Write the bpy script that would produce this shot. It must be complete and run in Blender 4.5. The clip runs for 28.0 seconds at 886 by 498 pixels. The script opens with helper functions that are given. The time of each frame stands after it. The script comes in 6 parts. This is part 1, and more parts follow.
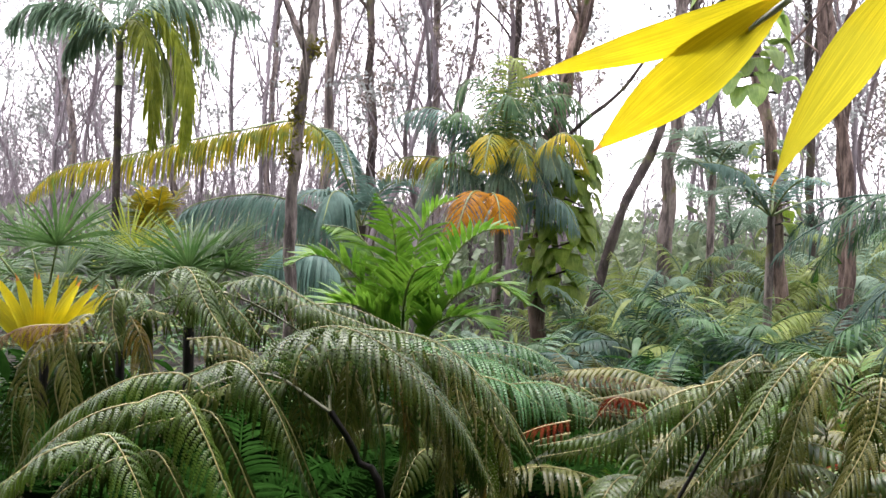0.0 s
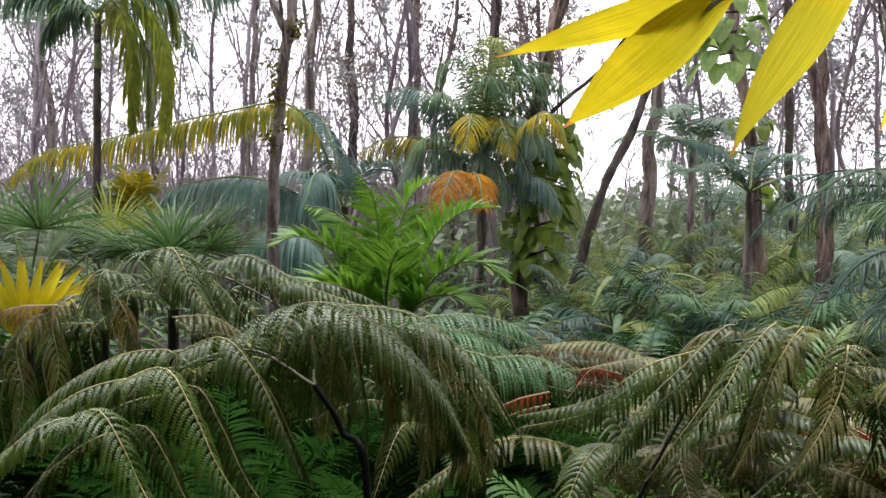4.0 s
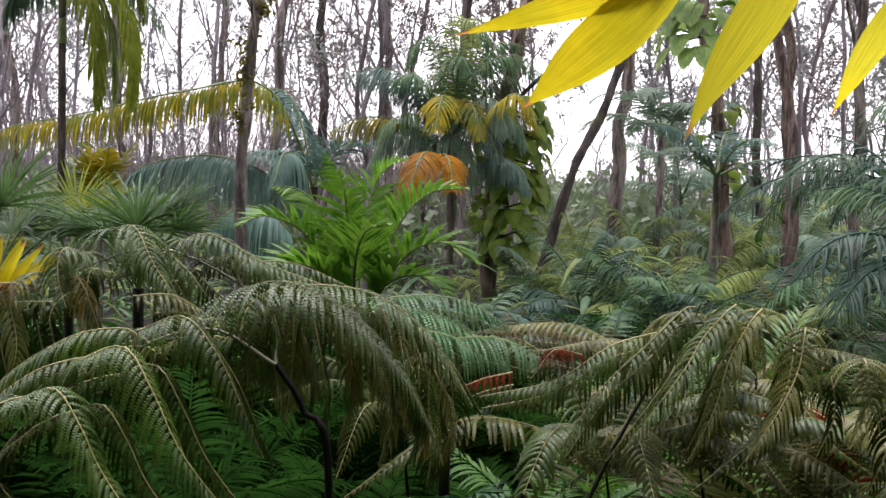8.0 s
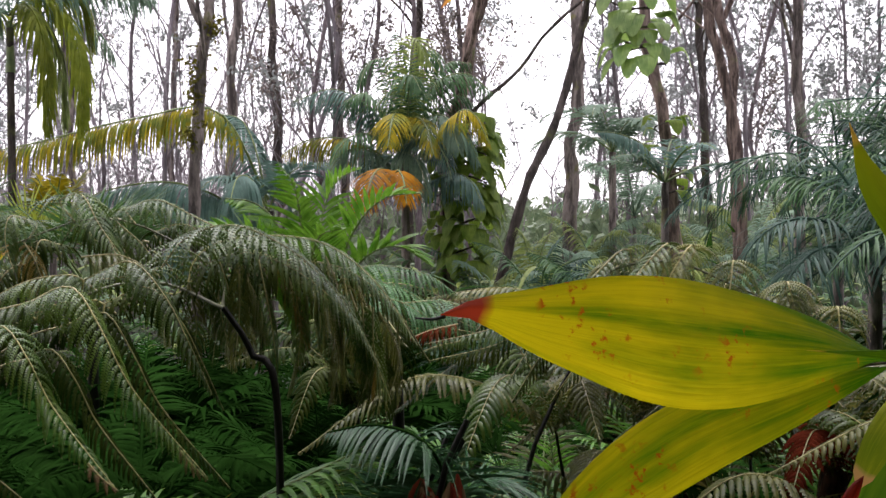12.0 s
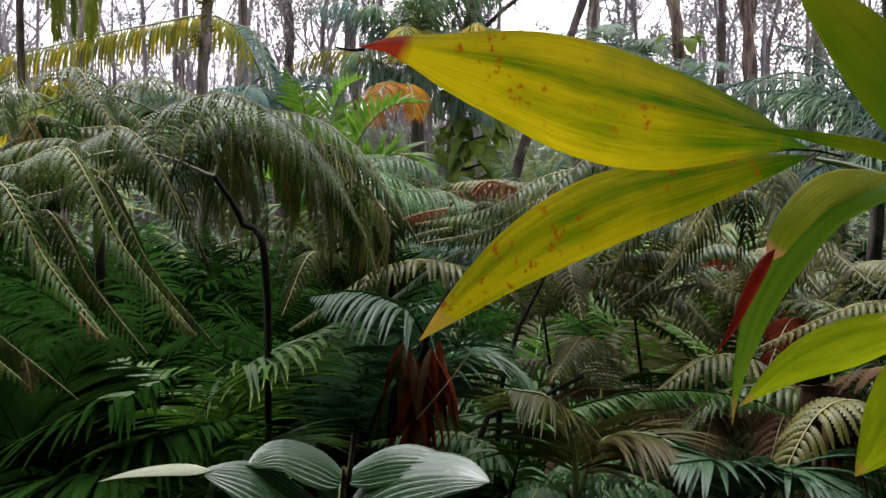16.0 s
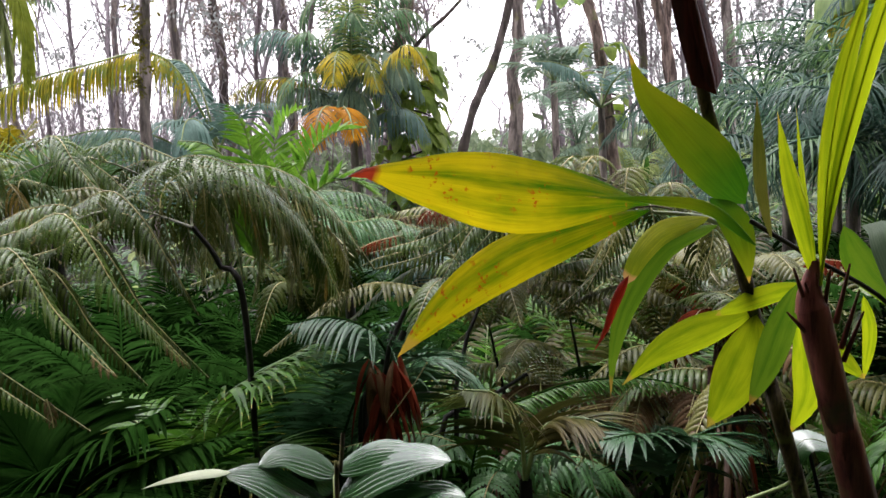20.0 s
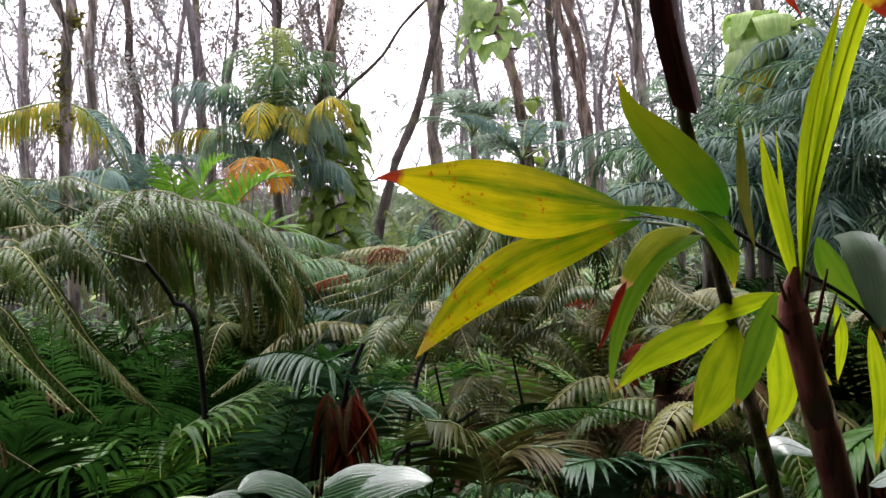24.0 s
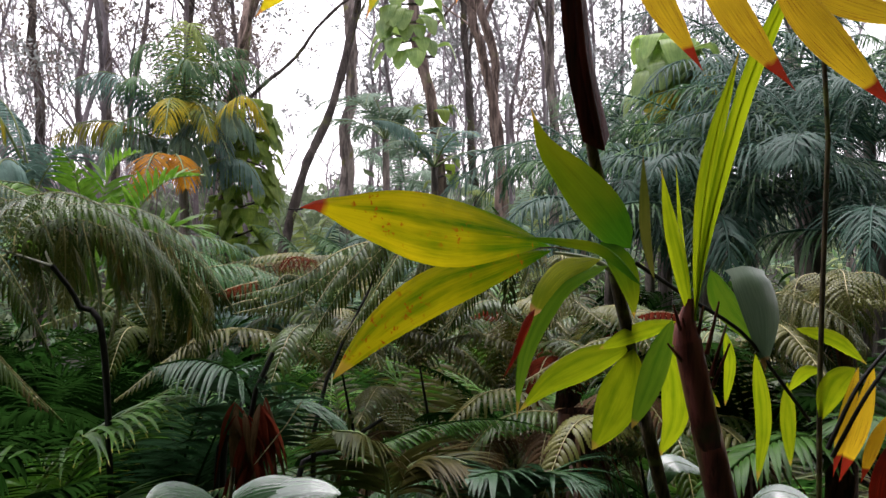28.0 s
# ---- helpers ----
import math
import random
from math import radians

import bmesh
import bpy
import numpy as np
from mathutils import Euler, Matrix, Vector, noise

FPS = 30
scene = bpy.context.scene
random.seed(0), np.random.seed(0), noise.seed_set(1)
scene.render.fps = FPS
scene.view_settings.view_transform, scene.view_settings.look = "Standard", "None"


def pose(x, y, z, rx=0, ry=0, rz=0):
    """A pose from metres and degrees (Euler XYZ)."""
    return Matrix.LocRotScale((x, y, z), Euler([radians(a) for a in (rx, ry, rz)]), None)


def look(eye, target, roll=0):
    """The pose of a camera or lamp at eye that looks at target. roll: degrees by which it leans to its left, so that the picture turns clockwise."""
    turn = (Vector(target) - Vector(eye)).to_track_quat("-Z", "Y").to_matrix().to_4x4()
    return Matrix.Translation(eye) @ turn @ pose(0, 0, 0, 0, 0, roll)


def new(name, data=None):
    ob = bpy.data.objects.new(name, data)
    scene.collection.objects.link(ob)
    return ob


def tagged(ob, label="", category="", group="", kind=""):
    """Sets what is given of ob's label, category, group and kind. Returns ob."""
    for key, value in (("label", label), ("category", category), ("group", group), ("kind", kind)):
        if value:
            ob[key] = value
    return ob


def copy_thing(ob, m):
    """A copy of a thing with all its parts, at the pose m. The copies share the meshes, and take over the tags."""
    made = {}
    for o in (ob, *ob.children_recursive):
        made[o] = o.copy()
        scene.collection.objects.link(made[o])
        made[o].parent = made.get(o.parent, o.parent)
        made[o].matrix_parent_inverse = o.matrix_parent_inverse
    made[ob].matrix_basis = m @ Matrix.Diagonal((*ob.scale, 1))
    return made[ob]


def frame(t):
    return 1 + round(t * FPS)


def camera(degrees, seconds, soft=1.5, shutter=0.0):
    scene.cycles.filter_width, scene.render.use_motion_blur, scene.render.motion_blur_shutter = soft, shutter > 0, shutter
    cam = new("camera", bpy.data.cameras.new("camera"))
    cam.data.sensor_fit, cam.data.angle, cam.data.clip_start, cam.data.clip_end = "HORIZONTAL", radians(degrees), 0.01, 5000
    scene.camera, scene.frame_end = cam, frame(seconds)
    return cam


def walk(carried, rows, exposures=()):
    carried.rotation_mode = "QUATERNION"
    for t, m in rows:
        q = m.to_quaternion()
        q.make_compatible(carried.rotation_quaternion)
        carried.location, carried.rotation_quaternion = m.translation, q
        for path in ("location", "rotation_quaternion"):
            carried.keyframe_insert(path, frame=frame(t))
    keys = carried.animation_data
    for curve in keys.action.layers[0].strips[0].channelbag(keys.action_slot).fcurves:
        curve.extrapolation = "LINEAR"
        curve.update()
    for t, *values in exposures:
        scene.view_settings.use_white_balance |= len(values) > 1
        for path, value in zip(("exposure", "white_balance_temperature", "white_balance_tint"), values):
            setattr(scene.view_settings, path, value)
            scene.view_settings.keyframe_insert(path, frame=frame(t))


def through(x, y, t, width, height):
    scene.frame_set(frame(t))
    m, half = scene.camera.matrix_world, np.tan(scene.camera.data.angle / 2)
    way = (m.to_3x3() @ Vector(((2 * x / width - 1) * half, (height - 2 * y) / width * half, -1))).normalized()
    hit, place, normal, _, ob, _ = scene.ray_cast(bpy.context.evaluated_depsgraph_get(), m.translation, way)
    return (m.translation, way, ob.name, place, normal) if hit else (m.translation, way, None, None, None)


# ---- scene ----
cam = camera(51.20, 28.0)

# seconds, eye, turn left, tilt up, lean (degrees)
PATH = [
    (0.0, (0.4138, 0.0670, 1.9042), 8.380, -1.380, 1.940),
    (0.5, (0.4156, 0.0673, 1.9058), 8.061, -1.544, 2.094),
    (1.0, (0.4181, 0.0713, 1.9038), 8.071, -1.626, 1.965),
    (1.5, (0.4167, 0.0692, 1.9039), 368.393, -1.877, 1.766),
    (2.0, (0.4166, 0.0817, 1.9005), 368.264, -2.152, 1.528),
    (2.5, (0.4213, 0.0781, 1.9012), 368.157, -2.085, 1.392),
    (3.0, (0.4252, 0.0783, 1.9009), 7.998, -1.990, 1.661),
    (3.5, (0.4265, 0.0309, 1.8972), 7.576, -2.304, 1.454),
    (5.5, (0.4337, 0.0227, 1.8970), 367.051, -2.708, 1.136),
    (6.0, (0.4374, 0.0236, 1.8977), 366.744, -2.571, 1.149),
    (6.5, (0.4372, 0.0275, 1.8981), 366.400, -2.735, 1.031),
    (7.0, (0.4383, 0.0284, 1.8979), 6.359, -2.680, 1.076),
    (7.5, (0.4420, 0.0273, 1.8954), 5.518, -2.699, 1.705),
    (8.0, (0.4412, 0.0297, 1.8948), 5.488, -3.632, 1.822),
    (8.5, (0.4473, 0.0229, 1.8944), 5.036, -6.703, 1.586),
    (9.0, (0.4539, 0.0132, 1.8825), 4.791, -6.079, 1.220),
    (9.5, (0.4644, 0.0071, 1.8328), 363.336, -4.564, 0.099),
    (10.0, (0.4629, -0.0016, 1.7974), 362.587, -3.514, -0.191),
    (10.5, (0.4769, -0.0041, 1.7702), 3.059, -1.948, -0.176),
    (11.0, (0.4875, -0.0212, 1.7619), 3.348, -1.121, -0.231),
    (11.5, (0.4885, -0.0375, 1.7392), 363.036, -1.238, -0.228),
    (13.5, (0.5111, -0.0338, 1.6823), 363.619, -2.343, 0.117),
    (14.0, (0.5235, -0.0549, 1.6706), 3.741, -3.167, 0.170),
    (14.5, (0.5263, -0.0703, 1.6511), 3.382, -4.319, 1.126),
    (15.0, (0.5330, -0.0749, 1.6366), 3.591, -5.127, 1.040),
    (15.5, (0.5381, -0.0741, 1.6254), 363.922, -5.666, 1.245),
    (16.0, (0.5412, -0.0701, 1.6214), 3.822, -5.924, 1.265),
    (16.5, (0.5425, -0.0781, 1.6187), 3.965, -5.998, 0.869),
    (17.0, (0.5468, -0.0875, 1.6234), 3.877, -5.839, 0.851),
    (17.5, (0.5308, -0.0981, 1.6250), 362.377, -4.525, 0.845),
    (18.0, (0.5010, -0.1154, 1.6317), 360.541, -4.542, 0.118),
    (18.5, (0.4970, -0.1219, 1.6467), 357.262, -4.242, -1.655),
    (19.0, (0.5228, -0.2155, 1.6596), -1.476, -4.427, -1.316),
    (19.5, (0.5502, -0.3048, 1.6642), 0.493, -4.792, -1.502),
    (20.0, (0.5440, -0.3507, 1.6832), 0.412, -5.386, -2.780),
    (20.5, (0.4875, -0.3351, 1.6498), -1.533, -5.184, -1.818),
    (21.0, (0.4655, -0.3822, 1.6500), -2.730, -6.055, -2.501),
    (21.5, (0.4506, -0.4014, 1.6455), -3.884, -6.360, -2.251),
    (23.5, (0.4559, -0.4248, 1.6445), -5.166, -3.750, -2.724),
    (24.0, (0.4492, -0.3791, 1.6428), -5.042, -2.209, -2.784),
    (24.5, (0.4474, -0.3975, 1.6425), -5.419, -1.373, -2.533),
    (25.0, (0.4500, -0.4299, 1.6503), -5.626, -1.568, -2.606),
    (25.5, (0.4392, -0.4164, 1.6451), -6.356, -1.252, -2.065),
    (26.0, (0.4403, -0.4360, 1.6522), 353.472, -1.013, -1.932),
    (26.5, (0.4434, -0.4237, 1.6451), 353.181, -0.715, -1.843),
    (27.0, (0.4418, -0.4171, 1.6454), 352.644, -1.207, -1.218),
    (27.5, (0.4292, -0.4160, 1.6465), -11.013, -0.977, 0.899),
    (28.0, (0.4350, -0.4148, 1.6684), -10.758, -2.213, -0.699),
]
ROWS = []
for t, eye, turn, tilt, lean in PATH:
    a, b = radians(turn), radians(tilt)
    ahead = Vector((-math.sin(a) * math.cos(b), math.cos(a) * math.cos(b), math.sin(b)))
    ROWS.append((t, look(eye, Vector(eye) + ahead, lean)))
EXPOSURES = [(0.0, 2.25, 6320, 20), (1.0, 2.1, 6320, 20), (3.5, 1.78, 6320, 20), (8.0, 1.62, 6320, 20), (11.0, 1.62, 6320, 20), (14.0, 1.4, 6320, 20), (17.0, 1.85, 6320, 20), (21.0, 2.13, 6320, 20), (24.0, 2.02, 6320, 20), (26.0, 1.75, 6320, 20), (28.0, 1.66, 6320, 20)]
walk(cam, ROWS, EXPOSURES)

# ---- overcast daylight ----
world = bpy.data.worlds.new("overcast_sky")
world.use_nodes = True
scene.world = world
wn, wl = world.node_tree.nodes, world.node_tree.links
wn.clear()
sky = wn.new("ShaderNodeTexSky")
sky.sky_type = "NISHITA"
sky.sun_disc = False
sky.sun_elevation, sky.sun_rotation = radians(72), radians(-20)
sky.dust_density, sky.air_density = 1.5, 2.0
pale = wn.new("ShaderNodeHueSaturation")
pale.inputs["Saturation"].default_value = 0.08
backg = wn.new("ShaderNodeBackground")
backg.inputs["Strength"].default_value = 0.15
wout = wn.new("ShaderNodeOutputWorld")
wl.new(sky.outputs["Color"], pale.inputs["Color"])
wl.new(pale.outputs["Color"], backg.inputs["Color"])
wl.new(backg.outputs["Background"], wout.inputs["Surface"])

sun_data = bpy.data.lights.new("sun", "SUN")
sun_data.energy, sun_data.angle, sun_data.color = 0.9, radians(45), (1.0, 0.97, 0.93)
sun = new("sun", sun_data)
sun.rotation_euler = (radians(-18), 0, radians(20))

# ---- materials ----
def nodes_of(name):
    m = bpy.data.materials.new(name)
    m.use_nodes = True
    nt = m.node_tree
    nt.nodes.clear()
    return m, nt.nodes, nt.links


def node(ns, kind, **values):
    n = ns.new(kind)
    for key, value in values.items():
        n.inputs[key].default_value = value
    return n


def mix(ns, ls, fac, a, b, mode="MIX"):
    n = ns.new("ShaderNodeMix")
    n.data_type, n.blend_type = "RGBA", mode
    for socket, value in ((n.inputs[0], fac), (n.inputs[6], a), (n.inputs[7], b)):
        if isinstance(value, (float, int)):
            socket.default_value = value
        elif isinstance(value, tuple):
            socket.default_value = (*value, 1)
        else:
            ls.new(value, socket)
    return n.outputs[2]


def ramp(ns, ls, source, lo, hi):
    n = ns.new("ShaderNodeMapRange")
    n.inputs["From Min"].default_value, n.inputs["From Max"].default_value = lo, hi
    ls.new(source, n.inputs["Value"])
    return n.outputs["Result"]


def noise_tex(ns, ls, scale, detail=3.0, vector=None, rough=0.6):
    n = node(ns, "ShaderNodeTexNoise", Scale=scale, Detail=detail, Roughness=rough)
    if vector is not None:
        ls.new(vector, n.inputs["Vector"])
    return n.outputs["Fac"]


def leaf_material(name, dark, light, rough=0.35, through=0.35, veins=12.0, rib=None, tip=None, spots=None, blotch=0.5, edge=None, spot_at=0.68, gloss=0.5, foot=None, coat=0.0, patches=0.0, tip_at=0.975, rib_w=0.015, streaks=None):
    """A leaf: two greens in blotches, veins along the blade (UV x runs across, y along), a pale rib, a withered tip, rusty spots."""
    m, ns, ls = nodes_of(name)
    uv = ns.new("ShaderNodeUVMap").outputs["UV"]
    geo = ns.new("ShaderNodeTexCoord").outputs["Object"]
    info = ns.new("ShaderNodeObjectInfo").outputs["Random"]
    isle = ns.new("ShaderNodeNewGeometry").outputs["Random Per Island"]
    split = ns.new("ShaderNodeSeparateXYZ")
    ls.new(uv, split.inputs[0])
    u, v = split.outputs[0], split.outputs[1]
    big = ramp(ns, ls, noise_tex(ns, ls, 9.0, 3.0, geo), 0.5 - 0.3 * blotch, 0.5 + 0.3 * blotch)
    if patches:
        lie = ns.new("ShaderNodeVectorMath")
        lie.operation = "MULTIPLY"
        lie.inputs[1].default_value = (2.6, 1.9, 1.0)
        ls.new(uv, lie.inputs[0])
        shift = ns.new("ShaderNodeVectorMath")
        shift.operation = "ADD"
        ls.new(lie.outputs[0], shift.inputs[0])
        ls.new(info, shift.inputs[1])
        big = ramp(ns, ls, noise_tex(ns, ls, 1.4, 4.0, shift.outputs[0], 0.5), 0.3, 0.56)
    col = mix(ns, ls, big, dark, light)
    if edge:
        col = mix(ns, ls, ramp(ns, ls, noise_tex(ns, ls, 5.0, 2.0, geo), 0.45, 0.62), col, edge)
    if foot:
        far = ns.new("ShaderNodeMath")
        far.operation = "MULTIPLY_ADD"
        far.inputs[1].default_value = 0.7
        ls.new(noise_tex(ns, ls, 11.0, 3.0, geo), far.inputs[0])
        ls.new(v, far.inputs[2])
        col = mix(ns, ls, ramp(ns, ls, far.outputs[0], 0.95, 0.45), col, foot)
    stretch = ns.new("ShaderNodeVectorMath")
    stretch.operation = "MULTIPLY"
    stretch.inputs[1].default_value = (veins * 2.2, 1.6, 1.0)
    ls.new(uv, stretch.inputs[0])
    streak = noise_tex(ns, ls, 1.6, 4.0, stretch.outputs[0], 0.65)
    col = mix(ns, ls, ramp(ns, ls, streak, 0.5, 1.5 if patches else 0.95), col, tuple(c * 0.5 for c in dark))
    col = mix(ns, ls, ramp(ns, ls, streak, 0.5, -0.4 if patches else 0.1), col, tuple(min(c * 1.35, 0.9) for c in light))
    if rib:
        away = ns.new("ShaderNodeMath")
        away.operation = "SUBTRACT"
        away.inputs[1].default_value = 0.5
        ls.new(u, away.inputs[0])
        absu = ns.new("ShaderNodeMath")
        absu.operation = "ABSOLUTE"
        ls.new(away.outputs[0], absu.inputs[0])
        col = mix(ns, ls, ramp(ns, ls, absu.outputs[0], rib_w * 2.3, rib_w), col, rib)
    if streaks:
        col = mix(ns, ls, ramp(ns, ls, streak, 0.6, 0.64), col, streaks)
    if spots:
        fine = noise_tex(ns, ls, 150.0, 3.0, geo)
        patch = noise_tex(ns, ls, 22.0, 1.0, geo)
        both = ns.new("ShaderNodeMath")
        both.operation = "MULTIPLY"
        ls.new(ramp(ns, ls, fine, spot_at - 0.1, spot_at - 0.02), both.inputs[0])
        ls.new(ramp(ns, ls, patch, 0.5, 0.6), both.inputs[1])
        col = mix(ns, ls, both.outputs[0], col, spots)
    if tip:
        rag = ns.new("ShaderNodeMath")
        rag.operation = "MULTIPLY_ADD"
        rag.inputs[1].default_value = 0.12
        ls.new(noise_tex(ns, ls, 30.0, 2.0, geo), rag.inputs[0])
        ls.new(v, rag.inputs[2])
        col = mix(ns, ls, ramp(ns, ls, rag.outputs[0], tip_at, tip_at + 0.025), col, tip)
    vary = ns.new("ShaderNodeMath")
    vary.operation = "MULTIPLY_ADD"
    vary.inputs[1].default_value, vary.inputs[2].default_value = 0.5, 0.72
    ls.new(info, vary.inputs[0])
    vary2 = ns.new("ShaderNodeMath")
    vary2.operation = "MULTIPLY_ADD"
    vary2.inputs[1].default_value = 0.3
    ls.new(isle, vary2.inputs[0])
    ls.new(vary.outputs[0], vary2.inputs[2])
    hsv = ns.new("ShaderNodeHueSaturation")
    ls.new(col, hsv.inputs["Color"])
    ls.new(vary2.outputs[0], hsv.inputs["Value"])
    col = hsv.outputs["Color"]
    bump = node(ns, "ShaderNodeBump", Strength=0.35, Distance=0.002)
    ls.new(streak, bump.inputs["Height"])
    bsdf = node(ns, "ShaderNodeBsdfPrincipled", Roughness=rough)
    bsdf.inputs["Specular IOR Level"].default_value = gloss
    bsdf.inputs["Coat Weight"].default_value = coat
    ls.new(col, bsdf.inputs["Base Color"])
    ls.new(bump.outputs["Normal"], bsdf.inputs["Normal"])
    glow = ns.new("ShaderNodeBsdfTranslucent")
    ls.new(col, glow.inputs["Color"])
    ls.new(bump.outputs["Normal"], glow.inputs["Normal"])
    both = node(ns, "ShaderNodeMixShader", Fac=through)
    ls.new(bsdf.outputs[0], both.inputs[1])
    ls.new(glow.outputs[0], both.inputs[2])
    out = ns.new("ShaderNodeOutputMaterial")
    ls.new(both.outputs[0], out.inputs["Surface"])
    return m


def bark_material(name, dark, light, moss=None, scale=6.0, rough=0.85, stretch=0.18, bump_by=0.02, moss_from=0.55):
    """Bark: cracks along the stem, grey and brown patches, moss or lichen."""
    m, ns, ls = nodes_of(name)
    geo = ns.new("ShaderNodeTexCoord").outputs["Object"]
    info = ns.new("ShaderNodeObjectInfo").outputs["Random"]
    mp = ns.new("ShaderNodeMapping")
    mp.inputs["Scale"].default_value = (1, 1, stretch)
    ls.new(geo, mp.inputs["Vector"])
    crack = noise_tex(ns, ls, scale * 4, 6.0, mp.outputs[0], 0.7)
    patch = noise_tex(ns, ls, scale * 0.6, 3.0, geo)
    col = mix(ns, ls, ramp(ns, ls, crack, 0.42, 0.6), dark, light)
    col = mix(ns, ls, ramp(ns, ls, patch, 0.45, 0.9), col, tuple(0.7 * a + 0.3 * b for a, b in zip(dark, light)))
    if moss:
        col = mix(ns, ls, ramp(ns, ls, noise_tex(ns, ls, scale * 0.9, 4.0, geo), moss_from, moss_from + 0.1), col, moss)
    vary = ns.new("ShaderNodeMath")
    vary.operation = "MULTIPLY_ADD"
    vary.inputs[1].default_value, vary.inputs[2].default_value = 0.4, 0.8
    ls.new(info, vary.inputs[0])
    hsv = ns.new("ShaderNodeHueSaturation")
    ls.new(col, hsv.inputs["Color"])
    ls.new(vary.outputs[0], hsv.inputs["Value"])
    bump = node(ns, "ShaderNodeBump", Strength=0.8, Distance=bump_by)
    ls.new(crack, bump.inputs["Height"])
    bsdf = node(ns, "ShaderNodeBsdfPrincipled", Roughness=rough)
    bsdf.inputs["Specular IOR Level"].default_value = 0.2
    ls.new(hsv.outputs["Color"], bsdf.inputs["Base Color"])
    ls.new(bump.outputs["Normal"], bsdf.inputs["Normal"])
    out = ns.new("ShaderNodeOutputMaterial")
    ls.new(bsdf.outputs[0], out.inputs["Surface"])
    return m


FERN = leaf_material("fern_green", (0.02, 0.052, 0.004), (0.075, 0.115, 0.014), rough=0.3, through=0.22, veins=1.0, tip=(0.16, 0.13, 0.07), gloss=0.42)
FERN_FRESH = leaf_material("fern_fresh_green", (0.045, 0.135, 0.04), (0.095, 0.22, 0.065), rough=0.35, through=0.35, veins=1.0)
FERN_OLIVE = leaf_material("fern_olive", (0.052, 0.068, 0.01), (0.145, 0.14, 0.032), rough=0.3, through=0.3, veins=1.0, tip=(0.2, 0.14, 0.07), gloss=0.35)
FERN_BROWN = leaf_material("fern_withered_brown", (0.055, 0.03, 0.012), (0.12, 0.07, 0.03), rough=0.6, through=0.25, veins=1.0, gloss=0.1)
FERN_RED = leaf_material("fern_dead_russet", (0.06, 0.009, 0.005), (0.125, 0.026, 0.012), rough=0.6, through=0.25, veins=1.0, gloss=0.0)
FERN_RIB = leaf_material("fern_rib_straw", (0.17, 0.15, 0.05), (0.34, 0.29, 0.12), rough=0.5, through=0.05, veins=1.0)
RACHIS = leaf_material("fern_rachis_olive", (0.035, 0.04, 0.012), (0.1, 0.1, 0.035), rough=0.5, through=0.03, veins=1.0)
# Shaded copy of FERN: the shade under the fronds is put into its colour.
FERN_SHADED = leaf_material("fern_shaded_dark_green", (0.012, 0.026, 0.003), (0.04, 0.052, 0.008), rough=0.4, through=0.1, veins=1.0, gloss=0.05)
STIPE = bark_material("fern_stipe_black", (0.004, 0.003, 0.003), (0.014, 0.011, 0.009), rough=0.55, scale=20, bump_by=0.004)
PALM_BRIGHT = leaf_material("palm_bright_green", (0.036, 0.115, 0.006), (0.12, 0.235, 0.022), rough=0.3, through=0.4, veins=3.0, gloss=0.3)
PALM_GREEN = leaf_material("palm_green", (0.014, 0.055, 0.006), (0.05, 0.115, 0.018), rough=0.25, through=0.3, veins=3.0, gloss=0.15)
# Far darker than real foliage: deep shade is painted into this green.
PALM_SHADE = leaf_material("palm_shade_dark_green", (0.004, 0.016, 0.002), (0.012, 0.034, 0.006), rough=0.3, through=0.06, veins=3.0, gloss=0.0)
PALM_BLUE = leaf_material("palm_blue_green", (0.024, 0.06, 0.044), (0.06, 0.105, 0.08), rough=0.3, through=0.25, veins=3.0, gloss=0.2)
PALM_SPIKY = leaf_material("fan_palm_green", (0.03, 0.075, 0.018), (0.075, 0.135, 0.04), rough=0.35, through=0.35, veins=2.0, gloss=0.2)
PALM_WAXY = leaf_material("palm_waxy_blue_green", (0.06, 0.12, 0.095), (0.11, 0.18, 0.145), rough=0.4, through=0.35, veins=3.0, gloss=0.2)
PALM_MID = leaf_material("palm_mid_green", (0.035, 0.085, 0.03), (0.08, 0.15, 0.06), rough=0.35, through=0.35, veins=3.0, gloss=0.18)
PALM_TEAL = leaf_material("palm_teal_green", (0.018, 0.05, 0.034), (0.045, 0.09, 0.062), rough=0.35, through=0.25, veins=3.0, gloss=0.15)
# Palm greens washed out so that the base colour carries the haze.
PALM_HAZE_GREY = leaf_material("palm_haze_grey_green", (0.09, 0.15, 0.1), (0.17, 0.24, 0.16), rough=0.45, through=0.35, veins=3.0, gloss=0.15)
PALM_HAZE_LIME = leaf_material("palm_haze_lime", (0.11, 0.155, 0.035), (0.22, 0.26, 0.075), rough=0.4, through=0.4, veins=3.0, gloss=0.15)
# Rust of old pinnae, with the glow seen from beneath painted in.
FERN_RUST = leaf_material("fern_rust_underside_glow", (0.13, 0.1, 0.015), (0.24, 0.15, 0.03), rough=0.45, through=0.5, veins=1.0, gloss=0.15)
PALM_FRESH = leaf_material("palm_fresh_green", (0.025, 0.095, 0.006), (0.085, 0.2, 0.02), rough=0.3, through=0.35, veins=3.0, gloss=0.4, tip=(0.3, 0.28, 0.03), tip_at=0.965)
PALM_FADING = leaf_material("palm_fading_olive_yellow", (0.13, 0.14, 0.012), (0.34, 0.26, 0.016), rough=0.4, through=0.4, veins=3.0, gloss=0.1, edge=(0.11, 0.15, 0.03))
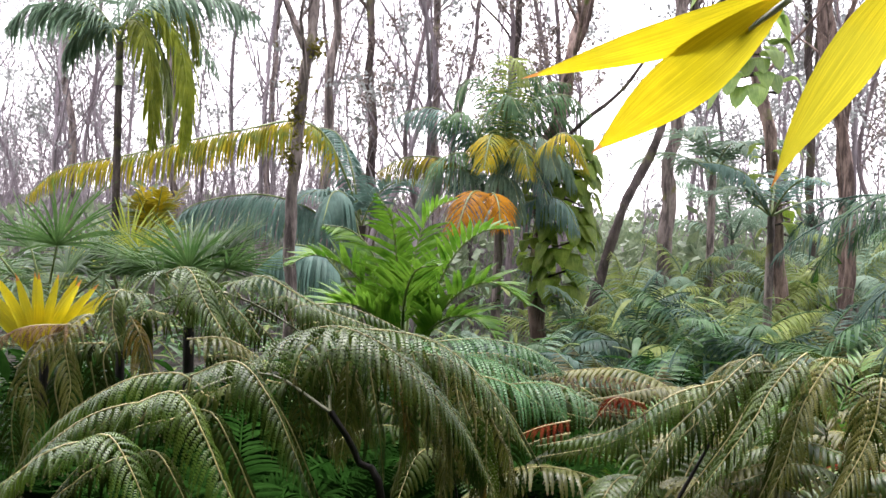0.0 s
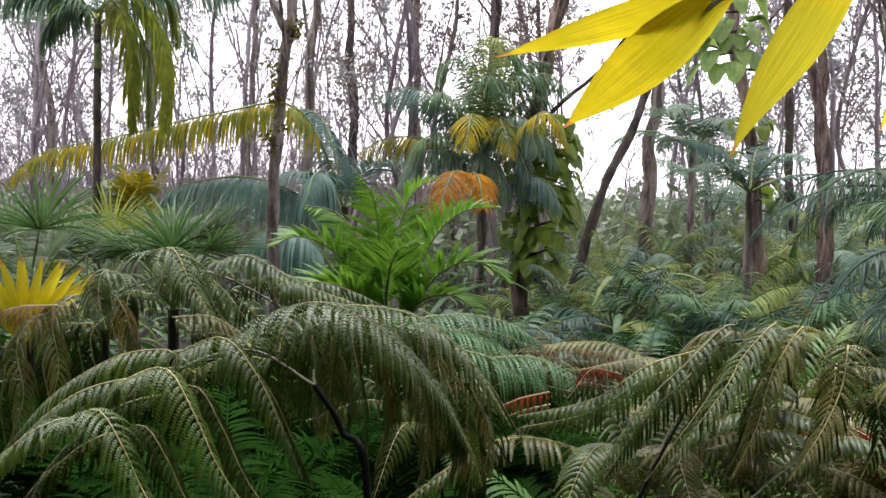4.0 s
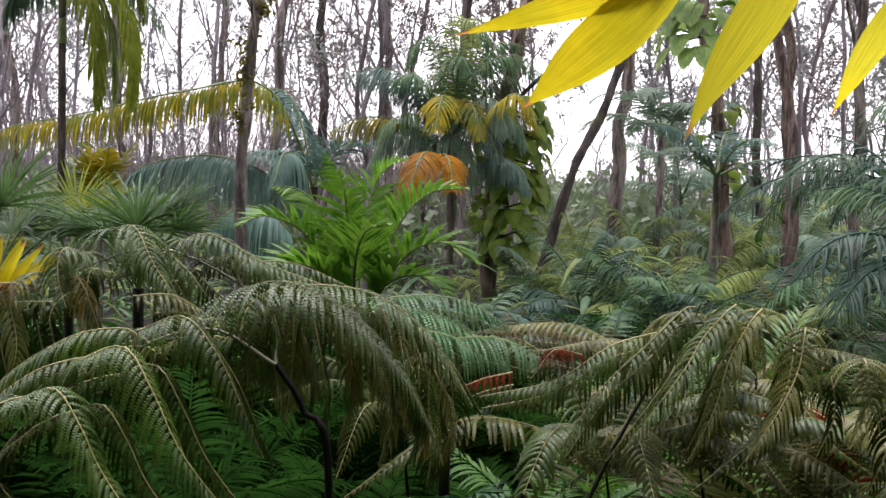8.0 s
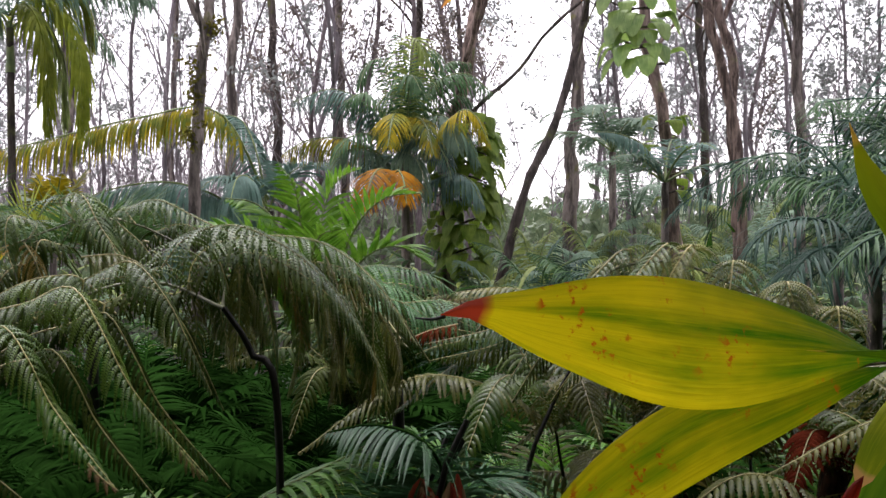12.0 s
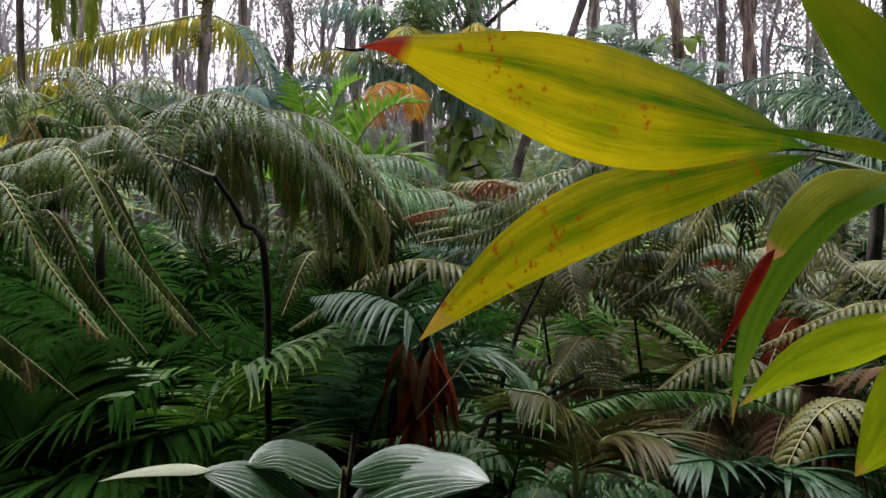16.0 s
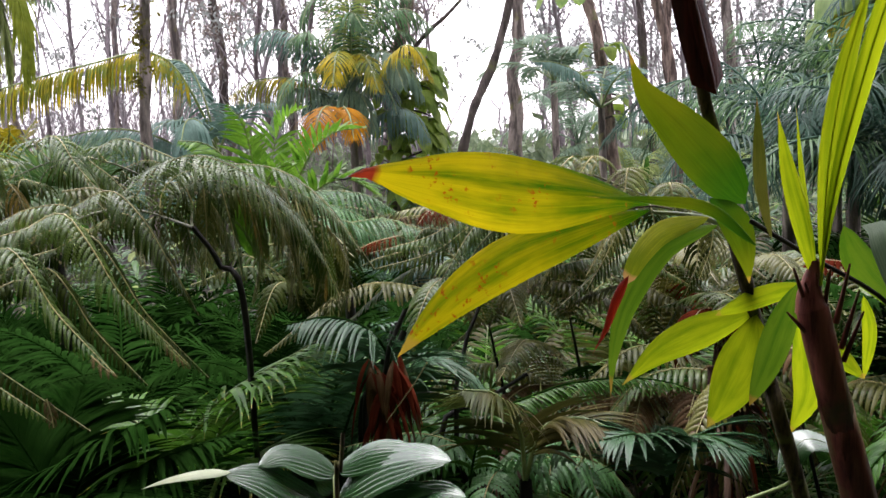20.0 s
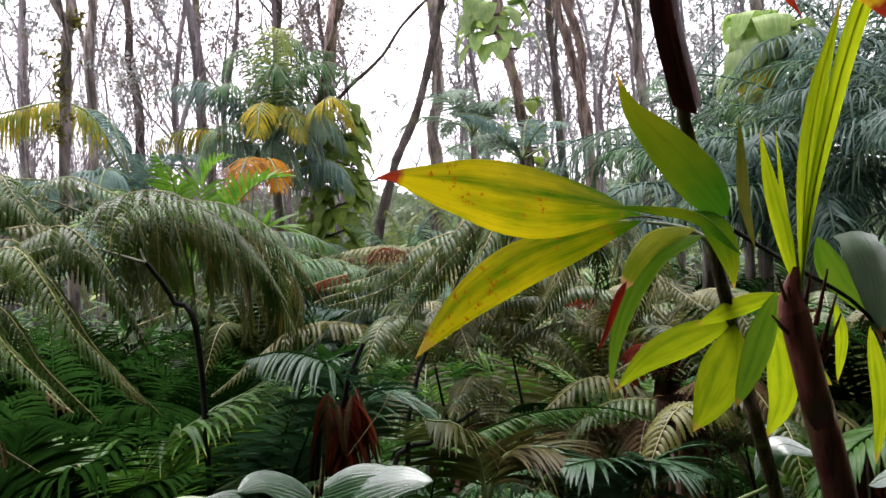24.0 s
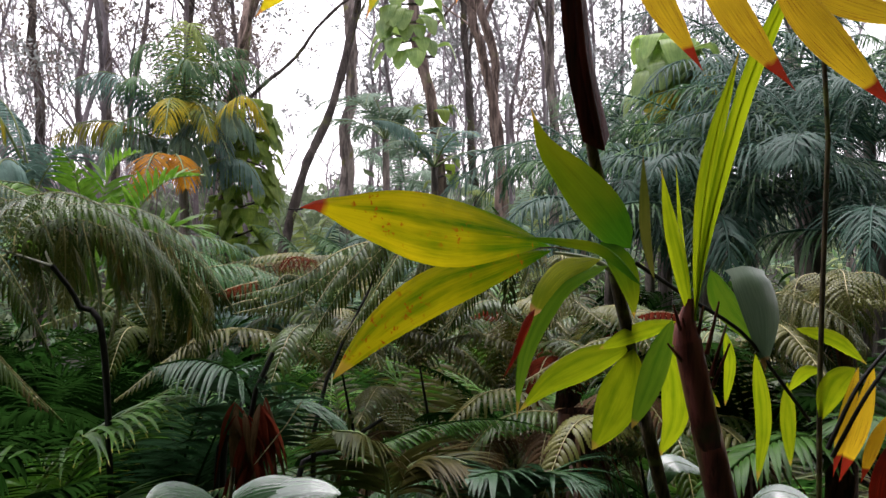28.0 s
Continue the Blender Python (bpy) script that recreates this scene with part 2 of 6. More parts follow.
PALM_SHINE = leaf_material("palm_shining_silver_green", (0.018, 0.06, 0.022), (0.045, 0.1, 0.045), rough=0.27, through=0.2, veins=3.0, gloss=0.25)
VINE_PALE = leaf_material("vine_leaves_pale", (0.14, 0.24, 0.05), (0.26, 0.36, 0.09), rough=0.35, through=0.5, veins=5.0)
LEAF_NEAR_GREEN = leaf_material("broad_leaf_green_centre", (0.014, 0.07, 0.001), (0.085, 0.17, 0.003), rough=0.33, through=0.5, veins=7.0, blotch=0.8, edge=(0.2, 0.22, 0.004), foot=(0.03, 0.11, 0.004), tip=(0.4, 0.25, 0.03), gloss=0.12, patches=1.0)
LEAF_OLIVE = leaf_material("broad_leaf_olive", (0.09, 0.11, 0.01), (0.22, 0.21, 0.035), rough=0.3, through=0.4, veins=10.0, tip=(0.25, 0.12, 0.04), gloss=0.4)
PALM_OLIVE = leaf_material("palm_olive", (0.022, 0.036, 0.006), (0.062, 0.072, 0.016), rough=0.35, through=0.3, veins=3.0, gloss=0.15, edge=(0.06, 0.046, 0.012))
PALM_LIME = leaf_material("palm_lime", (0.13, 0.17, 0.015), (0.25, 0.28, 0.032), rough=0.35, through=0.45, veins=3.0, gloss=0.12)
PALM_YELLOW = leaf_material("palm_yellow", (0.22, 0.18, 0.006), (0.36, 0.27, 0.012), rough=0.4, through=0.4, veins=3.0, gloss=0.1, edge=(0.17, 0.19, 0.03))
PALM_ORANGE = leaf_material("palm_orange", (0.26, 0.1, 0.003), (0.4, 0.18, 0.006), rough=0.45, through=0.4, veins=3.0, gloss=0.08)
PALM_STEM = leaf_material("palm_leafstalk", (0.07, 0.11, 0.03), (0.14, 0.17, 0.05), rough=0.4, through=0.05, veins=1.0)
LEAF_NEAR = leaf_material("broad_leaf_green_yellow", (0.05, 0.15, 0.001), (0.5, 0.4, 0.001), rough=0.33, through=0.6, veins=7.0, spots=(0.36, 0.09, 0.004), tip=(0.28, 0.03, 0.01), blotch=0.7, edge=(0.42, 0.34, 0.01), foot=(0.02, 0.1, 0.001), gloss=0.1, patches=1.0)
LEAF_NEAR_PLAIN = leaf_material("broad_leaf_green_yellow_plain", (0.09, 0.19, 0.001), (0.48, 0.4, 0.001), rough=0.33, through=0.6, veins=7.0, spots=(0.36, 0.09, 0.004), tip=(0.5, 0.33, 0.03), blotch=0.7, edge=(0.42, 0.34, 0.01), foot=(0.02, 0.1, 0.001), gloss=0.1, patches=1.0)
LEAF_LIME = leaf_material("broad_leaf_lime", (0.17, 0.27, 0.002), (0.33, 0.4, 0.004), rough=0.35, through=0.65, veins=11.0, tip=(0.4, 0.3, 0.03), gloss=0.22, patches=1.0)
LEAF_GREEN = leaf_material("broad_leaf_green", (0.06, 0.16, 0.006), (0.12, 0.22, 0.01), rough=0.3, through=0.4, veins=12.0, tip=(0.3, 0.2, 0.03), gloss=0.25, patches=1.0)
LEAF_YELLOW = leaf_material("broad_leaf_yellow", (0.4, 0.34, 0.006), (0.62, 0.47, 0.008), rough=0.35, through=0.6, veins=12.0, tip=(0.45, 0.2, 0.05), edge=(0.42, 0.38, 0.02), gloss=0.3)
LEAF_ORANGE = leaf_material("broad_leaf_orange_yellow", (0.5, 0.3, 0.012), (0.74, 0.47, 0.015), rough=0.4, through=0.55, veins=14.0, tip=(0.28, 0.025, 0.01), tip_at=0.84, streaks=(0.24, 0.03, 0.01), gloss=0.15)
LEAF_RED = leaf_material("leaf_withered_red", (0.09, 0.005, 0.003), (0.34, 0.02, 0.006), rough=0.4, through=0.3, veins=8.0)
LEAF_TORN = leaf_material("leaf_torn_olive_peach", (0.14, 0.19, 0.006), (0.3, 0.3, 0.012), rough=0.4, through=0.45, veins=8.0, tip=(0.5, 0.27, 0.09), tip_at=0.94, gloss=0.2)
LEAF_DULL = leaf_material("leaf_dull_grey_green", (0.06, 0.11, 0.06), (0.13, 0.17, 0.11), rough=0.35, through=0.2, veins=14.0, tip=(0.25, 0.12, 0.04), tip_at=0.93, gloss=0.6)
LEAF_WET = leaf_material("palm_leaf_wet", (0.01, 0.045, 0.01), (0.03, 0.08, 0.024), rough=0.27, through=0.14, veins=9.0, gloss=0.8, coat=0.7)
LEAF_FAR = leaf_material("tree_leaves_grey_green", (0.05, 0.075, 0.045), (0.12, 0.15, 0.1), rough=0.5, through=0.35, veins=1.0)
# Leaves of the far wood: pale because distance haze is mixed into the colour.
LEAF_WOODS_HAZE = leaf_material("woods_leaves_painted_haze", (0.15, 0.16, 0.15), (0.26, 0.27, 0.255), rough=0.6, through=0.35, veins=1.0)
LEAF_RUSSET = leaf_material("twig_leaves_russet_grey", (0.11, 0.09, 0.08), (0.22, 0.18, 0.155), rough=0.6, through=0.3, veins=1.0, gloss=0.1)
# Far brush, its green paled to stand in for haze.
LEAF_BUSH_HAZE = leaf_material("undergrowth_leaves_haze_pale", (0.08, 0.12, 0.06), (0.16, 0.2, 0.11), rough=0.5, through=0.35, veins=1.0)
VINE_LEAF = leaf_material("vine_leaves", (0.09, 0.16, 0.016), (0.2, 0.27, 0.04), rough=0.35, through=0.5, veins=5.0, gloss=0.2)
LITTER = leaf_material("dead_leaves_brown", (0.05, 0.025, 0.015), (0.13, 0.07, 0.04), rough=0.7, through=0.1, veins=2.0)
BARK_GREY = bark_material("bark_grey_brown", (0.06, 0.047, 0.044), (0.29, 0.235, 0.215), moss=(0.16, 0.15, 0.05), scale=4.0, moss_from=0.62)
BARK_RED = bark_material("bark_reddish", (0.055, 0.037, 0.032), (0.28, 0.2, 0.17), moss=(0.12, 0.13, 0.05), scale=4.0, moss_from=0.6)
BARK_DARK = bark_material("bark_dark", (0.035, 0.027, 0.025), (0.12, 0.095, 0.085), moss=(0.1, 0.1, 0.04), scale=4.0)
# Twig bark lightened towards mauve as painted mist.
BARK_TWIG = bark_material("bark_twig_hazed_mauve", (0.11, 0.085, 0.09), (0.24, 0.195, 0.2), scale=3.0)
# Far bark: lilac-grey holds the haze of the distance.
BARK_FAR_HAZE = bark_material("bark_far_haze_lilac_grey", (0.13, 0.105, 0.115), (0.25, 0.215, 0.23), scale=2.0)
CANE_MOSSY = bark_material("cane_mossy_green", (0.018, 0.013, 0.008), (0.075, 0.055, 0.024), moss=(0.08, 0.085, 0.022), scale=30, bump_by=0.002, moss_from=0.5)
CANE_PURPLE = bark_material("crownshaft_purple_brown", (0.05, 0.011, 0.01), (0.2, 0.06, 0.046), moss=(0.09, 0.06, 0.025), moss_from=0.56, scale=14, rough=0.4, stretch=0.06, bump_by=0.001)
SHEATH = bark_material("sheath_dead_maroon", (0.014, 0.0025, 0.0025), (0.085, 0.012, 0.009), scale=14, rough=0.6, stretch=0.08, bump_by=0.003)
FIBRE = bark_material("trunk_fibre_brown", (0.018, 0.008, 0.006), (0.11, 0.045, 0.028), scale=16, stretch=0.3, bump_by=0.02)


def soil_material():
    m, ns, ls = nodes_of("forest_floor")
    geo = ns.new("ShaderNodeTexCoord").outputs["Object"]
    col = mix(ns, ls, ramp(ns, ls, noise_tex(ns, ls, 3.0, 6.0, geo), 0.35, 0.65), (0.012, 0.009, 0.006), (0.035, 0.025, 0.016))
    col = mix(ns, ls, ramp(ns, ls, noise_tex(ns, ls, 0.8, 5.0, geo), 0.48, 0.62), col, (0.015, 0.028, 0.01))
    bump = node(ns, "ShaderNodeBump", Strength=1.0, Distance=0.05)
    ls.new(noise_tex(ns, ls, 18.0, 6.0, geo), bump.inputs["Height"])
    bsdf = node(ns, "ShaderNodeBsdfPrincipled", Roughness=0.9)
    ls.new(col, bsdf.inputs["Base Color"])
    ls.new(bump.outputs["Normal"], bsdf.inputs["Normal"])
    out = ns.new("ShaderNodeOutputMaterial")
    ls.new(bsdf.outputs[0], out.inputs["Surface"])
    return m


MOSS = leaf_material("moss_yellow_green", (0.055, 0.055, 0.012), (0.14, 0.12, 0.022), rough=0.8, through=0.2, veins=1.0, gloss=0.05)
LEAF_PALE = leaf_material("leaf_pale_green", (0.16, 0.21, 0.11), (0.3, 0.33, 0.2), rough=0.4, through=0.3, veins=8.0, gloss=0.5)
# Near-white midrib colour that paints in the highlight along the rib.
RIB_HIGHLIGHT = leaf_material("midrib_painted_highlight", (0.5, 0.5, 0.42), (0.7, 0.7, 0.62), rough=0.25, through=0.05, veins=1.0, gloss=0.7)
SOIL = soil_material()

# ---- builders ----
UP = Vector((0, 0, 1))
rnd = random.Random(7)


class Shape:
    """Points, faces and UVs of one mesh, gathered piece by piece."""

    def __init__(self):
        self.v, self.f, self.uv, self.m = [], [], [], []

    def grid(self, rows, uvs, mat=0, closed=False):
        n, first = len(rows[0]), len(self.v)
        for row in rows:
            self.v.extend(row)
        for i in range(len(rows) - 1):
            for j in range(n if closed else n - 1):
                k = (j + 1) % n
                a, b = first + i * n, first + (i + 1) * n
                self.f.append((a + j, a + k, b + k, b + j))
                self.uv.extend((uvs[i][j], uvs[i][k], uvs[i + 1][k], uvs[i + 1][j]))
                self.m.append(mat)

    def mesh(self, name, mats):
        me = bpy.data.meshes.new(name)
        me.from_pydata([tuple(p) for p in self.v], [], self.f)
        layer = me.uv_layers.new(name="UVMap")
        layer.data.foreach_set("uv", np.array(self.uv, dtype=np.float32).ravel())
        me.polygons.foreach_set("material_index", self.m)
        me.polygons.foreach_set("use_smooth", [True] * len(self.f))
        for mat in mats:
            me.materials.append(mat)
        return me


def part(name, shape, mats, parent=None, label=""):
    ob = new(name, shape.mesh(name, mats if isinstance(mats, (list, tuple)) else [mats]))
    if parent is not None:
        ob.parent = parent
        ob.matrix_parent_inverse = parent.matrix_basis.inverted()
    if label:
        ob["label"] = label
    return ob


def thing(name, place, label, category, group="", kind=""):
    ob = new(name)
    ob.empty_display_size = 0.1
    ob.matrix_basis = Matrix.Translation(place)
    return tagged(ob, label, category, group, kind)


def ground_z(x, y):
    return 0.12 * noise.noise(Vector((x * 0.25, y * 0.25, 3.1))) + 0.04 * noise.noise(Vector((x * 1.3, y * 1.3, 0.4)))


def smooth(points, n):
    """n + 1 places along a smooth curve through the points."""
    p = [Vector(q) for q in points]
    if len(p) == 2:
        return [p[0].lerp(p[1], i / n) for i in range(n + 1)]
    p = [2 * p[0] - p[1], *p, 2 * p[-1] - p[-2]]
    dense = []
    for i in range(1, len(p) - 2):
        a, b, c, d = p[i - 1 : i + 3]
        for k in range(12):
            t = k / 12
            dense.append(0.5 * (2 * b + (c - a) * t + (2 * a - 5 * b + 4 * c - d) * t * t + (3 * b - a - 3 * c + d) * t**3))
    dense.append(p[-2])
    far = [0.0]
    for a, b in zip(dense, dense[1:]):
        far.append(far[-1] + (b - a).length)
    out, k = [], 0
    for i in range(n + 1):
        want = far[-1] * i / n
        while k < len(far) - 2 and far[k + 1] < want:
            k += 1
        gap = max(far[k + 1] - far[k], 1e-9)
        out.append(dense[k].lerp(dense[k + 1], min(max((want - far[k]) / gap, 0), 1)))
    return out


def length_of(line):
    return sum((b - a).length for a, b in zip(line, line[1:]))


def tangents(line):
    return [(line[min(i + 1, len(line) - 1)] - line[max(i - 1, 0)]).normalized() for i in range(len(line))]


def tube(s, line, r0, r1, sides=6, mat=0, rough=0.0, power=1.0):
    """A round stem along a line, tapering from r0 to r1, lumpy by rough."""
    ts = tangents(line)
    ref = Vector((0, 0, 1)) if abs(ts[0].z) < 0.8 else Vector((0, 1, 0))
    side = ts[0].cross(ref).normalized()
    rows, uvs, n = [], [], len(line) - 1
    for i, (p, t) in enumerate(zip(line, ts)):
        side = (side - t * side.dot(t)).normalized()
        other = t.cross(side)
        r = r0 + (r1 - r0) * (i / n) ** power
        row, uv = [], []
        for j in range(sides):
            a = 2 * math.pi * j / sides
            lump = 1 + rough * noise.noise(Vector((p.x * 9 + math.cos(a) * 1.3, p.y * 9 + math.sin(a) * 1.3, p.z * 4)))
            row.append(p + (side * math.cos(a) + other * math.sin(a)) * r * lump)
            uv.append((j / sides, i / n))
        rows.append(row)
        uvs.append(uv)
    s.grid(rows, uvs, mat, closed=True)


def leaf_width(x, peak=0.35, first=0.6, last=0.9):
    if x < peak:
        return math.sin(math.pi / 2 * x / peak) ** first
    return max(math.cos(math.pi / 2 * (x - peak) / (1 - peak)), 0) ** last


def blade(s, base, way, side, length, width, droop, rows=6, fold=0.3, mat=0, peak=0.3, teeth=0.0, start=0.25, last=0.9):
    """One leaflet: a strip folded along its rib that bends down by droop."""
    d, p, step = way.normalized(), Vector(base), length / rows
    grid, uvs = [], []
    odd = int(abs(base[0] + base[1] + base[2]) * 7919) % 2
    for i in range(rows + 1):
        x = i / rows
        w = width * 0.5 * max(leaf_width(x, peak, 0.7, last), start * (1 - x / peak) if x < peak else 0.02)
        if teeth and (i + odd) % 2:
            w *= 1 - teeth
        n = side.cross(d)
        sink = n * (w * fold) if n.z < 0 else n * (-w * fold)
        mid = p.copy()
        if teeth:
            lump = n * (0.0022 if (i + odd) % 2 else -0.0008)
            mid, sink = mid + (lump if n.z < 0 else -lump), sink * (0.6 if (i + odd) % 2 else 1.5)
        grid.append((p - side * w + sink, mid, p + side * w + sink))
        uvs.append(((0, x), (0.5, x), (1, x)))
        d = Vector((d.x, d.y, d.z - droop / rows)).normalized()
        p = p + d * step
    s.grid(grid, uvs, mat)


def lobed(s, base, way, side, length, width, droop, lobes=16, fold=0.4, mat=0, peak=0.12, last=0.45):
    """One fern pinnule: two rows of small rounded lobes that lean forward, set on a rib that bends down by droop."""
    d, p, step = way.normalized(), Vector(base), length / lobes
    for i in range(lobes):
        x = (i + 0.5) / lobes
        w = width * 0.5 * max(leaf_width(x, peak, 0.7, last), 0.15)
        n = side.cross(d)
        n = -n if n.z < 0 else n
        for sign in (-1, 1):
            out = side * (sign * w)
            rows = ((p, p + d * step * 0.86), (p + out * 0.6 + d * step * 0.3 + n * w * 0.16, p + out * 0.6 + d * step * 0.92 + n * w * 0.16), (p + out + d * step * 0.62 - n * w * fold, p + out + d * step * 0.92 - n * w * fold))
            uvs = (((0.5, x), (0.5, x)), ((0.5 + 0.3 * sign, x), (0.5 + 0.3 * sign, x)), ((0.5 + 0.5 * sign, x), (0.5 + 0.5 * sign, x)))
            s.grid(rows, uvs, mat)
        d = Vector((d.x, d.y, d.z - droop / lobes)).normalized()
        p = p + d * step


def feather(s, line, count, reach, width, angle=65, droop=1.6, lift=0.15, rows=6, teeth=0.0, bare=0.08, r=0.005, mats=(0, 1), taper=0.9,
            seed=0, ragged=0.08, peak_at=0.35, twist=0.0, fold=0.3, leaf_last=0.9, tube_sides=5, blade_peak=0.3, level=None):
    """A feathery leaf: a rib with leaflets on both sides (palm fronds, fern pinnae)."""
    g = random.Random(seed)
    n = len(line) - 1
    ts = tangents(line)
    if r:
        tube(s, line, r, r * 0.3, tube_sides, mats[1])
    prev = level or Vector((1, 0, 0))
    sides = []
    for t in ts:
        side = t.cross(UP)
        if side.length < 0.25:
            side = prev - t * prev.dot(t)
        side.normalize()
        if sides and side.dot(prev) < 0:
            side = -side
        prev = side
        sides.append(side)
    a = radians(angle)
    for i in range(count):
        x = bare + (1 - bare) * (i + 0.5) / count
        k = x * n
        j = min(int(k), n - 1)
        p = line[j].lerp(line[j + 1], k - j)
        t, flat = ts[j], sides[j]
        if twist:
            flat = Matrix.Rotation(twist, 3, t) @ flat
        above = flat.cross(t)
        size = max(leaf_width(x, peak_at, 0.45, taper), 0.1)
        lean = a * (1 - 0.35 * x)
        for sign in (-1, 1):
            if g.random() < ragged * 0.5:
                continue
            jit = 1 + ragged * g.uniform(-1, 1)
            way = t * math.cos(lean * jit) + flat * sign * math.sin(lean * jit) + above * (lift + ragged * g.uniform(-1, 1))
            way.normalize()
            across = (t - way * t.dot(way)).normalized()
            if teeth > 0.5:
                lobed(s, p, way, across * sign, reach * size * jit, width * (0.55 + 0.45 * size), droop * g.uniform(0.8, 1.2), rows // 2, fold, mats[0], blade_peak, leaf_last)
                continue
            blade(s, p, way, across * sign, reach * size * jit, width * (0.55 + 0.45 * size), droop * g.uniform(0.8, 1.2), rows, fold, mats[0], teeth=teeth, last=leaf_last, peak=blade_peak)


def arch(base, yaw, length, rise, fall, n=14, sway=0.0):
    """The rib of a frond that climbs at rise degrees from base and bows by fall degrees along its length."""
    p, out = Vector(base), []
    for i in range(n + 1):
        out.append(p.copy())
        x = i / n
        tilt = radians(rise - fall * x**1.3)
        a = radians(yaw) + sway * x
        p = p + Vector((math.cos(a) * math.cos(tilt), math.sin(a) * math.cos(tilt), math.sin(tilt))) * (length / n)
    return out


def broad(s, line, left, right, face, rows=14, across=8, peak=0.45, first=0.75, last=0.8, cup=0.12, pleat=0.0008, mat=0, start=0.0):
    """A broad pleated blade along a rib, with its two half-widths; face is the way its upper side looks."""
    line = smooth(line, rows)
    ts = tangents(line)
    grid, uvs = [], []
    for i, (p, t) in enumerate(zip(line, ts)):
        side = t.cross(Vector(face)).normalized()
        n = side.cross(t)
        x = i / rows
        w = max(leaf_width(x, peak, first, last), start * (1 - x / peak) if x < peak else 0.0, 0.004)
        row, uv = [], []
        for j in range(across + 1):
            q = 2 * j / across - 1
            half = left if q < 0 else right
            dip = -cup * abs(q) ** 1.6 * half * w + (pleat * w if j % 2 else 0) + 0.01 * half * math.sin(7 * x + 3 * q)
            row.append(p + side * (q * half * w) + n * dip)
            uv.append((j / across, x))
        grid.append(row)
        uvs.append(uv)
    s.grid(grid, uvs, mat)


# ---- kinds of things ----
def fern_pinna(line, parent, mat=None, reach=0.11, count=26, droop=2.0, seed=0, lift=0.18, label="", taper=0.75, bare=0.015, twist=0.0, gap=0.0135, width=0.0108, rows=32):
    """A fern pinna: a straw-coloured rib with scalloped pinnules bowing down on both sides."""
    s = Shape()
    line = smooth(line, 24)
    count = int(length_of(line) / gap)
    feather(s, line, count, reach, width, 78, droop, lift, rows, 0.68 if rows > 20 else 0.3, bare, 0.0023, (0, 1), taper, seed, 0.07, 0.25, fold=0.7, leaf_last=0.45, twist=twist, blade_peak=0.12)
    return part("pinna", s, [mat or FERN, FERN_RIB], parent, label)


def fan_leaf(parent, hub, way, radius, mat, seed, count=30, spread=150, width=0.03, droop=0.6):
    """A fan palm leaf: narrow pleated segments that radiate from the end of its stalk."""
    g = random.Random(seed)
    way = Vector(way).normalized()
    side = way.cross(UP).normalized()
    s = Shape()
    for i in range(count):
        a = radians(spread) * (i / (count - 1) - 0.5)
        d = way * math.cos(a) + side * math.sin(a)
        n = side.cross(way)
        d = (d + n * g.uniform(-0.12, 0.12)).normalized()
        blade(s, hub, d, d.cross(n).normalized(), radius * (0.75 + 0.25 * math.cos(a)) * g.uniform(0.9, 1.1), width, droop * g.uniform(0.5, 1.5), 5, 0.5, 0, 0.4, start=0.2)
    return part("fan_leaf", s, mat, parent)


def fan_palm(top, fans, length, radius, mats, label, seed, width=0.03, rise=(40, 88)):
    g = random.Random(seed)
    x, y, z = top
    ob = thing("fan_palm", (x, y, ground_z(x, y)), label, "palm", "palms")
    stalk("trunk", [(x, y, ground_z(x, y) - 0.05), top], 0.03, 0.025, STIPE, ob, 8, 9, 0.3)
    for i in range(fans):
        a = 360 * (i + g.uniform(-0.3, 0.3)) / fans
        up = g.uniform(*rise)
        line = arch(top, a, length * g.uniform(0.8, 1.2), up, 25, 6)
        stalk("leafstalk", [line[0], line[3], line[6]], 0.009, 0.005, PALM_STEM, ob, 6, 5)
        fan_leaf(ob, line[-1], line[-1] - line[-2], radius * g.uniform(0.85, 1.15), mats[i % len(mats)], seed * 40 + i, width=width)
    return ob


def stalk(name, points, r0, r1, mat, parent, n=14, sides=7, rough=0.0, label=""):
    s = Shape()
    tube(s, smooth(points, n), r0, r1, sides, 0, rough)
    return part(name, s, mat, parent, label)


def palm_frond(parent, line, mat, reach=0.45, count=34, width=0.035, angle=58, droop=0.9, lift=0.2, seed=0, r=0.012, bare=0.16, rows=5, label="", taper=0.75, twist=0.0, ragged=0.1, stem=None):
    s = Shape()
    feather(s, line, count, reach, width, angle, droop, lift, rows, 0.0, bare, r, (0, 1), taper, seed, ragged, 0.35, twist, tube_sides=5)
    return part("frond", s, [mat, stem or (PALM_SHADE if mat in (PALM_SHADE, PALM_GREEN, PALM_SHINE) else PALM_STEM)], parent, label)


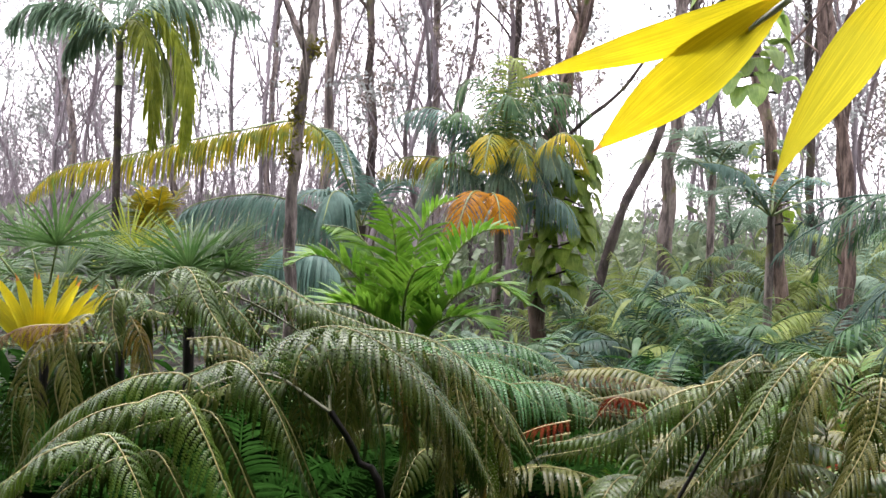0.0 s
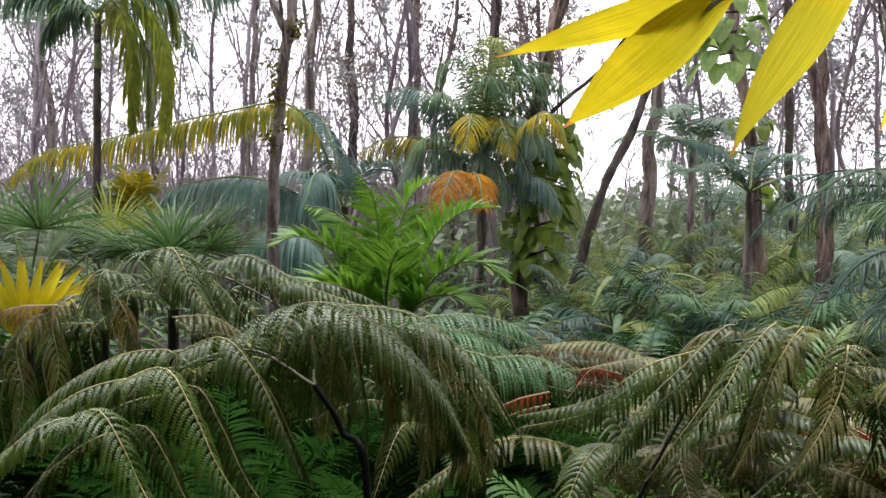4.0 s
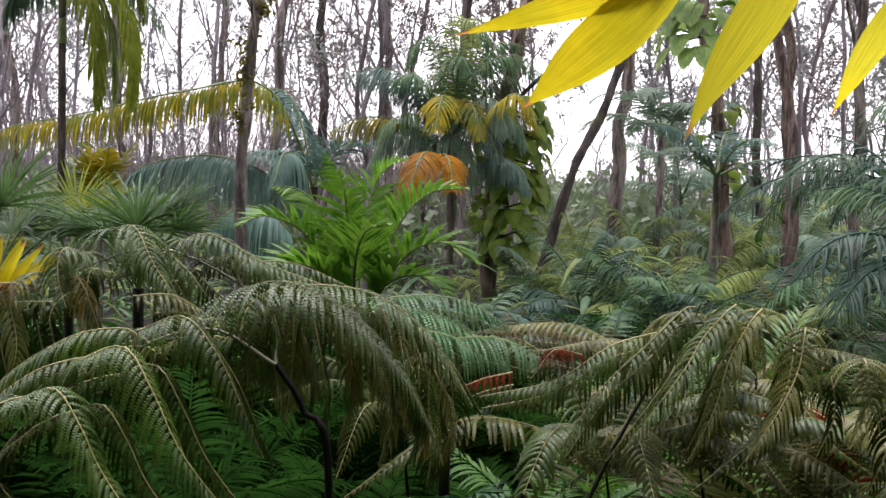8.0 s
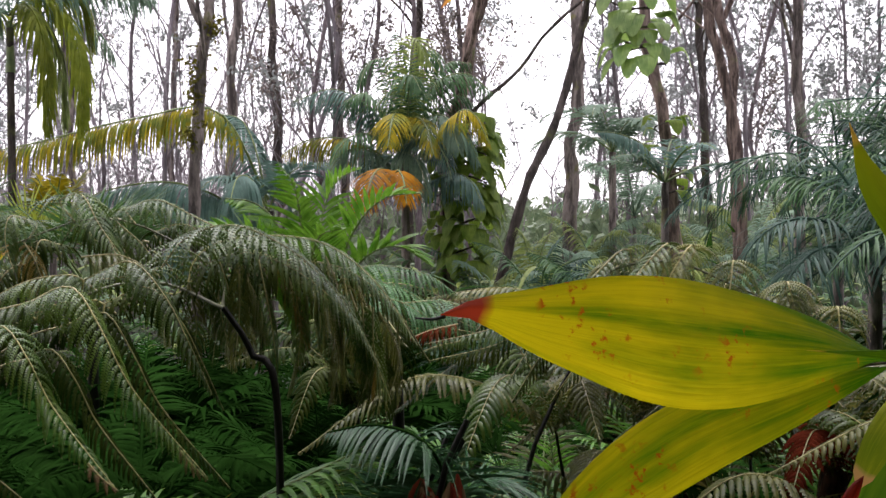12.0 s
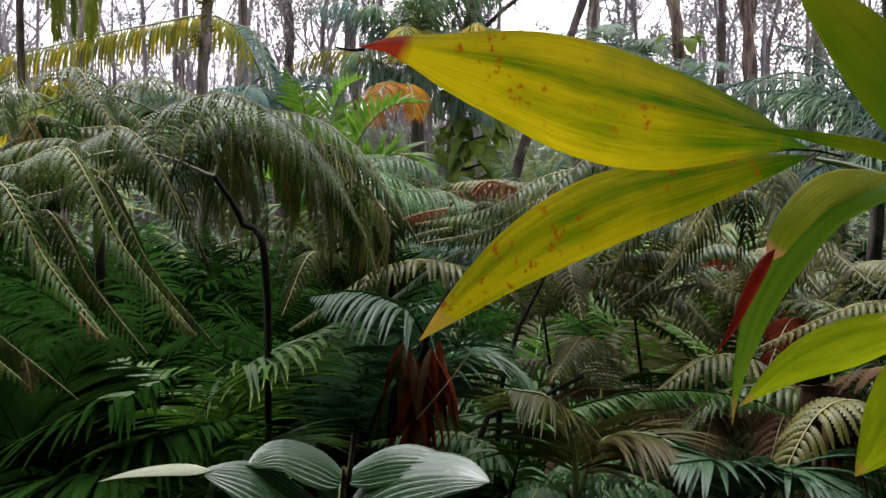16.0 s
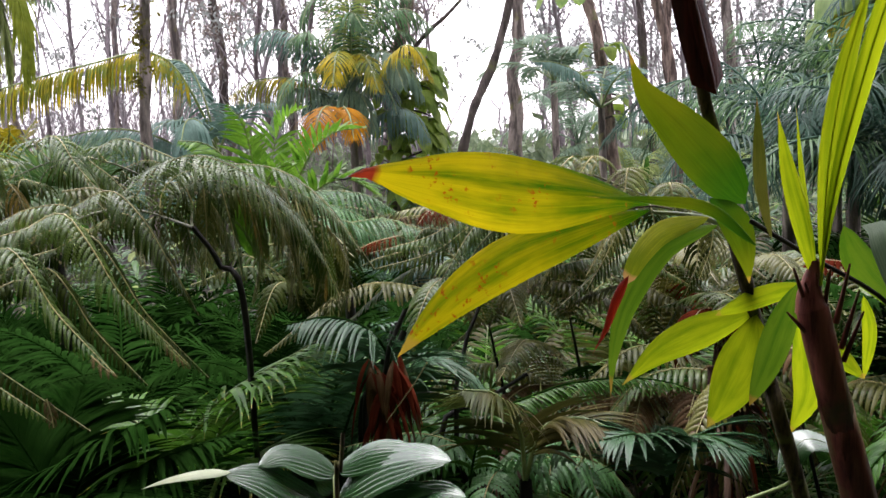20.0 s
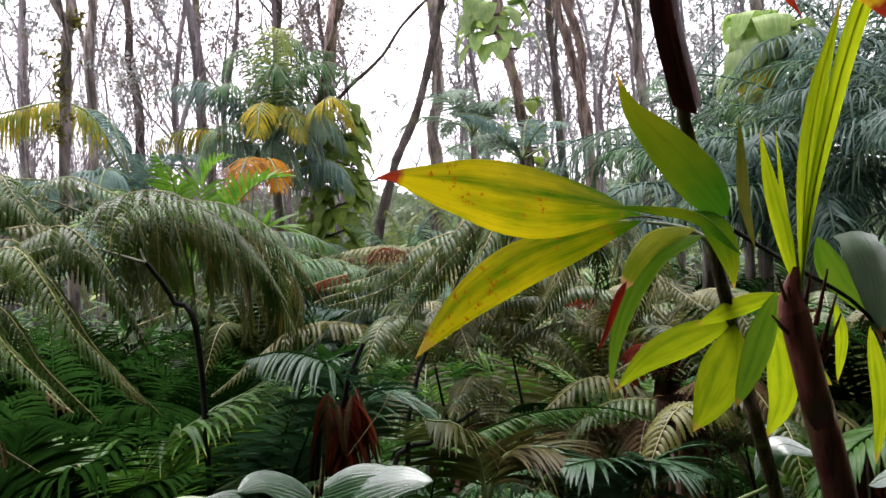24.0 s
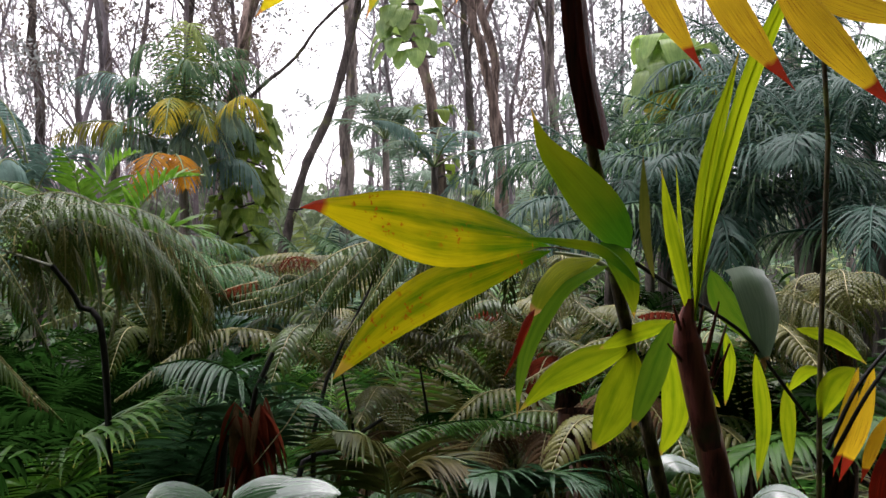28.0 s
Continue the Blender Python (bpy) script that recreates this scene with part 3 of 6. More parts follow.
def palm(place, height, r, fronds, length, mats, label, seed, group="palms", bark=None, rise=(20, 75), fall=(60, 110), reach=0.4, width=0.035, count=30, droop=0.9,
         lean=(0, 0), shaft=None, rows=5, yaw=0.0, spread=360, lift=0.2, stalk_r=0.012, name="palm", ragged=0.12, stem=None):
    g = random.Random(seed)
    x, y = place[:2]
    z = ground_z(x, y)
    ob = thing(name, (x, y, z), label, "palm", group)
    top = Vector((x + lean[0], y + lean[1], z + height))
    mid = Vector((x + lean[0] * 0.3, y + lean[1] * 0.3, z + height * 0.5))
    if height > 0.3:
        stalk("trunk", [(x, y, z - 0.05), mid, top], r * 1.15, r * 0.85, bark or BARK_GREY, ob, 12, 9, 0.12)
    if shaft:
        top = top - Vector((0, 0, 0.3 * length))
        stalk("crownshaft", [top, top + Vector((0, 0, 0.35 * length))], r * 1.25, r * 0.5, shaft, ob, 6, 9)
        top = top + Vector((0, 0, 0.3 * length))
    for i in range(fronds):
        a = yaw + spread * (i + g.uniform(-0.3, 0.3)) / fronds
        k = g.random()
        up = rise[0] + (rise[1] - rise[0]) * k
        line = arch(top, a, length * g.uniform(0.8, 1.1), up, g.uniform(*fall), 14, g.uniform(-0.25, 0.25))
        palm_frond(ob, line, mats[int(g.random() * len(mats))], reach * g.uniform(0.85, 1.1), count, width, 58, droop, lift, seed * 31 + i, stalk_r, 0.16, rows, ragged=ragged, stem=stem)
    return ob


def leaf_clump(s, p, size, count, g, mat=0, long=2.0):
    """A loose clump of small leaves round p."""
    for _ in range(count):
        q = p + Vector((g.gauss(0, 1), g.gauss(0, 1), g.gauss(0, 0.8))) * size * 0.5
        a = Vector((g.uniform(-1, 1), g.uniform(-1, 1), g.uniform(-1, 1))).normalized()
        b = a.cross(Vector((g.uniform(-1, 1), g.uniform(-1, 1), g.uniform(-1, 1)))).normalized()
        w = size * g.uniform(0.12, 0.2)
        s.grid(((q - a * w * long, q + b * w), (q - b * w, q + a * w * long)), (((0, 0), (1, 0)), ((0, 1), (1, 1))), mat)


def limb(s, leaves, p, way, length, r, depth, g, clump, density, bend=0.5, up=0.25):
    """A crooked limb that forks, with leaf clumps on its last twigs."""
    line, d = [p.copy()], way.normalized()
    n = 7 if depth else 4
    for _ in range(n):
        d = (d + Vector((g.uniform(-1, 1), g.uniform(-1, 1), g.uniform(-0.6, 1) * up * 2)) * bend * 0.45).normalized()
        line.append(line[-1] + d * (length / n))
    tube(s, line, r, r * 0.45, 6 if r > 0.02 else 4 if r > 0.007 else 3, 0, 0.15)
    if depth == 0:
        if leaves is not None and g.random() < density:
            for _ in range(2):
                leaf_clump(leaves, line[-1 - int(g.random() * 3)], clump, 9, g)
        return
    for _ in range(2 + (g.random() < 0.5)):
        k = 2 + int(g.random() * (n - 1))
        away = Vector((g.uniform(-1, 1), g.uniform(-1, 1), g.uniform(0.1, 0.9))).normalized()
        limb(s, leaves, line[min(k, n)], (d * 0.6 + away).normalized(), length * g.uniform(0.5, 0.75), r * 0.5, depth - 1, g, clump, density, bend, up)


def tree(points, r0, r1, label, seed, bark, branches=6, first=0.45, depth=2, reach=2.0, clump=0.16, density=0.5, leaf=None, group="forest trees", name="tree", rough=0.4, sides=10):
    """A tall forest tree: trunk through the given places, crooked limbs, sparse crown."""
    g = random.Random(seed)
    base, after = Vector(points[0]), Vector(points[1])
    floor = ground_z(base.x, base.y) - 0.05
    base = base + (base - after) * max((base.z - floor) / max(after.z - base.z, 0.1), 0)
    points = [base, points[0], *points[1:]] if (base - Vector(points[0])).length > 0.05 else points
    ob = thing(name, base, label, "tree", group)
    r0, r1 = r0 * 0.72, r1 * 0.72
    line = smooth(points, 26)
    fine = smooth(points, 90)
    fine = [p + Vector((noise.noise(p * 1.3), noise.noise(p * 1.3 + Vector((9, 0, 0))), 0)) * r0 * 1.3 for p in fine]
    s = Shape()
    tube(s, fine, r0, r1, 14, 0, rough)
    part("trunk", s, bark, ob)
    leaves = Shape()
    for i in range(branches):
        twigs = Shape()
        k = int((first + (1 - first) * (i + g.random()) / branches) * 25)
        a = g.uniform(0, 2 * math.pi)
        way = Vector((math.cos(a), math.sin(a), g.uniform(0.9, 2.4)))
        limb(twigs, leaves, line[k], way, reach * g.uniform(0.6, 1.1), r1 * g.uniform(0.35, 0.85), depth, g, clump, density, 0.55)
        part("limb", twigs, bark, ob)
    if leaves.f:
        part("crown", leaves, leaf or LEAF_FAR, ob)
    return ob

# ---- ground ----
def build_ground():
    s = Shape()
    rows, uvs = [], []
    xs = [-900, -400, -150, -60, *[-30 + 1.0 * i for i in range(61)], 60, 150, 400, 900]
    ys = [-900, -200, -60, *[-20 + 1.0 * i for i in range(81)], 100, 200, 400, 900]
    for y in ys:
        rows.append([Vector((x, y, ground_z(x, y))) for x in xs])
        uvs.append([(x, y) for x in xs])
    s.grid(rows, uvs)
    tagged(part("ground", s, SOIL), "dark wet forest floor with leaf litter", "ground", kind="structure")


build_ground()

# ---- forest trunks, standing from six to twenty metres off ----
GREY = "tall slender grey-barked forest tree with bare crooked limbs"
tree([(-1.560, 6.236, 1.425), (-1.552, 6.257, 2.266), (-1.488, 6.283, 2.934), (-1.475, 6.397, 3.388), (-1.447, 6.544, 5.108)], 0.062, 0.045, "slender forest tree with mossy grey-brown bark, leaning slightly", 1, BARK_GREY, 5, 0.55, reach=1.4)
stalk("limb", [(-1.483, 6.300, 3.015), (-1.562, 6.300, 3.210), (-1.675, 6.350, 3.437), (-1.786, 6.400, 3.826)], 0.03, 0.018, BARK_GREY, bpy.data.objects["tree"], 20, 8, 0.6)
moss = Shape()
moss_rnd = random.Random(9)
for p in smooth([(-1.546, 6.200, 2.263), (-1.539, 6.200, 2.418), (-1.530, 6.250, 2.656), (-1.483, 6.300, 3.015), (-1.414, 6.300, 3.132)], 34):
    if moss_rnd.random() < 0.7:
        leaf_clump(moss, p + Vector((moss_rnd.uniform(-0.05, 0.05), -0.02, 0)), moss_rnd.uniform(0.04, 0.07), 26, moss_rnd)
tagged(part("moss", moss, MOSS, bpy.data.objects["tree"], "yellow-green moss tufts"), kind="stuff")
tree([(-2.583, 10.743, 1.733), (-2.592, 10.770, 2.876), (-2.574, 10.813, 4.558), (-2.646, 10.885, 7.917)], 0.09, 0.05, GREY, 2, BARK_GREY, 7, 0.55)
tree([(-2.499, 12.778, 1.723), (-2.554, 12.816, 3.629), (-2.568, 12.849, 5.059), (-2.652, 12.933, 9.030)], 0.1, 0.06, GREY, 3, BARK_DARK, 6, 0.55)
tree([(-1.768, 13.897, 1.742), (-1.821, 13.935, 3.623), (-1.842, 13.974, 5.334), (-2.042, 14.048, 9.607)], 0.1, 0.06, GREY, 4, BARK_GREY, 8, 0.55)
tree([(0.076, 9.090, 0.846), (-0.004, 9.100, 1.669), (-0.005, 9.200, 2.333), (0.108, 9.300, 2.928), (0.255, 9.350, 3.439), (0.407, 9.400, 4.147), (0.601, 9.500, 5.682)], 0.12, 0.06, "forest tree with flaking reddish bark, climbed by a leafy vine", 5, BARK_RED, 7, 0.55)
stalk("limb", [(0.138, 9.050, 2.608), (0.336, 9.023, 2.886), (0.729, 8.962, 3.219), (0.984, 8.926, 3.553), (1.294, 8.879, 3.830), (1.741, 8.806, 4.133)], 0.022, 0.012, BARK_DARK, bpy.data.objects["tree.004"], 20, 6, 0.5)
tree([(0.651, 9.698, 1.504), (0.886, 9.852, 2.271), (1.140, 10.107, 2.886), (1.479, 10.385, 3.957), (1.665, 10.469, 6.286)], 0.08, 0.05, "leaning dark-barked forest tree with few limbs", 6, BARK_DARK, 5, 0.55)
tree([(1.500, 12.341, 1.133), (1.535, 12.386, 2.748), (1.625, 12.435, 4.218), (1.562, 12.515, 7.884)], 0.14, 0.08, GREY, 7, BARK_GREY, 7, 0.55)
tree([(2.160, 8.390, 0.985), (2.121, 8.404, 1.766), (2.022, 8.413, 2.741), (1.898, 8.412, 3.470), (1.744, 8.443, 5.666)], 0.085, 0.055, "forest tree with flaking reddish-brown bark", 8, BARK_RED, 5, 0.6)
tree([(3.245, 10.578, 1.205), (3.214, 10.602, 2.365), (3.157, 10.623, 3.586), (2.972, 10.618, 4.497), (2.730, 10.642, 6.934)], 0.09, 0.06, GREY, 9, BARK_RED, 7, 0.55)
tree([(3.518, 9.157, 0.917), (3.500, 9.184, 2.347), (3.460, 9.207, 3.667), (3.440, 9.256, 6.196)], 0.085, 0.05, GREY, 11, BARK_GREY, 6, 0.5)
tree([(2.944, 9.294, 1.647), (2.899, 9.334, 2.441), (2.739, 9.405, 3.482), (2.658, 9.440, 3.971), (2.615, 9.544, 6.415)], 0.08, 0.05, GREY, 12, BARK_RED, 7, 0.55)
tree([(4.969, 6.854, 1.180), (4.975, 6.895, 2.255), (4.960, 6.934, 3.183), (4.964, 7.022, 5.431)], 0.085, 0.05, GREY, 13, BARK_GREY, 5, 0.5)
tree([(7.233, 9.517, 2.132), (7.199, 9.563, 3.140), (7.139, 9.614, 4.149), (7.125, 9.722, 6.836)], 0.08, 0.05, GREY, 14, BARK_GREY, 6, 0.55)
tree([(3.423, 6.132, 1.253), (3.429, 6.168, 2.194), (3.428, 6.200, 3.006), (3.423, 6.261, 4.545)], 0.07, 0.05, "slender forest tree climbed by a pale-leaved vine", 15, BARK_GREY, 4, 0.6)
tree([(-0.709, 13.027, 1.149), (-0.704, 13.076, 3.136), (-0.563, 13.134, 4.651), (-0.581, 13.221, 8.306)], 0.09, 0.05, GREY, 16, BARK_DARK, 8, 0.55)
tree([(3.689, 13.679, 1.299), (3.591, 13.703, 2.885), (3.493, 13.727, 4.471), (3.140, 13.752, 7.638)], 0.1, 0.05, GREY, 17, BARK_DARK, 8, 0.55)
tree([(-5.642, 13.323, 1.609), (-5.738, 13.344, 3.061), (-5.840, 13.369, 4.684), (-5.901, 13.455, 8.619)], 0.08, 0.05, GREY, 18, BARK_GREY, 8, 0.55)
tree([(-4.624, 14.485, 1.638), (-4.637, 14.521, 3.196), (-4.565, 14.574, 4.941), (-4.630, 14.667, 9.157)], 0.08, 0.05, GREY, 19, BARK_GREY, 8, 0.55)
tree([(-7.249, 13.085, 1.554), (-7.260, 13.119, 3.009), (-7.447, 13.131, 4.629), (-7.762, 13.180, 8.555)], 0.08, 0.05, GREY, 20, BARK_GREY, 8, 0.55)


def far_woods():
    """The wood behind, haze painted into its colours: thin trunks, limbs and sparse leaves to fifty metres."""
    g = random.Random(5)
    stems, leaves = Shape(), Shape()
    for _ in range(110):
        d = g.uniform(16, 50)
        slope = g.uniform(-0.75, 0.85)
        x = 0.4 + slope * d
        base = Vector((x, d, ground_z(x, d)))
        open_sky = 0.0 < slope < 0.09 or -0.16 < slope < -0.1
        h = g.uniform(2.5, 4.0) if open_sky else g.uniform(5.5, 11.0)
        lean = Vector((g.uniform(-0.6, 0.6), g.uniform(-0.5, 0.5), 0))
        line = smooth([base, base + lean * 0.3 + Vector((0, 0, h * 0.4)), base + lean + Vector((0, 0, h))], 10)
        line = [p + Vector((noise.noise(p * 0.9), noise.noise(p * 0.9 + Vector((5, 0, 0))), 0)) * 0.3 for p in line]
        tube(stems, line, g.uniform(0.03, 0.06), 0.015, 5, 0, 0.2)
        for _ in range(g.randint(4, 8)):
            p = line[g.randint(4, 10)]
            a = g.uniform(0, 6.28)
            way = Vector((math.cos(a), math.sin(a), g.uniform(0.8, 2.4)))
            limb(stems, leaves, p, way, g.uniform(0.8, 2.0) * (0.5 if open_sky else 1), 0.022, 2 if d < 34 else 1, g, 0.2, 0.35 if slope < 0.1 else 0.8, 0.45)
    tagged(part("far_foliage", leaves, LEAF_WOODS_HAZE), "sparse leaves of the far wood, grey-green with painted haze", "foliage", kind="stuff")
    for _ in range(2400):
        d = g.uniform(13, 34)
        slope = g.uniform(-0.75, 0.85)
        if g.random() < 0.45 and slope > 0.0:
            continue
        x = 0.4 + slope * d
        p = Vector((x, d, ground_z(x, d)))
        h = g.uniform(1.2, 2.6) if 0.0 < slope < 0.09 else g.uniform(1.5, 4.8)
        line = [p]
        for k in range(5):
            line.append(line[-1] + Vector((g.uniform(-0.12, 0.12), g.uniform(-0.1, 0.1), 0.2)) * h)
        tube(stems, line, g.uniform(0.008, 0.022), 0.004, 3, 0)
    for _ in range(1500):
        d = g.uniform(13, 30)
        x = 0.4 + g.uniform(-0.75, -0.01) * d
        p = Vector((x, d, ground_z(x, d)))
        h = g.uniform(1.8, 3.3) * (0.8 + 0.01 * d)
        line = [p]
        for k in range(6):
            line.append(line[-1] + Vector((g.uniform(-0.1, 0.1), g.uniform(-0.08, 0.08), 0.167)) * h)
        tube(stems, line, g.uniform(0.008, 0.016), 0.004, 3, 0)
        for k in range(4):
            q = line[g.randint(2, 6)]
            out = Vector((g.uniform(-0.5, 0.5), g.uniform(-0.3, 0.3), g.uniform(0.2, 0.6)))
            tube(stems, [q, q + out * 0.5 + Vector((0, 0, 0.06)), q + out], 0.006, 0.003, 3, 0)
    tagged(part("far_trunks", stems, BARK_FAR_HAZE), "wood of thin bare trunks and twigs, lilac-grey with painted haze", "woods", kind="stuff")
    bush = Shape()
    for _ in range(2600):
        d = g.uniform(12, 42)
        x = 0.4 + g.uniform(-0.75, 0.85) * d
        leaf_clump(bush, Vector((x, d, ground_z(x, d) + g.uniform(0.1, 1.3 + 0.04 * d))), g.uniform(0.25, 0.5), 22, g)
    tagged(part("far_undergrowth", bush, LEAF_BUSH_HAZE), "undergrowth between far trunks, green paled for haze", "undergrowth", kind="stuff")


far_woods()


def wood_trees():
    """Bare, twiggy trees and leafy ones, paled for haze, in the wood behind the palms."""
    g = random.Random(44)
    bare, leafy = [], []
    for k in range(5):
        pts = [(0, 0, 0), (g.uniform(-0.3, 0.3), 0, 1.4), (g.uniform(-0.6, 0.6), g.uniform(-0.3, 0.3), 2.8), (g.uniform(-0.8, 0.8), 0, 4.4), (g.uniform(-1.0, 1.0), g.uniform(-0.5, 0.5), 6.6)]
        bare.append(tree(pts, 0.055, 0.025, "bare twiggy forest tree, lilac-grey with painted haze", 60 + k, BARK_FAR_HAZE, 13, 0.2, 3, 1.7, 0.12, 0.22, LEAF_WOODS_HAZE, "bare twiggy trees"))
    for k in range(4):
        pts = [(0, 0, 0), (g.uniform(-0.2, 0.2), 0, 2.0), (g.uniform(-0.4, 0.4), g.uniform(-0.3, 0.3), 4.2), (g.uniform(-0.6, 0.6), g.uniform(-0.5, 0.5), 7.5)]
        leafy.append(tree(pts, 0.07, 0.03, "leafy forest tree, grey-green with painted haze", 80 + k, BARK_FAR_HAZE, 9, 0.22, 3, 1.9, 0.16, 0.7, LEAF_WOODS_HAZE, "misty leafy trees"))
    spots = [(-0.66 + 0.027 * i + g.uniform(-0.015, 0.015), g.uniform(11, 19)) for i in range(0, 19, 2)] + [(-0.65 + 0.05 * i, g.uniform(20, 32)) for i in range(11)]
    spots += [(-0.68 + 0.035 * i + g.uniform(-0.02, 0.02), g.uniform(18, 30)) for i in range(0, 17, 2)]
    spots += [(0.14 + 0.07 * i + g.uniform(-0.02, 0.02), g.uniform(13, 22)) for i in range(9)]
    for k, (slope, d) in enumerate(spots):
        x = 0.4 + slope * d
        m = pose(x, d, ground_z(x, d), 0, 0, g.uniform(0, 360))
        if k < len(bare):
            bare[k].matrix_basis = m
        else:
            copy_thing(bare[k % 5], m)
    spots = [(0.12 + 0.05 * i + g.uniform(-0.015, 0.015), g.uniform(17, 28)) for i in range(12)]
    spots += [(-0.7 + 0.09 * i, g.uniform(20, 28)) for i in range(4)] + [(-0.03, 24)]
    for k, (slope, d) in enumerate(spots):
        x = 0.4 + slope * d
        m = pose(x, d, ground_z(x, d), 0, 0, g.uniform(0, 360))
        if k < len(leafy):
            leafy[k].matrix_basis = m
        else:
            copy_thing(leafy[k % 4], m)


wood_trees()


def dark_twiggy_trees():
    """Forked, finely branched dark trees among the pale ones."""
    g = random.Random(52)
    stock = []
    for k in range(3):
        pts = [(0, 0, 0), (g.uniform(-0.2, 0.2), 0, 1.6), (g.uniform(-0.4, 0.4), g.uniform(-0.3, 0.3), 3.0), (g.uniform(-0.7, 0.7), 0, 4.6), (g.uniform(-0.9, 0.9), g.uniform(-0.4, 0.4), 7.0)]
        stock.append(tree(pts, 0.06, 0.028, "dark forked forest tree with a tangle of fine twigs", 160 + k, BARK_TWIG, 13, 0.24, 3, 1.8, 0.09, 0.6, LEAF_RUSSET, "dark twiggy trees"))
    spots = ((-1.75, 12.5), (-1.11, 13.0), (-0.44, 11.5), (-0.22, 13.0), (0.084, 12.5), (-3.12, 14.0), (4.6, 14.0))
    for k, (x, y) in enumerate(spots):
        m = pose(x, y, ground_z(x, y), 0, 0, g.uniform(0, 360))
        if k < 3:
            stock[k].matrix_basis = m
        else:
            copy_thing(stock[k % 3], m)


dark_twiggy_trees()


def wood_behind():
    """Unseen foliage, added to close the place behind the walker and block light."""
    g = random.Random(31)
    s = Shape()
    for _ in range(3600):
        a = g.uniform(0.86, 2.14) * math.pi
        d = g.uniform(2.2, 7.0)
        x, y = 0.45 + d * 1.3 * math.cos(a), d * math.sin(a) - 0.2
        leaf_clump(s, Vector((x, y, g.uniform(0.0, 5.5))), g.uniform(0.4, 0.65), 22, g)
    # Added canopy out of view, which darkens the sides facing the camera.
    for _ in range(1500):
        a = g.uniform(1.0, 2.0) * math.pi
        d = g.uniform(0.8, 4.5)
        leaf_clump(s, Vector((0.45 + d * math.cos(a), d * math.sin(a) - 0.9, g.uniform(5.0, 8.0))), g.uniform(0.4, 0.65), 22, g)
    tagged(part("wood_behind", s, PALM_GREEN), "added unseen foliage behind that blocks sky light", "foliage", kind="stuff")


wood_behind()


# ---- palms ----
def palm_top(top, length, fronds, mats, label, seed, **more):
    x, y, z = top
    return palm((x, y), z - ground_z(x, y), more.pop("r", 0.06), fronds, length, mats, label, seed, **more)


left_palm = palm_top((-3.582, 7.604, 3.405), 1.25, 4, [PALM_LIME, PALM_HAZE_GREY], "tall slender palm with drooping yellow-green fronds", 101, r=0.034, shaft=PALM_STEM, bark=BARK_DARK, rise=(30, 70), fall=(70, 120), reach=0.4, count=36, droop=2.2, lift=0.0, width=0.022, yaw=60)
for n, (line, reach, mat) in enumerate((
    ([(-3.582, 7.607, 3.527), (-3.304, 7.550, 3.669), (-3.014, 7.486, 3.455), (-2.869, 7.395, 2.968), (-2.887, 7.379, 2.449)], 0.34, PALM_LIME), ([(-3.582, 7.607, 3.527), (-3.309, 7.344, 3.541), (-3.096, 7.167, 3.296), (-3.043, 7.164, 2.839), (-3.047, 7.154, 2.450)], 0.32, PALM_LIME),
    ([(-3.582, 7.606, 3.517), (-3.499, 7.822, 3.574), (-3.337, 7.942, 3.348), (-3.270, 7.941, 2.893), (-3.278, 7.932, 2.589)], 0.4, PALM_HAZE_LIME), ([(-3.587, 7.606, 3.537), (-3.359, 7.849, 3.829), (-3.126, 7.983, 3.761), (-3.024, 7.987, 3.308)], 0.4, PALM_LIME),
    ([(-3.597, 7.605, 3.536), (-3.991, 7.551, 3.709), (-4.329, 7.501, 3.697), (-4.563, 7.461, 3.493)], 0.4, PALM_HAZE_GREY), ([(-3.587, 7.606, 3.537), (-3.173, 7.674, 3.834), (-2.737, 7.738, 3.825), (-2.392, 7.785, 3.666)], 0.42, PALM_HAZE_GREY),
    ([(-3.587, 7.606, 3.517), (-3.897, 7.764, 3.610), (-4.144, 7.826, 3.472), (-4.235, 7.806, 3.215)], 0.3, PALM_HAZE_GREY), ([(-3.588, 7.606, 3.551), (-3.661, 7.606, 3.964), (-3.908, 7.573, 4.103), (-4.197, 7.529, 4.044)], 0.4, PALM_HAZE_GREY),
)):
    palm_frond(left_palm, smooth(line, 18), mat, reach, 84, 0.028, 42, 2.6, 0.0, 400 + n, rows=6, taper=0.5, ragged=0.35, stem=mat)

arc_palm = palm_top((-1.829, 9.443, 1.885), 1.2, 3, [PALM_WAXY], "large palm with blue-green arching fronds, one of them yellowing", 102, rise=(50, 80), fall=(60, 120), r=0.06, reach=0.5)
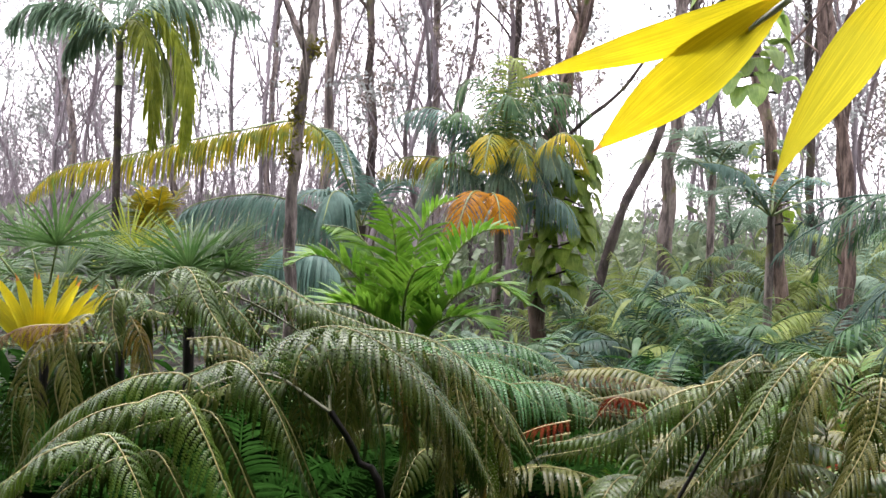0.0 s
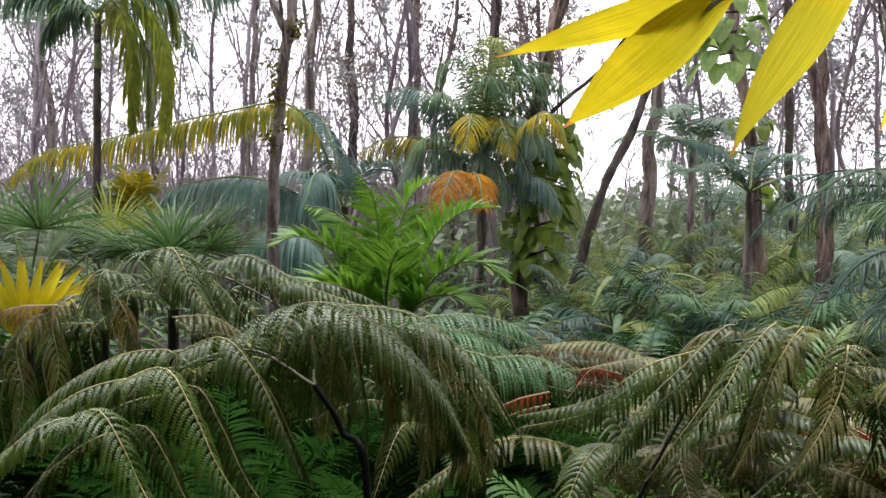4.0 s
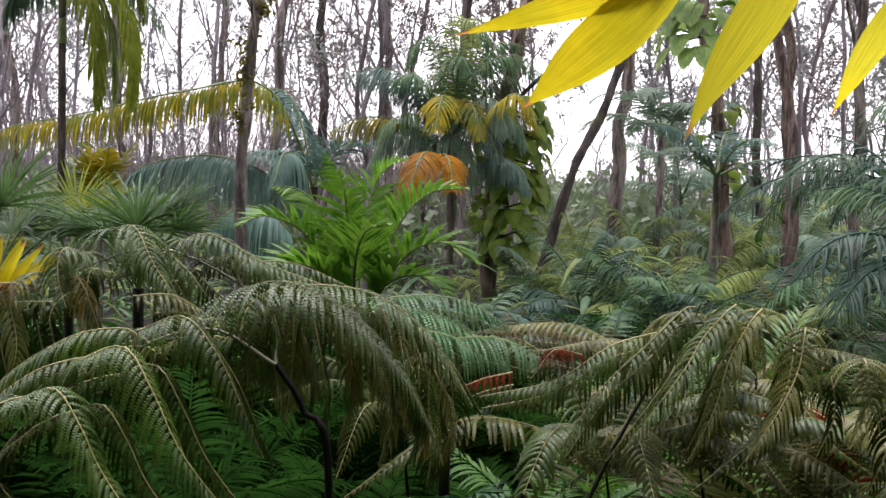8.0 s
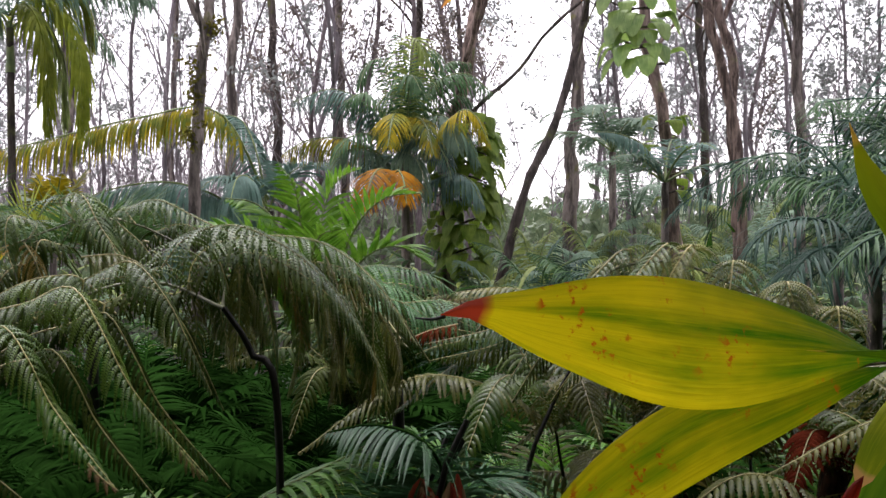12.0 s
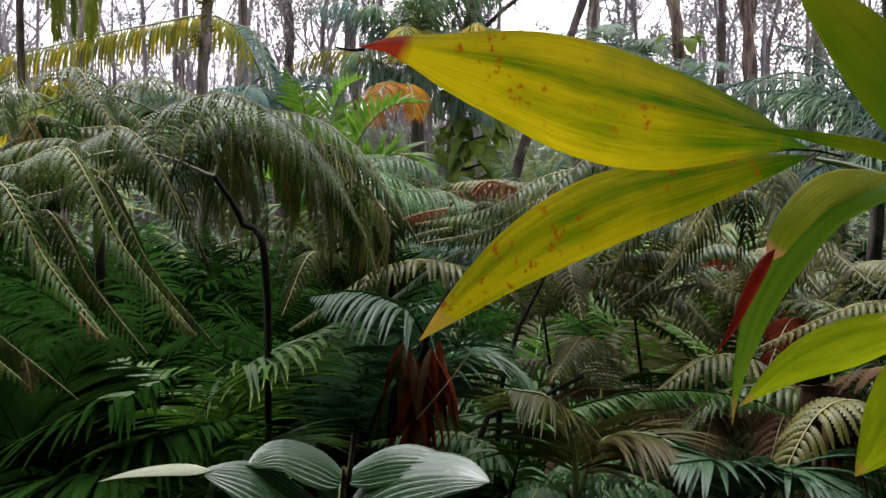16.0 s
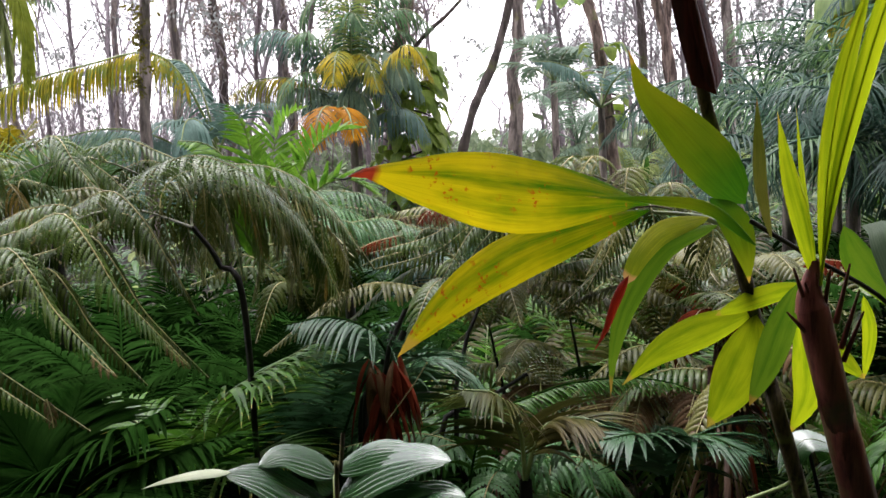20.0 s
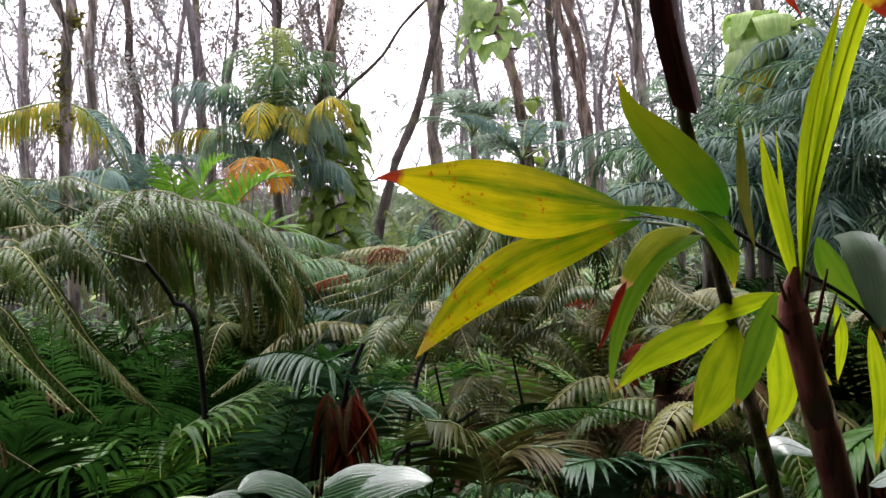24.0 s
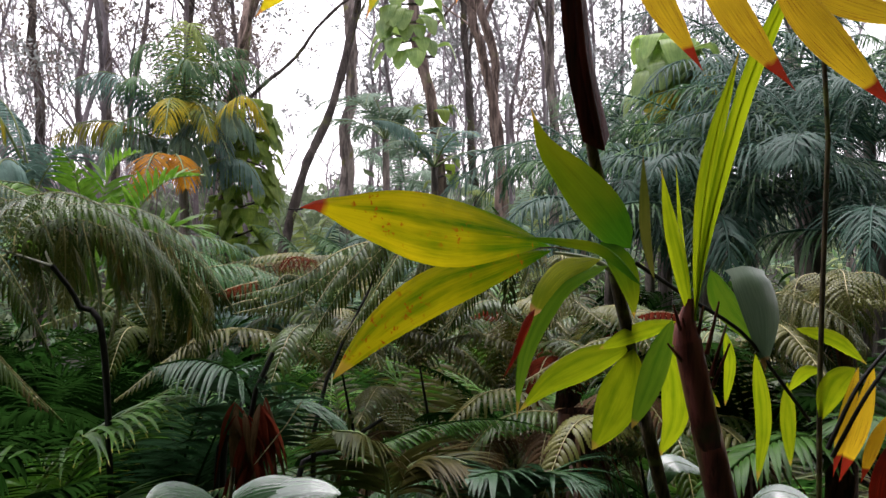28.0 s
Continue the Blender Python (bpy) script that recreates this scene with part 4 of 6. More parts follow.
for n, (line, mat, hang) in enumerate((
    ([(-1.833, 9.445, 2.002), (-2.222, 9.024, 2.855), (-2.904, 8.659, 2.764), (-3.808, 8.388, 2.503), (-4.463, 8.226, 2.337), (-4.756, 8.105, 2.045)], PALM_FADING, 2.8),
    ([(-1.843, 9.431, 1.473), (-2.166, 9.132, 1.957), (-2.655, 8.812, 2.159), (-3.257, 8.589, 2.051), (-3.520, 8.545, 1.823)], PALM_WAXY, 2.2),
    ([(-1.822, 9.439, 1.709), (-1.935, 9.440, 2.409), (-2.130, 9.553, 2.827), (-2.405, 9.646, 2.921)], PALM_WAXY, 2.0),
    ([(-1.609, 8.817, 1.450), (-1.796, 8.806, 2.101), (-1.893, 8.531, 2.196), (-1.909, 8.269, 1.927)], PALM_WAXY, 2.5),
    ([(-1.641, 8.294, 1.316), (-1.872, 8.136, 1.621), (-2.136, 7.967, 1.691), (-2.356, 7.798, 1.488)], PALM_WAXY, 2.5),
)):
    palm_frond(arc_palm, smooth(line, 24), mat, 0.42 if n == 0 else 0.56, 110 if n == 0 else 80, 0.03, 66, hang * 1.5, 0.0, 420 + n, 0.016, ragged=0.14 if n == 0 else 0.06, taper=0.35)

mid_palm = palm_top((-0.361, 8.95, 2.35), 1.2, 6, [PALM_MID, PALM_BLUE], "palm with green, yellow and orange drooping fronds", 103, rise=(20, 80), fall=(60, 120), r=0.045, reach=0.4, droop=1.8, width=0.022)
for n, (line, mat, reach, count, width, angle, hang) in enumerate((
    ([(-0.361, 8.950, 2.311), (-0.343, 8.850, 2.789), (-0.366, 8.700, 3.194), (-0.396, 8.550, 3.522)], PALM_MID, 0.42, 44, 0.022, 50, 2.4),
    ([(-0.363, 8.950, 2.365), (-0.249, 8.950, 2.963), (-0.175, 8.850, 3.352), (-0.060, 8.650, 3.372), (0.020, 8.550, 3.150)], PALM_MID, 0.42, 44, 0.022, 50, 2.4),
    ([(-0.363, 8.950, 2.365), (-0.489, 9.050, 3.026), (-0.588, 8.950, 3.337), (-0.727, 8.850, 3.266), (-0.782, 8.750, 3.037)], PALM_MID, 0.4, 44, 0.022, 50, 2.4),
    ([(-0.394, 8.950, 2.473), (-0.712, 8.750, 2.878), (-1.025, 8.650, 3.020), (-1.378, 8.550, 2.886)], PALM_WAXY, 0.4, 44, 0.022, 52, 2.8),
    ([(-0.342, 8.950, 2.529), (-0.085, 8.850, 3.060), (0.230, 8.750, 3.167), (0.485, 8.650, 2.965)], PALM_MID, 0.42, 44, 0.022, 52, 2.8),
    ([(-0.340, 8.950, 2.474), (-0.040, 9.150, 2.908), (0.175, 9.150, 3.022), (0.344, 9.150, 2.860)], PALM_MID, 0.4, 40, 0.022, 52, 2.8),
    ([(-0.390, 8.950, 2.365), (-0.108, 8.550, 2.711), (0.084, 8.250, 2.686), (0.201, 7.950, 2.374)], PALM_HAZE_GREY, 0.4, 44, 0.022, 52, 2.6),
    ([(-0.414, 8.950, 2.255), (-0.698, 8.550, 2.439), (-0.902, 8.350, 2.370), (-1.037, 8.150, 2.054)], PALM_HAZE_GREY, 0.42, 44, 0.022, 52, 2.6),
    ([(-0.383, 8.950, 2.148), (-0.418, 8.650, 2.400), (-0.209, 8.350, 2.337), (-0.084, 8.150, 2.009)], PALM_HAZE_GREY, 0.4, 44, 0.022, 52, 2.6),
    ([(-0.352, 8.950, 2.040), (0.064, 8.550, 2.200), (0.274, 8.350, 2.149), (0.407, 8.250, 1.903)], PALM_WAXY, 0.42, 44, 0.022, 52, 2.6),
    ([(-0.390, 8.850, 2.601), (-0.390, 8.450, 2.747), (-0.390, 8.050, 2.667), (-0.403, 7.800, 2.397)], PALM_YELLOW, 0.36, 40, 0.018, 68, 1.6),
    ([(-0.362, 8.850, 2.574), (-0.230, 8.450, 2.720), (-0.106, 8.150, 2.614), (-0.022, 7.950, 2.344)], PALM_FADING, 0.34, 38, 0.018, 66, 1.6),
    ([(-0.561, 8.750, 2.403), (-0.886, 8.550, 2.539), (-1.212, 8.450, 2.524), (-1.436, 8.350, 2.382)], PALM_FADING, 0.34, 44, 0.02, 56, 3.2),
    ([(-0.038, 8.350, 2.492), (0.183, 8.150, 2.727), (0.330, 8.050, 2.696), (0.459, 7.950, 2.428)], PALM_YELLOW, 0.3, 38, 0.018, 60, 2.6),
    ([(-0.402, 8.150, 2.163), (-0.455, 7.850, 2.217), (-0.498, 7.550, 2.139), (-0.557, 7.300, 1.848)], PALM_ORANGE, 0.34, 42, 0.018, 70, 1.4),
    ([(-0.381, 8.150, 2.153), (-0.325, 7.850, 2.202), (-0.257, 7.650, 2.112), (-0.218, 7.500, 1.904)], PALM_ORANGE, 0.3, 36, 0.018, 66, 1.6),
    ([(-0.361, 8.950, 2.311), (-0.380, 8.650, 2.820), (-0.262, 8.350, 3.092), (-0.142, 8.150, 2.918)], PALM_MID, 0.42, 50, 0.026, 50, 2.4),
    ([(-0.361, 8.950, 2.311), (-0.280, 9.050, 2.865), (0.032, 9.050, 3.306), (0.276, 8.950, 3.293)], PALM_MID, 0.42, 50, 0.026, 50, 2.4),
    ([(-0.361, 8.950, 2.311), (-0.545, 8.750, 2.722), (-0.689, 8.550, 2.960), (-0.882, 8.450, 2.867)], PALM_MID, 0.42, 50, 0.026, 50, 2.4),
    ([(-0.359, 8.950, 2.257), (-0.068, 8.850, 2.581), (0.198, 8.750, 2.632), (0.366, 8.650, 2.316)], PALM_HAZE_GREY, 0.42, 50, 0.026, 50, 2.6),
    ([(-0.363, 8.950, 2.365), (-0.295, 8.550, 2.863), (-0.253, 8.450, 3.361), (-0.198, 8.350, 3.419), (-0.083, 8.250, 3.179)], PALM_HAZE_LIME, 0.4, 50, 0.026, 50, 2.4),
)):
    palm_frond(mid_palm, smooth(line, 18), mat, reach, count, width, angle, hang, 0.1, 440 + n, ragged=0.12, taper=0.5)

clump = thing("clumping_palm", (*Vector((-0.597, 5.463, 1.230))[:2], 0.0), "clump of bright fresh-green feather palms", "palm", "palms")
for n, line in enumerate((
    [(-0.675, 5.448, 1.093), (-0.859, 5.432, 1.557), (-1.086, 5.301, 1.713), (-1.248, 5.175, 1.652)], [(-0.661, 5.551, 1.079), (-0.791, 5.546, 1.657), (-0.944, 5.528, 1.857), (-1.104, 5.404, 1.892)],
    [(-0.609, 5.458, 1.095), (-0.638, 5.367, 1.702), (-0.660, 5.269, 1.948), (-0.729, 5.161, 2.087)], [(-0.629, 5.656, 1.066), (-0.584, 5.679, 1.730), (-0.491, 5.699, 1.994), (-0.326, 5.625, 2.083)],
    [(-0.541, 5.367, 1.111), (-0.335, 5.310, 1.667), (-0.140, 5.242, 1.878), (0.080, 5.174, 1.908)], [(-0.523, 5.269, 1.126), (-0.270, 5.113, 1.506), (-0.048, 5.047, 1.613), (0.158, 4.974, 1.505)],
    [(-0.584, 5.159, 1.138), (-0.698, 5.048, 1.398), (-0.860, 4.924, 1.478), (-0.994, 4.802, 1.406)], [(-0.521, 5.168, 1.140), (-0.342, 4.998, 1.373), (-0.151, 4.927, 1.435), (0.025, 4.849, 1.333)],
    [(-0.547, 5.165, 1.139), (-0.512, 4.976, 1.474), (-0.423, 4.791, 1.669), (-0.293, 4.710, 1.707)],
)):
    palm_frond(clump, smooth(line, 16), PALM_BRIGHT, 0.3, 21, 0.035, 48, 0.6, 0.4, 460 + n, bare=0.3, ragged=0.14, rows=6)
for line, w in (([(-0.616, 5.154, 1.137), (-0.698, 5.048, 1.398), (-0.743, 4.944, 1.589)], 0.05), ([(-0.534, 5.066, 1.154), (-0.586, 4.964, 1.441), (-0.538, 4.925, 1.629)], 0.05), ([(-0.473, 5.075, 1.156), (-0.374, 4.995, 1.418), (-0.244, 4.916, 1.551)], 0.05)):
    s = Shape()
    broad(s, line, w, w, (0, -1, 0.4), peak=0.6, last=1.0)
    part("broad_leaf", s, PALM_BRIGHT, clump)

fan_palm((-1.490, 4.424, 1.360), 9, 0.35, 0.38, [PALM_SPIKY], "low fan palm with spiky narrow green segments", 104, 0.013)
fan_palm((-2.197, 4.319, 1.308), 9, 0.38, 0.38, [PALM_SPIKY], "low fan palm with spiky narrow green segments", 105, 0.013)
fan_palm((-2.215, 5.125, 1.318), 10, 0.35, 0.38, [PALM_SPIKY, PALM_LIME], "low fan palm with spiky narrow green segments", 109, 0.013)
fan_palm((-2.981, 4.810, 1.310), 10, 0.4, 0.38, [PALM_SPIKY], "low fan palm with spiky narrow green segments", 110, 0.013)
palm_top((-3.238, 7.612, 1.680), 0.6, 8, [PALM_YELLOW], "small yellow palm among green ones", 106, rise=(62, 88), fall=(10, 35), r=0.03, reach=0.2, count=22, width=0.03)

fan = thing("yellow_fan_palm", (*Vector((-1.322, 2.833, 1.423))[:2], 0.0), "young fan palm with yellow upright leaf segments", "palm", "palms")
for n in range(13):
    s = Shape()
    base = Vector((-1.313, 2.834, 1.423))
    a = radians(150 - 10 * n)
    tip = base + Vector((math.cos(a) * 0.3, 0.03 * (n % 3), 0.16 + math.sin(a) * 0.13))
    broad(s, [base, base.lerp(tip, 0.5) + Vector((0, 0, 0.02)), tip], 0.019, 0.019, (0, -1, 0.2), 8, 4, 0.5, cup=0.35)
    part("leaf_segment", s, LEAF_YELLOW, fan)

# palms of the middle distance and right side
palm_top((1.955, 11.434, 2.628), 1.2, 9, [PALM_HAZE_GREY], "palm with pale blue-green arching fronds", 107, rise=(30, 75), fall=(80, 130), r=0.05, reach=0.35)
for n, (top, size, mats, seed) in enumerate((
    ((0.349, 5.604, 1.296), 0.9, [PALM_TEAL, PALM_SHINE], 111), ((0.608, 5.945, 1.272), 0.9, [PALM_SHINE, PALM_TEAL], 112), ((0.916, 5.686, 1.248), 0.8, [PALM_TEAL, PALM_MID], 113),
    ((1.455, 7.786, 1.205), 1.0, [PALM_HAZE_LIME, PALM_MID], 114), ((1.853, 8.356, 1.414), 1.0, [PALM_HAZE_LIME, PALM_HAZE_LIME, PALM_MID], 115), ((2.437, 8.440, 1.336), 1.0, [PALM_HAZE_LIME], 116),
    ((2.206, 5.881, 1.460), 1.1, [PALM_MID, PALM_HAZE_LIME], 117), ((0.931, 10.247, 1.615), 1.0, [PALM_HAZE_LIME], 118), ((1.706, 11.377, 1.812), 1.1, [PALM_HAZE_GREY, PALM_HAZE_LIME], 119),
    ((2.540, 13.542, 2.611), 1.4, [PALM_HAZE_GREY], 120), ((0.450, 9.161, 1.464), 1.0, [PALM_HAZE_GREY, PALM_HAZE_LIME], 121), ((-0.097, 7.053, 1.244), 0.9, [PALM_MID, PALM_HAZE_GREY], 122),
    ((2.905, 11.553, 1.786), 1.1, [PALM_HAZE_LIME, PALM_HAZE_GREY], 123), ((3.697, 11.674, 1.948), 1.2, [PALM_HAZE_GREY, PALM_HAZE_LIME], 124), ((1.122, 8.752, 1.356), 0.9, [PALM_HAZE_LIME, PALM_HAZE_GREY], 125),
)):
    # Farther palms wear the pale greens with haze painted in.
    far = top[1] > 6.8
    palm_top((top[0], top[1], top[2] - (0.75 if far else 0.45)), size * (1.15 if far else 0.9), 10, mats, "feather palm among the trunks, haze painted into its lime-green" if far else "midground feather palm with arching green fronds", seed, rise=(30, 85) if far else (5, 65), fall=(60, 110), r=0.035, reach=0.34 if far else 0.24, count=30 if far else 34, width=0.03 if far else 0.022, droop=1.8, stem=mats[0])
for top, size, seed in (((2.440, 4.802, 1.548), 1.0, 131), ((2.984, 5.210, 1.606), 1.0, 132), ((3.272, 4.657, 1.874), 1.3, 133), ((3.373, 4.125, 1.789), 1.3, 134), ((3.969, 4.532, 2.066), 1.4, 135), ((3.022, 6.900, 2.029), 1.4, 136), ((2.769, 4.232, 1.583), 1.0, 137), ((3.371, 3.605, 1.499), 1.1, 138), ((4.328, 7.000, 2.230), 1.3, 139), ((3.987, 5.900, 2.474), 1.4, 140), ((4.003, 5.200, 2.234), 1.3, 146), ((3.293, 6.200, 1.927), 1.1, 147)):
    palm_top(top, size, 13, [PALM_TEAL, PALM_MID, PALM_TEAL], "dense dark green palm with long drooping fronds", seed, rise=(10, 80), fall=(60, 120), r=0.04, reach=0.34, count=54, width=0.013, droop=1.7, ragged=0.3, stem=PALM_TEAL)


side_palm = palm_top((1.886, 7.581, 2.071), 0.8, 5, [PALM_WAXY, PALM_HAZE_GREY], "palm with pale blue-green arching fronds", 141, rise=(30, 75), fall=(60, 110), r=0.035, reach=0.25, count=40, width=0.016)
palm_frond(side_palm, smooth([(1.886, 7.581, 2.071), (1.710, 7.476, 2.347), (1.493, 7.365, 2.447), (1.282, 7.253, 2.456)], 14), PALM_WAXY, 0.22, 44, 0.02, 60, 3.0, 0.0, 601)
for top, size, seed in (((0.854, 7.506, 1.342), 0.8, 142), ((1.256, 7.028, 1.282), 0.8, 143), ((1.519, 6.543, 1.315), 0.9, 144), ((1.878, 6.062, 1.275), 0.8, 145)):
    palm_top((top[0], top[1], top[2] - 0.4), size * 1.1, 9, [PALM_TEAL, PALM_MID, PALM_HAZE_LIME], "midground feather palm with teal and lime fronds", seed, rise=(30, 85), fall=(60, 110), r=0.03, reach=0.3, count=34, width=0.02, droop=1.6, stem=PALM_MID)

# ---- climbing vines ----
def vine(points, r, count, size, mat, label, seed):
    g = random.Random(seed)
    line = smooth(points, 40)
    ob = thing("vine", line[0], label, "vine", "climbing vines")
    s = Shape()
    twist = [p + Vector((math.cos(k * 0.8), math.sin(k * 0.8), 0)) * r for k, p in enumerate(line)]
    tube(s, twist, 0.012, 0.006, 5)
    part("stem", s, BARK_DARK, ob)
    for _ in range(count):
        p = line[g.randint(0, 40)]
        a = g.uniform(math.pi, 2 * math.pi) if g.random() < 0.75 else g.uniform(0, math.pi)
        out = Vector((math.cos(a), math.sin(a), g.uniform(-0.1, 0.5)))
        base = p + out * r
        k = size * g.uniform(0.7, 1.3)
        leaf = Shape()
        mid = base + out * k * 0.6 + Vector((0, 0, -0.1 * k))
        broad(leaf, [base, mid, mid + Vector((out.x * 0.3, out.y * 0.3, -0.75)) * k], k * 0.4, k * 0.4, (out.x, out.y, 0.6), 9, 6, 0.28, 0.4, 0.6, mat=0)
        part("leaf", leaf, mat, ob)
    return ob


vine([(0.215, 8.950, 1.302), (0.278, 8.950, 1.791), (0.303, 8.950, 2.275), (0.271, 8.950, 2.704)], 0.13, 150, 0.19, VINE_LEAF, "leafy green vine climbing a reddish trunk", 1)
vine([(0.076, 9.090, 1.2), (-0.004, 9.100, 1.669), (-0.005, 9.200, 2.333)], 0.12, 60, 0.14, VINE_LEAF, "leafy green vine climbing a reddish trunk", 5)
vine([(3.427, 6.139, 1.467), (3.429, 6.168, 2.194), (3.428, 6.200, 3.006)], 0.14, 80, 0.2, VINE_PALE, "pale-leaved vine climbing a slender trunk", 2)
vine([(3.400, 5.980, 2.62), (3.395, 5.980, 2.78), (3.390, 5.980, 2.92)], 0.1, 22, 0.27, VINE_PALE, "large pale green climber leaves on a slender trunk", 8)
vine([(3.400, 5.960, 2.34), (3.400, 5.960, 2.46), (3.400, 5.960, 2.58)], 0.09, 12, 0.27, PALM_YELLOW, "large yellowed climber leaves hanging on a slender trunk", 9)
vine([(2.125, 8.408, 1.913), (2.070, 8.411, 2.351), (2.024, 8.412, 2.692)], 0.1, 26, 0.15, VINE_LEAF, "small leafy vine on a reddish trunk", 3)
vine([(1.724, 7.543, 3.028), (1.634, 7.573, 3.371), (1.571, 7.603, 3.812)], 0.16, 34, 0.2, VINE_PALE, "hanging pale green vine leaves high on a trunk", 4)

# ---- tree ferns in the foreground ----
fern_l = thing("tree_fern", (*Vector((0.084, 1.662, 1.305))[:2], 0.0), "tree fern with arching wet olive-green fronds and black stalks", "tree fern", "tree ferns")
stalk("trunk", [(*Vector((0.084, 1.662, 1.305))[:2], 0), (0.090, 1.662, 1.305), (0.036, 1.677, 1.479), (-0.014, 1.662, 1.567)], 0.008, 0.006, STIPE, fern_l, rough=0.9, n=60)
stalk("trunk", [(*Vector((0.318, 1.851, 1.031))[:2], 0), (0.318, 1.851, 1.031), (0.364, 1.867, 1.153), (0.423, 1.884, 1.275)], 0.011, 0.008, STIPE, fern_l, rough=0.5, n=40)


def fern_frond(parent, rib, pinnae, r=0.0036, mat=None):
    rib = [rib[0], *[(x, y + 0.05, z - 0.035) for x, y, z in rib[1:]]]
    base = stalk("rachis", rib, r, r * 0.5, mat or RACHIS, parent, 18, 6)
    spine = smooth(rib, 30)
    for n, (line, kind, reach, count) in enumerate(pinnae):
        start = Vector(line[0])
        joint = min(spine, key=lambda p: (p - start).length)
        if (joint - start).length < 0.14:
            back = start - Vector(line[1])
            back.z = 0.0
            line = [joint, joint.lerp(start, 0.5) + back.normalized() * 0.022 + Vector((0, 0, 0.012)), *line]
        line = [tuple(p) for p in line]
        reach *= 0.84 if reach < 0.115 else 1.0
        fern_pinna(line, base, kind, reach, count, seed=int(1000 * abs(line[0][0])) + n)
        # The lower layer gets the fern green darkened for shade.
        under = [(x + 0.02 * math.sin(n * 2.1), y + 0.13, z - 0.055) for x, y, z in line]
        fern_pinna(under, base, FERN_SHADED, reach * 0.9, count, seed=int(1000 * abs(line[0][0])) + n + 50, droop=2.4, lift=0.05, rows=18)


fern_frond(fern_l, [(-0.014, 1.662, 1.567), (-0.165, 1.745, 1.638), (-0.222, 1.635, 1.645), (-0.275, 1.526, 1.615), (-0.395, 1.456, 1.537)], (
    ([(-0.155, 1.716, 1.637), (-0.093, 1.686, 1.697), (0.013, 1.641, 1.722), (0.130, 1.617, 1.672), (0.222, 1.608, 1.583), (0.288, 1.605, 1.464)], FERN, 0.13, 38),
    ([(-0.059, 1.812, 1.690), (0.048, 1.808, 1.701), (0.161, 1.794, 1.681), (0.262, 1.776, 1.604), (0.341, 1.765, 1.486)], FERN, 0.12, 34),
    ([(-0.265, 1.639, 1.622), (-0.171, 1.613, 1.656), (-0.097, 1.582, 1.597), (-0.045, 1.567, 1.507), (-0.008, 1.570, 1.422)], FERN, 0.11, 34),
    ([(-0.316, 1.529, 1.588), (-0.230, 1.502, 1.617), (-0.165, 1.470, 1.549), (-0.105, 1.456, 1.449), (0.013, 1.475, 1.299)], FERN, 0.105, 40),
    ([(-0.386, 1.457, 1.528), (-0.312, 1.428, 1.558), (-0.256, 1.405, 1.505), (-0.214, 1.399, 1.431), (-0.094, 1.349, 1.318)], FERN, 0.1, 34),
    ([(-0.288, 1.595, 1.632), (-0.366, 1.583, 1.615), (-0.471, 1.566, 1.547), (-0.555, 1.551, 1.445)], FERN, 0.1, 34),
    ([(-0.335, 1.546, 1.584), (-0.400, 1.516, 1.561), (-0.477, 1.493, 1.494), (-0.557, 1.479, 1.387)], FERN, 0.09, 32),
    ([(-0.404, 1.454, 1.528), (-0.454, 1.426, 1.494), (-0.490, 1.408, 1.415), (-0.211, 1.333, 1.234)], FERN, 0.09, 32),
))
fern_frond(fern_l, [(-0.014, 1.662, 1.567), (-0.141, 2.001, 1.653), (-0.320, 2.028, 1.753), (-0.445, 2.010, 1.774), (-0.567, 1.940, 1.724), (-0.658, 1.875, 1.671)], (
    ([(-0.482, 2.005, 1.785), (-0.431, 1.992, 1.792), (-0.371, 1.949, 1.720), (-0.300, 1.917, 1.642)], FERN, 0.12, 26),
    ([(-0.344, 2.055, 1.764), (-0.271, 2.036, 1.780), (-0.131, 2.004, 1.720), (0.024, 1.986, 1.675)], FERN, 0.11, 30),
    ([(-0.197, 2.096, 1.716), (-0.116, 2.088, 1.720), (-0.035, 2.079, 1.700), (0.043, 2.079, 1.666)], FERN, 0.09, 24),
    ([(-0.541, 1.965, 1.735), (-0.560, 1.922, 1.743), (-0.555, 1.891, 1.692), (-0.527, 1.873, 1.624)], FERN, 0.11, 24),
    ([(-0.628, 1.910, 1.687), (-0.646, 1.866, 1.642), (-0.620, 1.847, 1.540), (-0.634, 1.822, 1.438)], FERN_OLIVE, 0.09, 26),
    ([(-0.693, 1.869, 1.640), (-0.708, 1.835, 1.584), (-0.681, 1.817, 1.483), (-0.712, 1.809, 1.378)], FERN_OLIVE, 0.09, 26),
    ([(-0.664, 1.884, 1.669), (-0.747, 1.872, 1.660), (-0.840, 1.857, 1.609)], FERN_BROWN, 0.09, 22),
    ([(-0.375, 2.070, 1.723), (-0.328, 2.055, 1.688), (-0.282, 2.041, 1.641)], FERN, 0.1, 20),
    ([(-0.377, 1.866, 1.656), (-0.297, 1.877, 1.659), (-0.215, 1.888, 1.615)], FERN_OLIVE, 0.09, 22),
))
g = random.Random(3)
